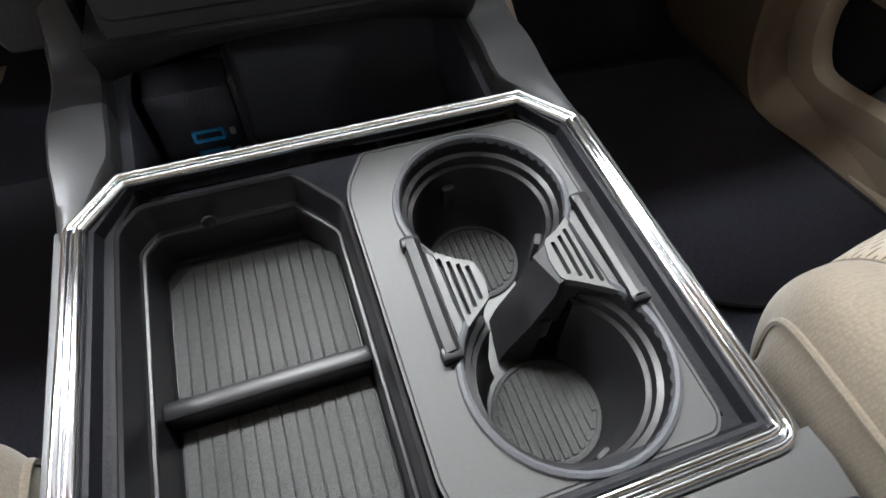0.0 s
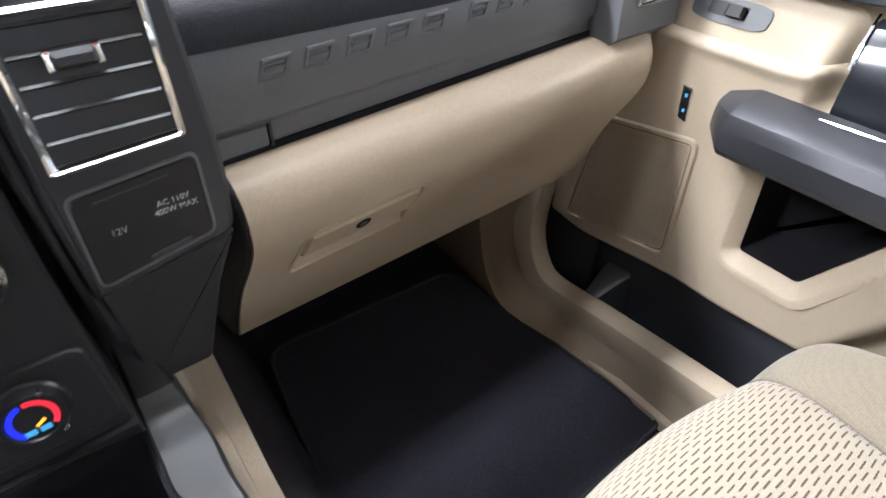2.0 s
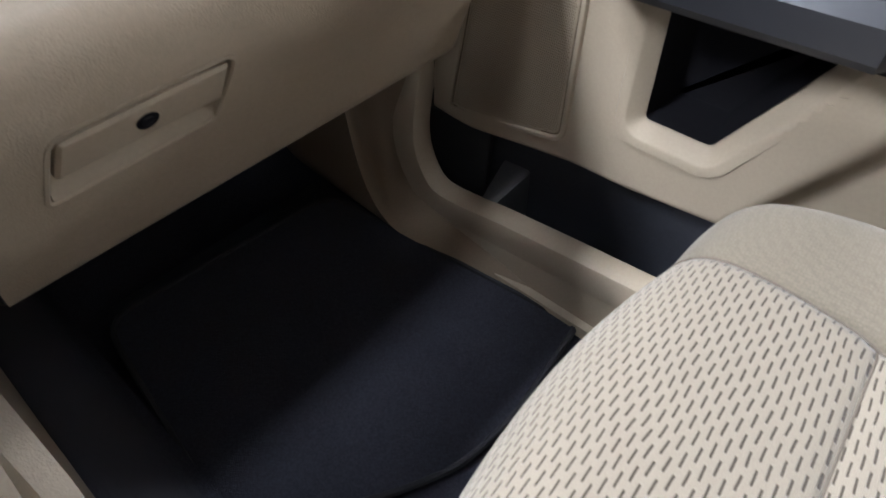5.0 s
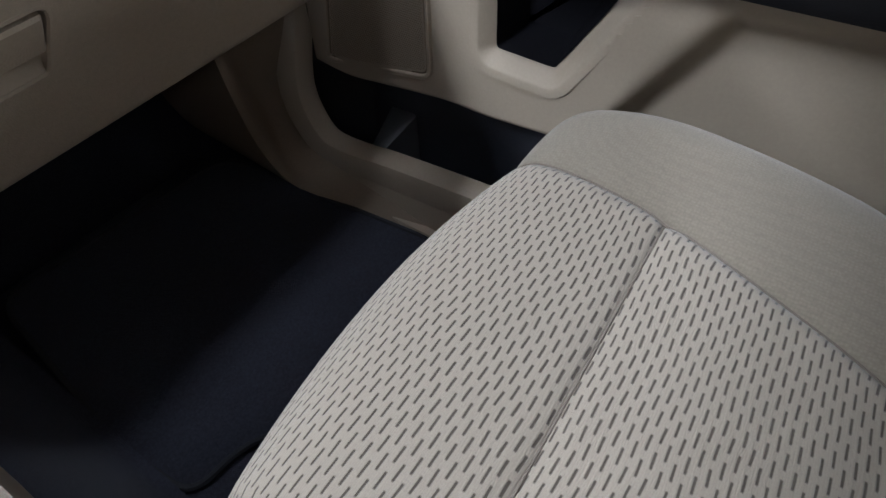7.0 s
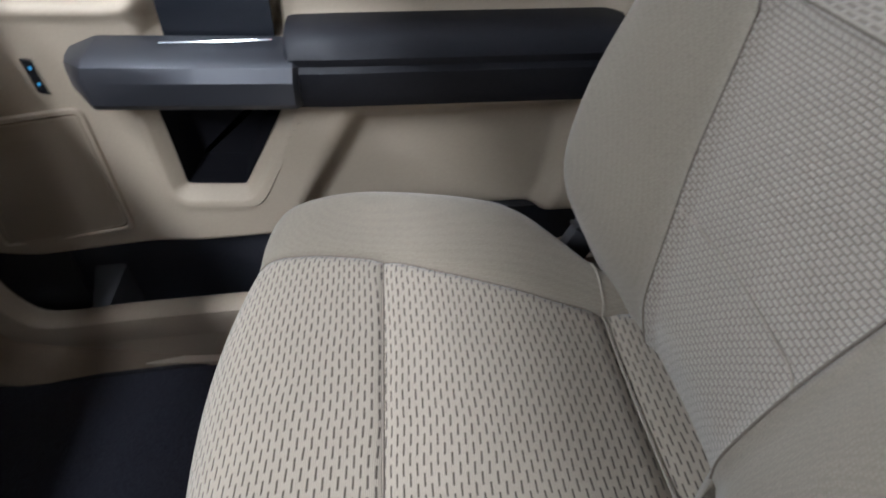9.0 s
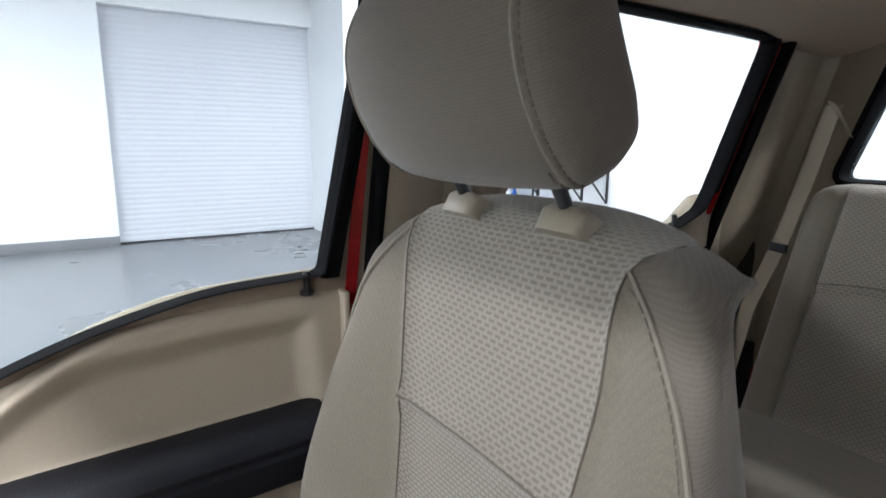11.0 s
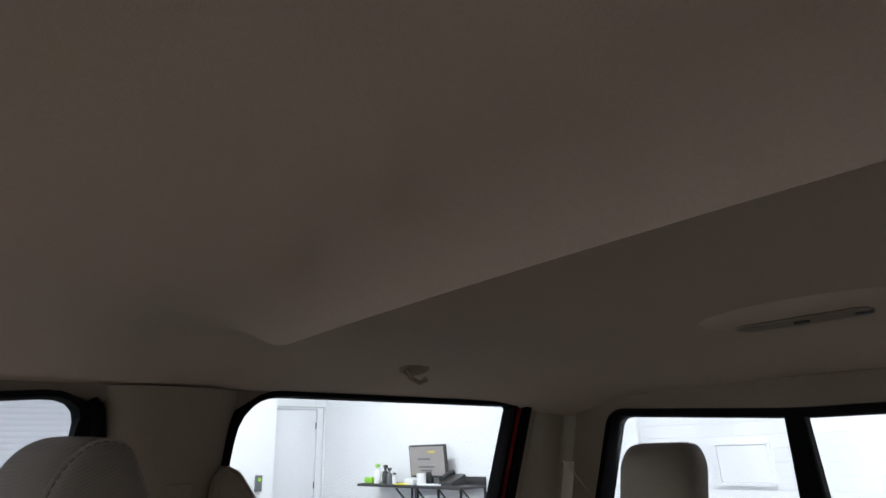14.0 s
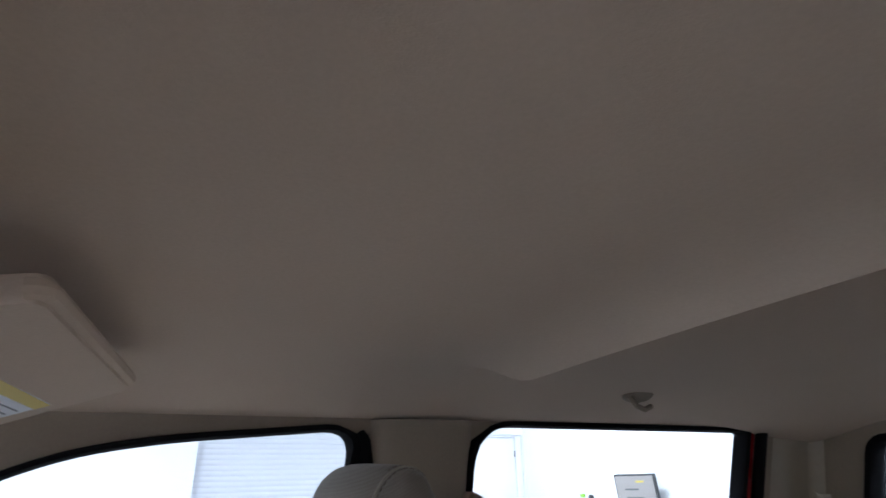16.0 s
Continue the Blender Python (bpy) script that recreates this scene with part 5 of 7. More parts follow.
panel = part("panel", sheet(door_panel, 150, 120, (0.012, 0, -0.002), keep=lambda x, y, z: not inside(inset(HOLE, -0.0245), y, z)), TAN_SMOOTH, door, "tan moulded door panel", angle=50)
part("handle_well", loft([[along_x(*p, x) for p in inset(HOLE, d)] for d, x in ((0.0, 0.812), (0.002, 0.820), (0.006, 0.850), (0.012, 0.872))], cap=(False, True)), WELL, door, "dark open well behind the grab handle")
# grab handle bar
HB = [(0.770, 0.7705), (0.747, 0.777), (0.741, 0.785), (0.739, 0.812), (0.746, 0.827), (0.760, 0.834), (0.806, 0.840), (0.812, 0.768)]
rings = []
for y, k, dz in ((0.462, 0.80, 0.010), (0.459, 0.62, 0.010), (0.428, 0.03, 0.010), (0.424, 0.0, 0.010), (0.30, 0.0, 0.011), (0.202, 0.0, 0.012), (0.196, 0.12, 0.012)):
    rings.append([Vector((x + (0.803 - x) * k, y, 0.803 + (z - 0.803) * (1 - 0.55 * k) + dz)) for x, z in HB])
part("grab_handle", loft(rings), GUN, door, "silver-grey grab handle bar", angle=28)
# silver cap over the belt line
cap_prof = [(0.0, (0.814, 0.842)), (0.18, (0.812, 0.862)), (0.36, (0.811, 0.882)), (0.45, (0.812, 0.894)), (0.54, (0.815, 0.904)), (0.62, (0.8185, 0.912)), (0.66, (0.8205, 0.9155)), (0.70, (0.822, 0.919)), (0.85, (0.833, 0.934)), (1.0, (0.845, 0.948))]


def cap_fn(u, v):
    y = 0.354 - 0.126 * u
    x, z = spline(cap_prof, v)
    k = step(0.45, 1.0, v)
    return (x, y + 0.004 * k, z + k * (0.022 * u) - 0.002)


part("belt_cap", sheet(cap_fn, 12, 40, (0.012, 0, -0.006)), CAP_DARK, door, "dark glossy cap with chrome edges")
for u in (-0.012, 1.012):
    part("cap_edge", tube([Vector(cap_fn(u, 0.48 + 0.52 * i / 16)) + Vector((-0.001, 0, 0.001)) for i in range(17)], 0.0028, 6), CHROME, door, "chrome edge strip")
part("handle_strip", tube([(0.786, 0.352, 0.850), (0.784, 0.290, 0.853), (0.784, 0.226, 0.856)], 0.0013, 6), CHROME, door, "thin chrome strip")
# armrest
AR = [(0.846, 0.872), (0.800, 0.871), (0.775, 0.867), (0.757, 0.858), (0.750, 0.845), (0.752, 0.836), (0.747, 0.830), (0.748, 0.800), (0.758, 0.784), (0.790, 0.775), (0.846, 0.772)]
rings = []
for y in (0.212, 0.206, 0.15, 0.05, -0.05, -0.15, -0.176, -0.186):
    dz = 0.016 * (0.21 - y) / 0.4
    k = 0.5 if y > 0.21 else (0.12 if y > 0.2 else (0.35 if y < -0.18 else 0))
    rings.append([Vector((x + (0.81 - x) * k * 0.4, y, z + dz + (0.83 - z) * k * 0.12)) for x, z in AR])
part("armrest", loft(rings), BLACK_PAD, door, "black padded door armrest")
# speaker
GR = rounded([(0.640, 0.735), (0.474, 0.762), (0.466, 0.566), (0.676, 0.522)], [0.03, 0.018, 0.02, 0.02], 5)
def on_face(y, z, d):
    return Vector((door_face(y, z) - d, y, z))
part("well_rim", band(HOLE, [(-0.0325, -0.001), (-0.0300, 0.0024), (-0.0195, 0.0026), (-0.0165, 0.0010), (-0.0030, -0.0130), (-0.0008, -0.0150), (0.0008, -0.024), (-0.0325, -0.024)], on_face), TAN_SMOOTH, door, "tan bevelled rim of the handle well")
spk = part("speaker_ring", band(GR, [(-0.001, -0.002), (0.0, 0.0028), (0.0016, 0.0046), (0.0058, 0.0046), (0.0074, 0.0030), (0.0078, -0.002)], on_face), TAN_SMOOTH, door, "moulded ring around the speaker grille")
# darker tan strip paints the shaded gap inside the ring
part("ring_gap_shade", band(GR, [(0.0076, -0.001), (0.0076, 0.0008), (0.0100, 0.0008), (0.0100, -0.001)], on_face), PERF, spk)
part("speaker_grille", prism(inset(GR, 0.0098), on_face, -0.001, 0.0014, 0.0008), TAN, door, "tan perforated speaker grille")
# no holes are cut: flat darker dots carry their shade
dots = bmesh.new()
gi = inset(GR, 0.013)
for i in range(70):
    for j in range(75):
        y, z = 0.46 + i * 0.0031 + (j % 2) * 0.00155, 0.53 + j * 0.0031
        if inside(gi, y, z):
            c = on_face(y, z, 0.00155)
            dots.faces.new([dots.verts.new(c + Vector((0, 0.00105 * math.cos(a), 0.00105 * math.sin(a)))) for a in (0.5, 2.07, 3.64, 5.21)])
tagged(part("grille_hole_shade", dots, PERF, spk), kind="stuff")
# switches
lk = part("lock_switch", prism(rounded([(0.503, 0.779), (0.514, 0.782), (0.518, 0.822), (0.507, 0.820)], 0.003), on_face, -0.002, 0.003, 0.001), BLACK_GLOSS, door, "black lock and unlock switch")
part("lock_bezel", band(rounded([(0.5015, 0.777), (0.5155, 0.780), (0.5198, 0.824), (0.5055, 0.8225)], 0.003), [(0, -0.001), (0.0003, 0.0026), (0.0014, 0.003), (0.002, 0.0005), (0.002, -0.001)], on_face), CHROME, lk)
for z in (0.791, 0.811):
    part("lock_mark", prism([(0.5085 + (z - 0.8) * 0.1, z - 0.002), (0.5118 + (z - 0.8) * 0.1, z - 0.002), (0.5118 + (z - 0.8) * 0.1, z + 0.0025), (0.5085 + (z - 0.8) * 0.1, z + 0.0025)], on_face, 0.003, 0.0034, 0), BLUE_ICON, lk)


def shelf_at(y, k, d):
    x0 = door_face(y, door_edge(y) - 0.012)
    e, w = door_edge(y), door_top(y)
    p = Vector((x0 + 0.014 + (0.828 - x0) * k, y, e + (w - e) * k))
    n = Vector((-(w - e), 0, 0.828 - x0)).normalized()
    return p + n * d


def oblong(cy, ck, ry, rk, n=28):
    """Rounded oblong about a centre."""
    pts = [(math.cos(2 * math.pi * i / n), math.sin(2 * math.pi * i / n)) for i in range(n)]
    return [(cy + ry * math.copysign(abs(a) ** 0.5, a), ck + rk * math.copysign(abs(b) ** 0.5, b)) for a, b in pts]


wsw = part("window_switch_plate", prism(oblong(0.5025, 0.44, 0.049, 0.21), shelf_at, -0.001, 0.0016, 0.0008), DASH_GREY, door, "charcoal window switch plate")
part("switch_well", prism(rounded([(0.482, 0.34), (0.482, 0.56), (0.530, 0.56), (0.530, 0.34)], 0.01), shelf_at, 0.0005, 0.0022, 0.0004), BLACK_GLOSS, wsw)
part("window_switch", prism(rounded([(0.484, 0.36), (0.484, 0.54), (0.506, 0.54), (0.506, 0.36)], 0.006), shelf_at, 0.001, 0.010, 0.003), BLACK_GLOSS, wsw, "window switch")
part("lock_knob", lathe([(0.0, -0.004), (0.010, -0.004), (0.010, 0.002), (0.006, 0.004), (0.0045, 0.012), (0.006, 0.026), (0.0045, 0.030), (0.0, 0.031)], 16, Matrix.Translation((0.806, -0.173, 1.054))), BLACK_GLOSS, door, "black door lock knob")
# map pocket
part("pocket_back", sheet(lambda u, v: (0.862 - 0.01 * v, 0.72 - 0.94 * u, 0.35 + 0.24 * v), 10, 6, (0.006, 0, 0)), POCKET, door, "black map pocket liner")
part("pocket_floor", rbox(0.765, 0.865, -0.22, 0.70, 0.346, 0.352, 0.001), POCKET, door)
part("pocket_rib", loft([[Vector(p) for p in r] for r in ([(0.772, 0.575, 0.352), (0.858, 0.590, 0.352), (0.858, 0.530, 0.352), (0.772, 0.545, 0.352)], [(0.776, 0.573, 0.412), (0.858, 0.588, 0.440), (0.858, 0.536, 0.446), (0.776, 0.551, 0.414)], [(0.782, 0.570, 0.416), (0.858, 0.584, 0.446), (0.858, 0.540, 0.450), (0.782, 0.554, 0.418)])]), DASH_GREY, door, "bottle divider in the pocket")
LIP = [(0.0, (0.718, 0.640, 0.075)), (0.05, (0.714, 0.555, 0.045)), (0.10, (0.698, 0.480, 0.014)), (0.15, (0.668, 0.430, 0.004)), (0.20, (0.635, 0.414, 0.0)), (0.35, (0.51, 0.428, 0.0)), (0.60, (0.30, 0.448, 0.0)), (1.0, (-0.22, 0.488, 0.0))]


def lip_ring(t):
    y, z, dx = spline(LIP, t)
    y2, z2, _ = spline(LIP, min(t + 0.01, 1))
    y1, z1, _ = spline(LIP, max(t - 0.01, 0))
    d = Vector((y2 - y1, z2 - z1)).normalized()
    n = Vector((d.y, -d.x))
    out = []
    for x, h in ((0.790, -0.002), (0.782, 0.001), (0.766, 0.000), (0.755, -0.006), (0.751, -0.018), (0.752, -0.05), (0.765, -0.052), (0.785, -0.02)):
        out.append(Vector((x + dx, y + n.x * h * (1 if n.y > 0 else -1), z + n.y * h * (1 if n.y > 0 else -1))))
    return out


part("pocket_lip", loft([lip_ring(i / 60) for i in range(61)]), TAN_SMOOTH, door, "tan lip of the map pocket")
part("pocket_skirt", sheet(lambda u, v: (0.754 - 0.010 * v, 0.66 - 0.88 * u, (spline([(0, 0.385), (0.4, 0.40), (1, 0.445)], u)) * (1 - v) + 0.332 * v), 16, 6, (0.01, 0, 0)), TAN_SMOOTH, door)
# black sheet stands in for the shade under the panel's lower edge
part("pocket_top_shade_sheet", sheet(lambda u, v: (0.826 + 0.036 * v, 0.74 - 0.96 * u, spline([(-0.25, 0.583), (0.0, 0.570), (0.25, 0.552), (0.47, 0.530), (0.76, 0.485)], 0.74 - 0.96 * u) + 0.004), 20, 3, (0, 0, 0.004)), BLACK, door)
part("door_front_edge", sheet(lambda u, v: (0.80 + 0.05 * u, 0.752 + 0.004 * u, 0.36 + 0.55 * v), 2, 8, (0, 0.01, 0)), TAN_SMOOTH, door)
part("door_rear_edge", rbox(0.790, 0.87, -0.232, -0.222, 0.36, 1.05, 0.004), TAN_SMOOTH, door)
part("door_jamb", loft([[on_side(y, z, d) for y, d in ((-0.234, 0.010), (-0.234, 0.06), (-0.252, 0.06), (-0.252, 0.010))] for z in (0.45, 0.9, 1.05, 1.2, 1.30)]), RED, door, "red painted door edge")
copy_thing(door, Matrix.Translation((2 * CX - 0.82, 0.25, 0.33)) @ Matrix.Diagonal((-1, 1, 1, 1)))

# ---------------------------------------------------------------- floor, kick panel, sill
structure("sill_trim", loft([[Vector((x, y, z)) for x, z in ((0.732, 0.328), (0.735, 0.338), (0.748, 0.343), (0.80, 0.345), (0.80, 0.30), (0.732, 0.30))] for y in (-1.2, 0.0, 0.36, 0.50)]), TAN_SMOOTH, "tan plastic door sill trim", "sill")
structure("sill_trim_driver", loft([[mirrored(Vector((x, y, z))) for x, z in ((0.732, 0.328), (0.735, 0.338), (0.748, 0.343), (0.80, 0.345), (0.80, 0.30), (0.732, 0.30))] for y in (-1.2, 0.0, 0.36, 0.50)]), TAN_SMOOTH, "tan plastic door sill trim", "sill")
KA = [(0.0, (0.742, 0.36, 0.328)), (0.2, (0.728, 0.50, 0.328)), (0.35, (0.712, 0.59, 0.330)), (0.48, (0.701, 0.655, 0.336)), (0.60, (0.690, 0.702, 0.362)), (0.72, (0.676, 0.726, 0.43)), (0.86, (0.664, 0.738, 0.54)), (1.0, (0.66, 0.75, 0.68))]
KB = [(0.0, (0.765, 0.36, 0.352)), (0.2, (0.762, 0.50, 0.372)), (0.35, (0.762, 0.60, 0.378)), (0.48, (0.766, 0.665, 0.395)), (0.60, (0.784, 0.708, 0.44)), (0.72, (0.798, 0.722, 0.50)), (0.86, (0.81, 0.735, 0.58)), (1.0, (0.82, 0.75, 0.70))]


def kick(u, v):
    a, b = Vector(spline(KA, u)), Vector(spline(KB, u))
    m = a.lerp(b, v)
    k = step(0.35, 0.62, u)
    m.x += 0.012 * math.sin(math.pi * v) * k
    m.y += 0.038 * math.sin(math.pi * v) ** 1.0 * k - 0.012 * math.exp(-((v - 0.08) / 0.12) ** 2) * k
    return m


structure("kick_panel", sheet(kick, 50, 24, (0.012, 0.26, 0)), TAUPE, "taupe kick panel beside the footwell", "kick panel")
# black filler sheet, added so the cavity beside the dash reads dark
structure("side_closure", sheet(lambda u, v: (0.83, 1.05 - 0.45 * u, 0.33 + 0.66 * v), 4, 6, (0.01, 0, 0)), BLACK, "black sheet standing for the dark end of the dash cavity", "panel")
fm = thing("floor_mat", Matrix.Translation((0.5, 0.55, FLOOR_Z)), "black carpet floor mat with bound edge in the passenger footwell", "floor mat")
MT = rounded([(0.742, 0.352), (0.716, 0.60), (0.672, 0.80), (0.285, 0.82), (0.252, 0.545), (0.262, 0.43), (0.335, 0.425), (0.40, 0.382), (0.47, 0.348), (0.56, 0.338)], [0.02, 0.04, 0.05, 0.04, 0.02, 0.03, 0.03, 0.04, 0.03, 0.03], 5)


def mat_z(x, y, d):
    return Vector((x, y, FLOOR_Z + d + 0.05 * step(0.66, 0.86, y)))


part("carpet_pad", prism(MT, mat_z, -0.003, 0.006, 0.002), CARPET, fm)
part("binding", tube([mat_z(*p, 0.0055) for p in MT] + [mat_z(*MT[0], 0.0055)], 0.0045, 6), MATBIND, fm, "stitched black binding")
structure("carpet_hump", sheet(lambda u, v: (0.16 + 0.10 * v, 0.30 + 0.75 * u, 0.46 - 0.135 * step(0.1, 0.95, v) + 0.05 * u), 12, 12, (0, 0, -0.01)), CARPET, "black carpet over the transmission tunnel", "carpet")
structure("tunnel_trim", loft([[Vector((0.165 + dx, y, z)) for dx, z in ((0, 0.30), (0.012, 0.40), (0.022, 0.57 + 0.12 * step(0.45, 0.7, y)), (-0.01, 0.58 + 0.12 * step(0.45, 0.7, y)))] for y in (0.40, 0.5, 0.6, 0.7, 0.80)]), TAN, "tan side trim below the stack", "trim")

# ---------------------------------------------------------------- seats
SX = 0.455
CUSH = [(0.0, (0.19, 0.46)), (0.12, (0.240, 0.53)), (0.22, (0.256, 0.595)), (0.31, (0.250, 0.643)), (0.39, (0.228, 0.670)), (0.48, (0.185, 0.680)), (0.62, (0.105, 0.682)), (0.80, (-0.02, 0.676)), (0.95, (-0.128, 0.674)), (1.0, (-0.19, 0.680))]
SEAM = [(0.0, 0.15), (0.2, 0.168), (0.4, 0.165), (0.62, 0.148), (0.80, 0.112), (0.95, 0.068), (1.0, 0.06)]
EDGE = [(0.0, 0.205), (0.15, 0.235), (0.3, 0.252), (0.45, 0.268), (0.65, 0.276), (0.80, 0.268), (0.87, 0.240), (0.92, 0.192), (0.96, 0.135), (1.0, 0.085)]


def groove(d, w=0.007, h=0.0045):
    return -h * math.exp(-(d / w) ** 2)


def cushion(u, v):
    y, z = spline(CUSH, v)
    si, ed = spline(SEAM, v), spline(EDGE, v)
    au, s = abs(u), (1 if u >= 0 else -1)
    if s < 0:
        si = spline([(0.0, 0.165), (0.2, 0.188), (0.4, 0.185), (0.62, 0.174), (0.85, 0.160), (1.0, 0.145)], v)
        ed -= 0.012 * step(0.6, 0.2, v)
    if au <= 0.5:
        t = au / 0.5
        x = t * si
        z += groove(si - x) - 0.006 * (1 - t * t) * step(0.4, 0.6, v)
        if v > 0.3:
            z += groove(y - 0.105) * 0.9 + groove(y + 0.128, 0.010, 0.008)
        y += groove(si - x) * -0.6 * step(0.4, 0.2, v)
        y += 0.024 * (1 - t * t) * step(0.62, 0.22, v)
    else:
        t = (au - 0.5) / 0.5
        a = min(t / 0.80, 1.0)
        x = si + (ed - si) * math.sin(a * math.pi / 2) ** 0.95
        z += 0.020 * math.sin(math.pi * min(a * 0.95, 1)) * step(0.25, 0.6, v) + groove(x - si)
        z -= 0.055 * a ** 5 + (0.035 * a ** 2 * step(0.84, 1.0, v) if s > 0 else 0.0)
        if t > 0.80:
            k = (t - 0.80) / 0.20
            z -= 0.16 * k
            x -= 0.012 * k * k
        y -= 0.050 * a ** 3 * step(0.5, 0.15, v)
    return (SX + s * x, y, z)


def backrest(u, v):
    y, z = spline([(0.0, (-0.185, 0.620)), (0.1, (-0.158, 0.69)), (0.2, (-0.150, 0.74)), (0.4, (-0.164, 0.85)), (0.6, (-0.193, 0.97)), (0.8, (-0.214, 1.09)), (0.90, (-0.224, 1.155)), (0.95, (-0.234, 1.188)), (0.98, (-0.252, 1.205)), (1.0, (-0.285, 1.212))], v)
    so = spline([(0.0, 0.020), (0.27, 0.042), (0.44, 0.072), (0.65, 0.110), (0.8, 0.128), (0.94, 0.138), (1.0, 0.132)], v)
    sn = spline([(0.0, 0.122), (0.35, 0.133), (0.5, 0.140), (0.65, 0.141), (0.8, 0.150), (0.94, 0.152), (1.0, 0.165)], v)
    si, off = (so + sn) / 2, (so - sn) / 2
    ed = spline([(0.0, 0.10), (0.06, 0.165), (0.12, 0.230), (0.2, 0.260), (0.35, 0.266), (0.6, 0.252), (0.85, 0.236), (0.94, 0.224), (1.0, 0.206)], v)
    tuck = 1.0 - 0.72 * step(0.35, 1.0, v)
    bul = spline([(0.0, 0.005), (0.1, 0.03), (0.25, 0.050), (0.55, 0.046), (0.8, 0.022), (1.0, 0.0)], v)
    au, s = abs(u), (1 if u >= 0 else -1)
    if au <= 0.5:
        t = au / 0.5
        x = t * si + off * s
        y += -groove(si - t * si, 0.008, 0.006) - groove(z - 0.992, 0.008, 0.007) - 0.004 * (1 - t * t)
    else:
        t = (au - 0.5) / 0.5
        a = min(t / 0.75, 1.0)
        x0 = si + off * s
        x = x0 + (ed - x0) * math.sin(a * math.pi / 2)
        y += bul * math.sin(math.pi * min(a, 1) * 0.82) - groove(x - x0, 0.008, 0.006) - 0.035 * a ** 4 * tuck
        if t > 0.75:
            k = (t - 0.75) / 0.25
            y -= 0.07 * k * tuck
            x -= 0.012 * k * k
    lateral = 1.0 + 0.12 * (au - 0.875) / 0.125 if au > 0.875 else abs(x) / ed
    z -= (0.062 * lateral ** 3.5 if s > 0 else 0.034 * lateral ** 3.0) * step(0.60, 1.0, v)
    y += 0.018 * min(lateral, 1.0) ** 4 * step(0.70, 1.0, v)
    return (SX + s * x, y, z)


def pipe_at(v):
    """Where the bolster's piping runs; it bends in to the seam near the top."""
    return spline([(0.0, 0.81), (0.60, 0.81), (0.74, 0.795), (0.85, 0.73), (0.915, 0.62), (0.955, 0.505), (1.0, 0.503)], v)


seat = thing("front_seat", Matrix.Translation((SX, 0.0, FLOOR_Z)), "beige cloth bucket seat with dash-patterned inserts and headrest", "car seat", "front seats")
part("cushion_front", sheet(cushion, 36, 60, (0, -0.01, -0.02), u0=-0.5, u1=0.5, v0=0.0, v1=0.62), SEAT_DASH, seat, "dash-patterned cushion front panel", angle=80)
part("cushion_centre", sheet(cushion, 36, 40, (0, -0.01, -0.02), u0=-0.5, u1=0.5, v0=0.62, v1=0.951), SEAT_DASH, seat, "dash-patterned cushion centre panel", angle=80)
part("cushion_rear", sheet(cushion, 12, 10, (0, 0, -0.02), u0=-0.5, u1=0.5, v0=0.951, v1=1.0), SEAT_DASH, seat, angle=80)
for s in (1, -1):
    part("cushion_bolster", sheet(cushion, 36, 70, (0, -0.005, -0.012), u0=0.5 * s, u1=1.0 * s), SEAT_PLAIN, seat, "plain woven cushion bolster", angle=80)
    part("cushion_seam", tube([Vector(cushion(0.5 * s, 0.02 + 0.93 * i / 40)) + Vector((0, 0.0003, 0.0005)) for i in range(41)], 0.0010, 6), STITCH, seat)
    part("cushion_welt", tube([Vector(cushion((0.5 + 0.5 * 0.70) * s, 0.03 + 0.90 * i / 40)) + Vector((0, 0.0005, 0.0008)) for i in range(41)], 0.0026, 6), SEAT_PLAIN, seat, "sewn welt")
    part("back_bolster", sheet(lambda p, q, s=s: backrest(s * (0.5 + (pipe_at(q) - 0.5) * p), q), 24, 70, (0, -0.012, 0), v1=0.955), SEAT_PLAIN, seat, "plain woven backrest bolster", angle=80)
    part("back_side", sheet(lambda p, q, s=s: backrest(s * (pipe_at(q) + (1 - pipe_at(q)) * p), q), 24, 70, (0, -0.012, 0)), SEAT_RIB, seat, "ribbed cloth side of the backrest", angle=80)
    part("back_seam", tube([Vector(backrest(0.5 * s, i / 40)) + Vector((0, 0.0006, 0)) for i in range(41)], 0.0010, 6), STITCH, seat)
    part("bolster_piping", tube([Vector(backrest(s * pipe_at(0.08 + 0.875 * i / 60), 0.08 + 0.875 * i / 60)) + Vector((0, 0.001, 0)) for i in range(61)], 0.0021, 6), PIPE, seat, "stitched piping")
    st = bmesh.new()
    for k in range(90):
        tube([Vector(backrest(s * max(pipe_at(0.10 + 0.84 * (k + f) / 90) - 0.028, 0.502), 0.10 + 0.84 * (k + f) / 90)) + Vector((0, 0.0006, 0)) for f in (0.15, 0.5, 0.85)], 0.0007, 4, bm=st)
    part("stitching", st, STITCH, seat, "row of dark stitching along the piping")
part("cushion_seam", tube([Vector(cushion(-0.5 + i / 30, 0.62)) + Vector((0, 0, 0.0003)) for i in range(31)], 0.0010, 6), STITCH, seat)
part("cushion_seam", tube([Vector(cushion(-0.5 + i / 30, 0.951)) + Vector((0, 0, 0.002)) for i in range(31)], 0.0018, 6), PIPE, seat)
part("cushion_seam", tube([Vector(cushion(0.5 + 0.36 * i / 20, 0.951)) + Vector((0, 0, 0.001)) for i in range(21)], 0.0016, 6), PIPE, seat)
vz = 0.637
part("back_lower_insert", sheet(backrest, 30, 40, (0, -0.015, 0), u0=-0.5, u1=0.5, v0=0.0, v1=vz), BACK_FINE, seat, "fine dash-patterned lower backrest insert", angle=80)
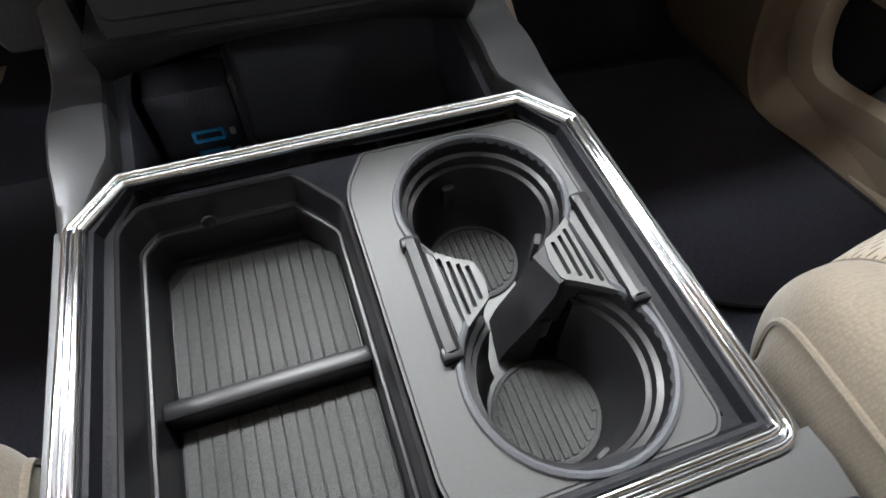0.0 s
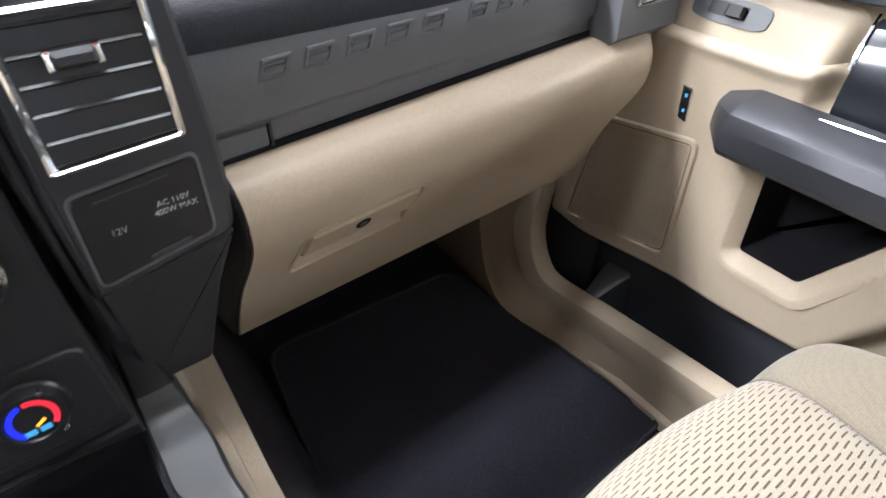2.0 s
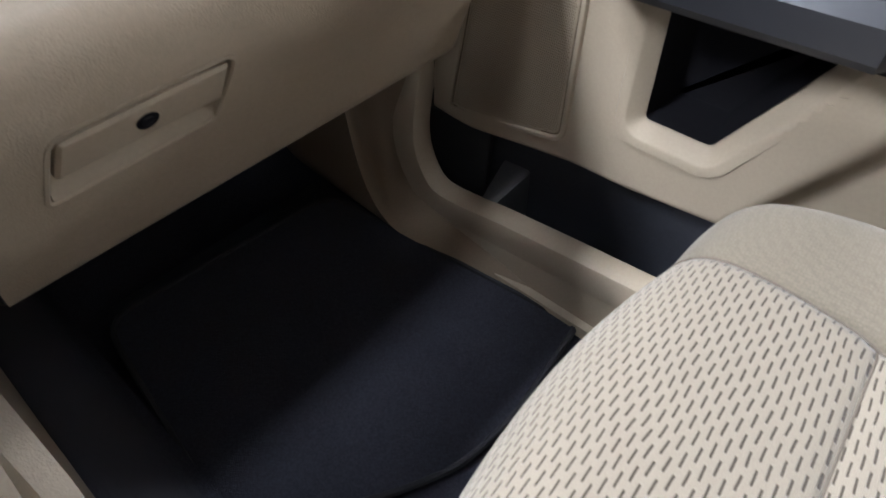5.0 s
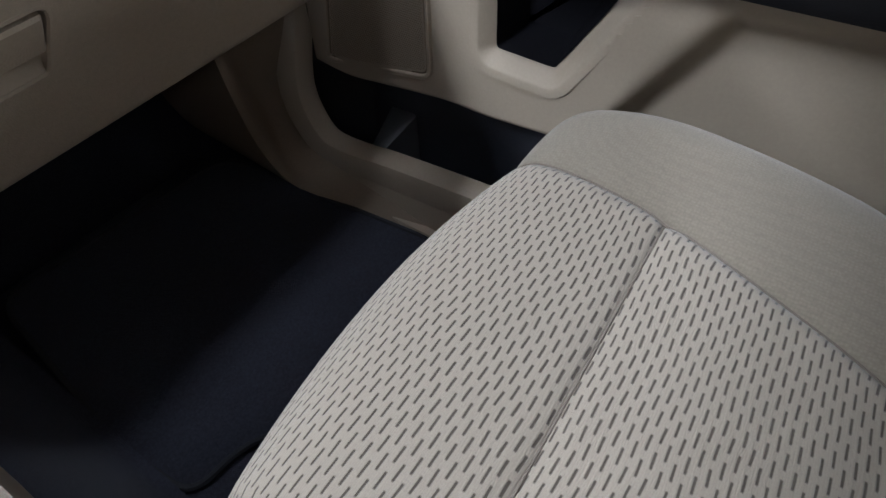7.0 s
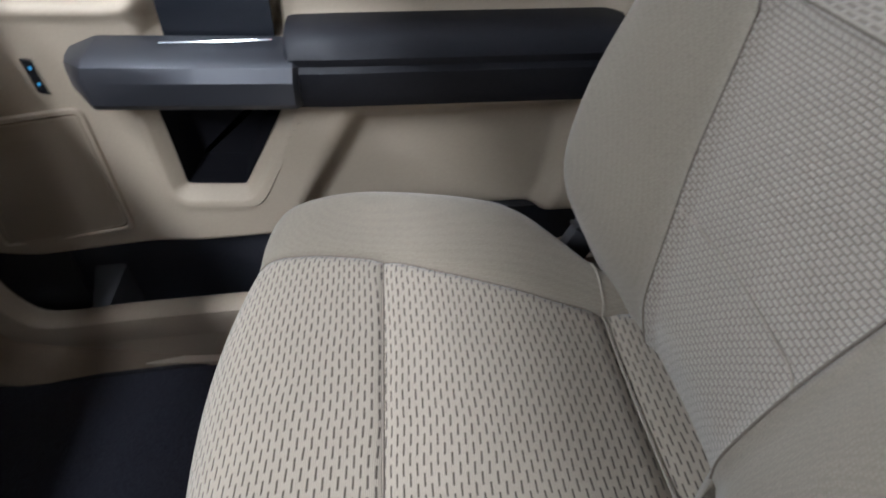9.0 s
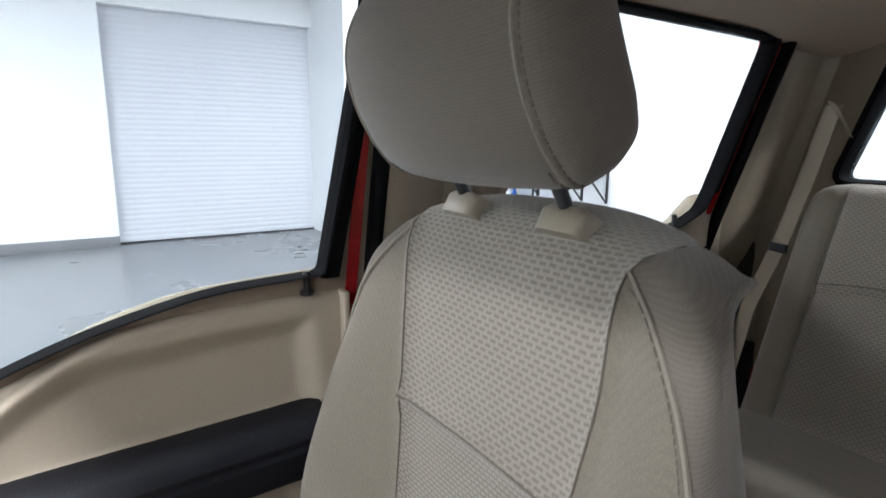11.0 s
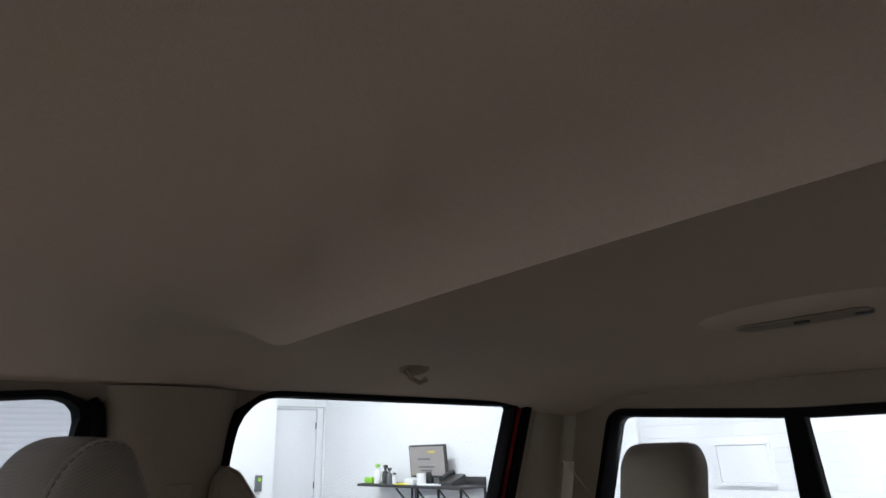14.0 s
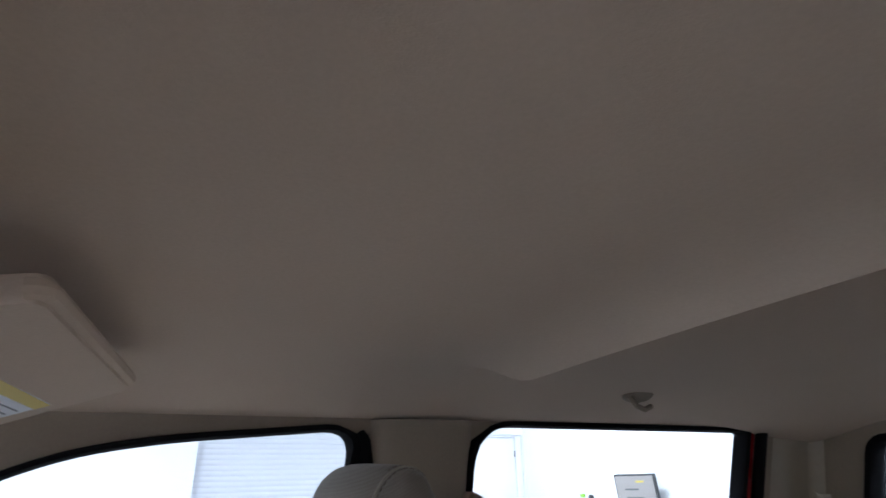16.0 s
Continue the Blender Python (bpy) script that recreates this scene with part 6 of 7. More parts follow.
part("back_upper_insert", sheet(backrest, 30, 40, (0, -0.015, 0), u0=-0.5, u1=0.5, v0=vz, v1=1.0), BACK_DASH, seat, "dash-patterned upper backrest insert", angle=80)
part("back_seam", tube([Vector(backrest(-0.5 + i / 30, vz)) + Vector((0, 0.0005, 0)) for i in range(31)], 0.0010, 6), STITCH, seat)
part("back_seam", tube([Vector(backrest(0.5 - i / 20, 0.347 + 0.006 * math.sin(math.pi * i / 20))) + Vector((0, 0.0008, 0)) for i in range(21)], 0.0010, 6), PIPE, seat)
# rear shell and base
rings = []
for z, hw, y0, y1 in ((0.60, 0.12, -0.19, -0.26), (0.67, 0.17, -0.19, -0.268), (0.74, 0.225, -0.18, -0.275), (0.95, 0.224, -0.215, -0.29), (1.03, 0.210, -0.225, -0.305), (1.07, 0.192, -0.245, -0.312), (1.11, 0.155, -0.255, -0.312), (1.15, 0.12, -0.260, -0.312), (1.182, 0.085, -0.265, -0.308), (1.203, 0.05, -0.275, -0.300)):
    rings.append([Vector((SX + x, y, z)) for x, y in rounded([(-hw, y0), (hw, y0), (hw, y1), (-hw, y1)], 0.03, 4)])
part("back_shell", loft(rings), SEAT_PLAIN, seat, "plain cloth seat back")
part("seat_base", rbox(SX - 0.20, SX + 0.20, -0.20, 0.17, 0.44, 0.62, 0.03), BLACK, seat, "black seat frame cover")
for x in (SX - 0.17, SX + 0.17):
    part("seat_rail", rbox(x - 0.02, x + 0.02, -0.25, 0.26, FLOOR_Z, FLOOR_Z + 0.05, 0.006), STEEL_BLK, seat, "black steel seat rail")
    part("rail_cover", rbox(x - 0.025, x + 0.025, 0.235, 0.275, FLOOR_Z - 0.002, FLOOR_Z + 0.055, 0.01), GREY_BOX, seat, "grey rail end cap")
    part("seat_leg", rbox(x - 0.015, x + 0.015, -0.18, 0.16, FLOOR_Z + 0.04, 0.46, 0.006), STEEL_BLK, seat)
# headrest
HR = [(-0.152, 1.388), (-0.140, 1.362), (-0.137, 1.335), (-0.146, 1.298), (-0.165, 1.264), (-0.184, 1.243), (-0.198, 1.236), (-0.232, 1.250), (-0.246, 1.268), (-0.240, 1.296), (-0.222, 1.332), (-0.204, 1.375), (-0.192, 1.398), (-0.170, 1.402)]
hc = Vector((-0.190, 1.320))
hx = 0.447
rings = []
for dx, k, fwd in ((-0.134, 0.72, 0.0), (-0.131, 0.90, 0.0), (-0.122, 1.0, 0.0), (-0.095, 1.06, 0.006), (-0.05, 1.09, 0.012), (0, 1.10, 0.014), (0.05, 1.09, 0.012), (0.095, 1.06, 0.006), (0.122, 1.0, 0.0), (0.131, 0.90, 0.0), (0.134, 0.72, 0.0)):
    rings.append([Vector((hx + dx, hc.x + (y - hc.x) * k + (fwd if y > -0.18 else 0), hc.y + (z - hc.y) * k)) for y, z in rounded(HR, 0.012, 3)])
hd = part("headrest", loft(rings), SEAT_RIB, seat, "ribbed cloth headrest", angle=80)
for s in (1, -1):
    q = rounded(HR, 0.02, 4)
    part("headrest_side", loft([[Vector((hx + s * dx, hc.x + (y - hc.x) * k, hc.y + (z - hc.y) * k)) for y, z in q] for dx, k in ((0.118, 1.008), (0.127, 0.99), (0.1345, 0.90), (0.139, 0.70), (0.141, 0.35))]), SEAT_RIB, hd, "ribbed cloth headrest side", angle=80)
    qq = [Vector((0, hc.x + (y - hc.x) * 1.012, hc.y + (z - hc.y) * 1.012)) for y, z in q + q[:1]]
    ln = [0.0]
    for a, b in zip(qq, qq[1:]):
        ln.append(ln[-1] + (b - a).length)

    def at(t, qq=qq, ln=ln):
        t = (t % 1.0) * ln[-1]
        for k in range(len(qq) - 1):
            if t <= ln[k + 1]:
                return qq[k].lerp(qq[k + 1], (t - ln[k]) / max(ln[k + 1] - ln[k], 1e-9))
        return qq[-1]
    st = bmesh.new()
    for row, kx in ((0.112, 1.022), (0.1245, 0.990)):
        for k in range(64):
            tube([Vector((hx + s * row, hc.x, hc.y)) + (at((k + f) / 64) - Vector((0, hc.x, hc.y))) * kx for f in (0.15, 0.5, 0.85)], 0.0009, 5, bm=st)
    part("stitching", st, STITCH, hd, "twin rows of dark stitching")
    part("headrest_piping", tube([Vector((hx + s * 0.1195, hc.x + (y - hc.x) * 1.012, hc.y + (z - hc.y) * 1.012)) for y, z in q + q[:1]], 0.0022, 6), PIPE, hd, "double stitched piping")
for x in (0.377, 0.517):
    part("headrest_post", tube([(x, -0.266, 1.185), (x, -0.240, 1.215), (x, -0.212, 1.262)], 0.0062, 12), GUN, seat, "steel headrest post")
    part("post_collar", moved(loft([[Vector((cx, cy, z)) for cx, cy in rounded([(-0.024 * k, -0.017 * k), (0.024 * k, -0.017 * k), (0.024 * k, 0.017 * k), (-0.024 * k, 0.017 * k)], 0.008, 4)] for z, k in ((-0.012, 1.0), (0.006, 1.0), (0.011, 0.85), (0.0125, 0.6))]), Matrix.Translation((x, -0.246, 1.200)) @ pose(0, 0, 0, 28, 0, 0)), COLLAR, seat, "beige plastic post collar")
# recliner cover and buckle
part("recliner_cover", rbox(SX + 0.205, SX + 0.255, -0.235, -0.12, 0.50, 0.625, 0.014), TAUPE, seat, "taupe recliner cover")
bk0 = part("belt_buckle", moved(rbox(-0.012, 0.012, -0.018, 0.018, -0.05, 0.03, 0.005), Matrix.Translation((SX + 0.205, -0.148, 0.672)) @ pose(0, 0, 0, 30, 15, 0)), BLACK, seat, "black ribbed belt buckle")
for k in range(3):
    part("buckle_rib", moved(rbox(-0.013, 0.013, 0.012, 0.0195, -0.006 + 0.012 * k, -0.001 + 0.012 * k, 0.001), Matrix.Translation((SX + 0.205, -0.148, 0.672)) @ pose(0, 0, 0, 30, 15, 0)), BLACK_GLOSS, bk0)
copy_thing(seat, Matrix.Translation((-0.475, 0.055, FLOOR_Z)))


# ---------------------------------------------------------------- pillars and belts
def pillar_sheet(y0, y1, z0, z1, bulge, lean=0.0):
    def fn(u, v):
        z = z0 + (z1 - z0) * v
        y = y0 + (y1 - y0) * u - lean * (1 - u) * max(z - 1.05, 0.0)
        e = abs(2 * u - 1)
        return on_side(y, z, 0.012 - bulge * (1 - e ** 4))
    return fn


for side in (1, -1):
    b = sheet(pillar_sheet(-0.262, -0.452, 0.95, 1.485, 0.034), 16, 24, (0.006, 0, 0))
    c = sheet(pillar_sheet(-1.194, -1.385, 0.60, 1.49, 0.020, 0.144), 14, 24, (0.006, 0, 0))
    r = sheet(lambda u, v: on_side(0.15 - 1.53 * u, 1.499 + 0.030 * v, 0.012 - 0.050 * v * v), 30, 6, (0.004, 0, 0.004))
    corner = sheet(lambda u, v: (sx(0.75 + 0.74 * v) - 0.005 - 0.10 * u + 0.03 * math.sin(math.pi * u), -1.335 - 0.045 * math.sin(u * math.pi / 2), 0.75 + 0.74 * v), 8, 16, (0.004, -0.004, 0))
    for t in (b, c, r, corner):
        if side < 0:
            t.transform(Matrix.Diagonal((-1, 1, 1, 1)))
            t.transform(Matrix.Translation((2 * CX, 0, 0)))
    structure("pillar_middle", b, TAUPE, "taupe middle pillar trim", "pillar")
    structure("pillar_rear", c, COLLAR, "taupe rear pillar trim", "pillar")
    structure("pillar_corner", corner, COLLAR, "taupe rear corner trim", "pillar")
    structure("roof_rail_trim", r, LINER, "cloth trim above the side windows", "trim")

gh = thing("pillar_grab_handle", Matrix.Translation((0.72, -0.45, 1.24)), "taupe grab handle on the middle pillar", "grab handle")
GH_O = rounded([(-0.440, 1.372), (-0.462, 1.362), (-0.503, 1.314), (-0.496, 1.235), (-0.478, 1.190), (-0.432, 1.135), (-0.425, 1.16), (-0.425, 1.35)], [0.004, 0.006, 0.012, 0.012, 0.01, 0.01, 0.004, 0.004], 4)
GH_I = rounded([(-0.452, 1.318), (-0.470, 1.322), (-0.4835, 1.304), (-0.478, 1.228), (-0.466, 1.204), (-0.447, 1.196)], [0.003, 0.006, 0.006, 0.006, 0.006, 0.004], 4)
part("loop", plate(GH_O, [GH_I], on_side, -0.030, -0.004), TAUPE, gh)
part("loop_edge", band(GH_O, [(0, -0.024), (0.002, -0.031), (0.006, -0.033), (0.010, -0.031), (0.010, -0.024)], on_side), TAUPE, gh)
aj = thing("belt_height_adjuster", Matrix.Translation((0.70, -0.37, 1.30)), "taupe belt height adjuster on the middle pillar", "belt adjuster")
part("slot", prism(rounded([(-0.352, 1.215), (-0.396, 1.215), (-0.396, 1.350), (-0.352, 1.350)], 0.006), on_side, -0.020, -0.026, 0.002), TAUPE, aj)
part("slider", prism(rounded([(-0.357, 1.24), (-0.391, 1.24), (-0.391, 1.300), (-0.357, 1.300)], 0.006), on_side, -0.024, -0.036, 0.003), TAUPE, aj, "sliding belt guide")
part("webbing", loft([[on_side(y, z, d) for y, d in ((-0.356, -0.034), (-0.392, -0.034), (-0.392, -0.0325), (-0.356, -0.0325))] for z in (1.26, 1.15, 1.05, 0.95, 0.75)]), WEB, aj, "taupe belt webbing")

rb = thing("rear_seat_belt", Matrix.Translation((0.66, -1.24, 1.05)), "taupe rear seat belt hanging from the rear pillar", "seat belt")
BELT = [Vector((0.615, -1.235, 1.345)), Vector((0.640, -1.228, 1.22)), Vector((0.672, -1.205, 1.05)), Vector((0.715, -1.185, 0.90)), Vector((0.735, -1.16, 0.72))]
part("webbing", loft([[p + Vector(d) for d in ((-0.020, 0.006, 0), (0.020, -0.008, 0), (0.0205, -0.0065, 0), (-0.0195, 0.0075, 0))] for p in BELT]), WEB, rb)
part("guide", loft([[Vector(p) + Vector(d) for d in ((-0.010, 0.006, -0.004), (0.010, -0.006, 0.004), (0.010, -0.014, -0.002), (-0.010, -0.002, -0.010))] for p in ((0.606, -1.196, 1.350), (0.600, -1.206, 1.338), (0.594, -1.236, 1.306), (0.590, -1.252, 1.288))]), TAUPE, rb, "slanted plastic belt guide")
part("stop_clip", moved(rbox(-0.022, 0.022, -0.005, 0.005, -0.010, 0.010, 0.002), Matrix.Translation((0.674, -1.203, 1.04)) @ pose(0, 0, 0, 0, 0, -20)), BLACK, rb, "black belt stop")
solo("trim_plug", lathe([(0.0, 0), (0.012, 0), (0.011, 0.003), (0.0, 0.004)], 16, Matrix.Translation((0.752, -1.20, 0.925)) @ pose(0, 0, 0, 0, -90, 0)), COLLAR, (0.752, -1.20, 0.925), "round beige trim plug on the rear pillar", "trim plug")

# ---------------------------------------------------------------- rear door
def rtop(y):
    return spline([(-1.19, 1.150), (-1.12, 1.148), (-1.085, 1.126), (-1.03, 1.090), (-0.97, 1.075), (-0.80, 1.072), (-0.45, 1.079)], y)


def rear_panel(u, v):
    y = -0.455 - 0.722 * u
    e = rtop(y) - 0.016
    zl = 0.50
    nook = [(-0.50, 1.02), (-1.13, 1.03), (-1.14, 0.86), (-0.50, 0.84)]
    if v < 0.82:
        z = zl + (e - 0.010 - zl) * v / 0.82
        return (0.795 + 0.020 * step(-0.004, 0.016, pdist(nook, y, z)), y, z)
    t = (v - 0.82) / 0.18
    if t < 0.4:
        a = t / 0.4 * math.pi / 2
        return (0.795 + 0.016 * (1 - math.cos(a)), y, e - 0.010 + 0.010 * math.sin(a))
    return (0.811 + 0.028 * (t - 0.4) / 0.6, y, e + 0.013 * (t - 0.4) / 0.6)


def rear_edge(z):
    """Rear edge of the rear side window, which leans with the pillar."""
    return -1.146 + 0.144 * (1.476 - max(z, 1.05))


rdoor = thing("rear_door", Matrix.Translation((0.81, -0.8, 0.33)), "tan rear door panel with gunmetal cap and black armrest, closed", "car door", "truck doors")
part("panel", sheet(rear_panel, 70, 70, (0.012, 0, -0.002)), TAN_SMOOTH, rdoor, "tan moulded rear door panel", angle=50)


def rcap(u, v):
    y = -0.735 - 0.165 * u
    x, z = spline([(0.0, (0.792, 0.86)), (0.2, (0.784, 0.90)), (0.5, (0.782, 0.985)), (0.65, (0.785, 1.022)), (0.75, (0.795, 1.046)), (0.85, (0.815, 1.062)), (1.0, (0.842, 1.078))], v)
    return (x, y + 0.01 * step(0.5, 0.0, v), z)


part("belt_cap", sheet(rcap, 10, 36, (0.012, 0, -0.006)), GUN, rdoor, "gunmetal cap with chrome edges")
for u in (-0.01, 1.01):
    part("cap_edge", tube([Vector(rcap(u, 0.60 + 0.40 * i / 14)) + Vector((-0.001, 0, 0.001)) for i in range(15)], 0.0035, 6), CHROME, rdoor, "chrome edge strip")
rings = []
for y in (-0.50, -0.51, -0.70, -0.90, -1.10, -1.15, -1.16):
    k = 0.4 if y in (-0.50, -1.16) else 0
    rings.append([Vector((x + (0.81 - x) * k, y, z + 0.02 * (-0.8 - y) - 0.02)) for x, z in ((0.83, 0.935), (0.775, 0.93), (0.745, 0.915), (0.735, 0.89), (0.738, 0.83), (0.755, 0.80), (0.83, 0.79))])
part("armrest", loft(rings), BLACK_PAD, rdoor, "black rear door armrest")
part("door_pull", rbox(0.728, 0.775, -0.98, -0.78, 0.885, 0.925, 0.010), BLACK_GLOSS, rdoor, "glossy black door pull")
part("pull_strip", tube([(0.727, -0.80, 0.921), (0.727, -0.90, 0.923)], 0.0022, 6), CHROME, rdoor, "chrome strip")
part("lock_knob", lathe([(0.0, -0.004), (0.010, -0.004), (0.010, 0.002), (0.0055, 0.004), (0.0045, 0.012), (0.006, 0.030), (0.0045, 0.034), (0.0, 0.035)], 16, Matrix.Translation((0.812, -1.018, 1.076))), BLACK_GLOSS, rdoor, "black door lock knob")
part("door_jamb", loft([[on_side(rear_edge(z) + y, z, d) for y, d in ((-0.018, 0.006), (-0.018, 0.03), (-0.037, 0.03), (-0.037, 0.006))] for z in (0.45, 0.9, 1.05, 1.2, 1.35, 1.485)]), RED, rdoor, "red painted door edge")
part("jamb_seal", tube([on_side(rear_edge(z) - 0.048, z, -0.004) for z in (0.5, 0.8, 1.0, 1.1, 1.2, 1.3, 1.4, 1.45, 1.485)], 0.013, 10), SEAL, rdoor, "black door seal")
copy_thing(rdoor, Matrix.Translation((2 * CX - 0.81, -0.8, 0.33)) @ Matrix.Diagonal((-1, 1, 1, 1)))
mk = thing("etched_glass_mark", Matrix.Translation(on_side(-0.165, 1.11, 0.019)), "small pale etched mark on the front side window", "glass mark")
for k, (y0, y1, z) in enumerate(((-0.174, -0.156, 1.104), (-0.171, -0.158, 1.109), (-0.175, -0.155, 1.114), (-0.169, -0.161, 1.119))):
    part("mark_bar", prism([(y0, z), (y1, z), (y1, z + 0.0014), (y0, z + 0.0014)], on_side, 0.0192, 0.0196, 0), PRINT, mk)
structure("door_frame_rear", loft([[on_side(y - 0.10 * (z - 1.15), z, d) for y, d in ((-0.201, 0.010), (-0.204, -0.001), (-0.226, -0.001), (-0.229, 0.010))] for z in (1.072, 1.15, 1.25, 1.35, 1.43, 1.462)]), SEAL, "black rear edge of the front door frame", "door frame")
structure("jamb_seal_front", tube([on_side(y, z, 0.002) for y, z in ((-0.270, 0.5), (-0.270, 0.8), (-0.270, 1.1), (-0.269, 1.25), (-0.265, 1.33), (-0.260, 1.41), (-0.252, 1.452), (-0.244, 1.466))], [0.013] * 5 + [0.012, 0.010, 0.006], 8), SEAL, "black door opening seal", "door seal")


# ---------------------------------------------------------------- rear bench
def bench_back(x0, x1, ins0, ins1):
    def fn(u, v):
        y, z = spline([(0.0, (-1.02, 0.70)), (0.5, (-1.135, 0.98)), (0.85, (-1.205, 1.14)), (0.94, (-1.235, 1.178)), (1.0, (-1.30, 1.182))], v)
        x = x0 + (x1 - x0) * u
        e = min((x - x0) / 0.05, (x1 - x) / 0.05, 1.0)
        y -= 0.045 * (1 - math.sqrt(max(1 - (1 - e) ** 2, 0)))
        for s in (ins0, ins1):
            y -= 0.007 * math.exp(-((x - s) / 0.008) ** 2)
        if ins0 < x < ins1:
            y -= 0.006 * math.exp(-((z - 0.985 + 0.10 * abs(x - (ins0 + ins1) / 2)) / 0.008) ** 2)
        z -= 0.03 * step(0.8, 1.0, v) * (1 - e) ** 2
        return (x, y, z)
    return fn


bench = thing("rear_bench", Matrix.Translation((CX, -1.0, FLOOR_Z)), "beige cloth split rear bench seat with headrests", "bench seat")
for nm, x0, x1, i0, i1 in (("narrow", 0.198, 0.642, 0.285, 0.566), ("wide", -0.73, 0.192, -0.64, 0.10)):
    f = bench_back(x0, x1, i0, i1)
    w = x1 - x0
    for a, b2, m, n in ((x0, i0, SEAT_PLAIN, "back_bolster"), (i0, i1, BACK_DASH, "back_insert"), (i1, x1, SEAT_PLAIN, "back_bolster")):
        part(n, sheet(f, max(int((b2 - a) * 160), 12), 60, (0, -0.03, 0), u0=(a - x0) / w, u1=(b2 - x0) / w), m, bench, "dash-patterned backrest panel" if m is BACK_DASH else "plain woven backrest panel", angle=80)
    for s in (i0, i1):
        part("back_seam", tube([Vector(f((s - x0) / w, 0.1 + 0.85 * i / 24)) + Vector((0, 0.002, 0)) for i in range(25)], 0.0016, 6), PIPE, bench)
    part("back_cross_seam", tube([Vector(f((i0 + (i1 - i0) * i / 24 - x0) / w, 0.545 - 0.025 * (2 * i / 24 - 1) ** 2)) + Vector((0, 0.0015, 0)) for i in range(25)], 0.0016, 6), STITCH, bench)
    part("back_shell", rbox(x0 + 0.01, x1 - 0.01, -1.33, -1.22, 0.66, 1.165, 0.02), SEAT_PLAIN, bench)
    rings = []
    for x, k in ((x0, 0.85), (x0 + 0.02, 0.97), (x0 + 0.05, 1.0), (x1 - 0.05, 1.0), (x1 - 0.02, 0.97), (x1, 0.85)):
        rings.append([Vector((x, -0.85 + (y + 0.85) * k, 0.66 + (z - 0.66) * k)) for y, z in ((-0.56, 0.66), (-0.57, 0.70), (-0.62, 0.735), (-0.80, 0.742), (-1.05, 0.725), (-1.06, 0.58), (-0.60, 0.58))])
    part("cushion", loft(rings), SEAT_PLAIN, bench, "plain cloth bench cushion")
part("bench_base", rbox(-0.70, 0.66, -1.05, -0.60, FLOOR_Z - 0.004, 0.60, 0.02), BLACK, bench)
for hx0 in (0.398, -0.438):
    rings = []
    for y, k in ((-1.172, 0.72), (-1.176, 0.88), (-1.186, 0.97), (-1.215, 1.0), (-1.250, 0.98), (-1.268, 0.90), (-1.272, 0.75)):
        rings.append([Vector((hx0 + px * k, y - 0.026 - 0.34 * (pz * k), 1.288 + pz * k)) for px, pz in rounded([(-0.079, -0.088), (0.079, -0.088), (0.084, 0.055), (0.064, 0.093), (-0.064, 0.093), (-0.084, 0.055)], [0.03, 0.03, 0.04, 0.04, 0.04, 0.04], 5)])
    h = part("headrest", loft(rings), SEAT_PLAIN, bench, "plain beige cloth rear headrest", angle=80)
    for dx in (-0.045, 0.045):
        part("headrest_post", tube([(hx0 + dx, -1.25, 1.165), (hx0 + dx, -1.225, 1.215)], 0.0055, 10), CHROME, h, "chrome post")
        part("post_collar", lathe([(0.013, 0), (0.013, 0.010), (0.009, 0.014), (0.0, 0.014)], 16, Matrix.Translation((hx0 + dx, -1.248, 1.176)) @ pose(0, 0, 0, 10)), LENS, h, "clear plastic collar")

# ---------------------------------------------------------------- headliner fittings
hk = thing("coat_hook", Matrix.Translation((0.545, -0.695, 1.515)), "small taupe coat hook on the headliner", "coat hook")
part("bezel", lathe([(0.0, 0.004), (0.018, 0.004), (0.022, -0.002), (0.018, -0.007), (0.0, -0.008)], 24, Matrix.Translation((0.545, -0.695, 1.522)) @ pose(0, 0, 0, 0, 25, 0) @ Matrix.Diagonal((1, 1.5, 1, 1))), TAUPE, hk)
part("hook", tube([(0.545, -0.675, 1.516), (0.536, -0.680, 1.500), (0.534, -0.695, 1.494), (0.536, -0.712, 1.500)], 0.0048, 8), TAUPE, hk)
dl = thing("dome_light", Matrix.Translation((CX, -0.84, 1.52)), "rear dome light in a taupe bezel", "dome light")
part("bezel", lathe([(0.0, 0.01), (0.10, 0.01), (0.145, 0.004), (0.125, -0.006), (0.10, -0.012), (0.0, -0.013)], 40, Matrix.Translation((CX, -0.84, 1.535)) @ Matrix.Diagonal((0.9, 0.55, 1, 1))), LINER, dl)
part("lens", prism(rounded([(-0.095, -0.865), (0.055, -0.865), (0.055, -0.815), (-0.095, -0.815)], 0.02), flat, 1.5225, 1.5195, 0.002), TAUPE, dl, "closed lamp cover")
for x in (-0.020, -0.085):
    part("button", prism(rounded([(x - 0.009, -0.845), (x + 0.009, -0.845), (x + 0.009, -0.835), (x - 0.009, -0.835)], 0.004), flat, 1.5200, 1.5170, 0.001), SILVER, dl, "small bright switch")


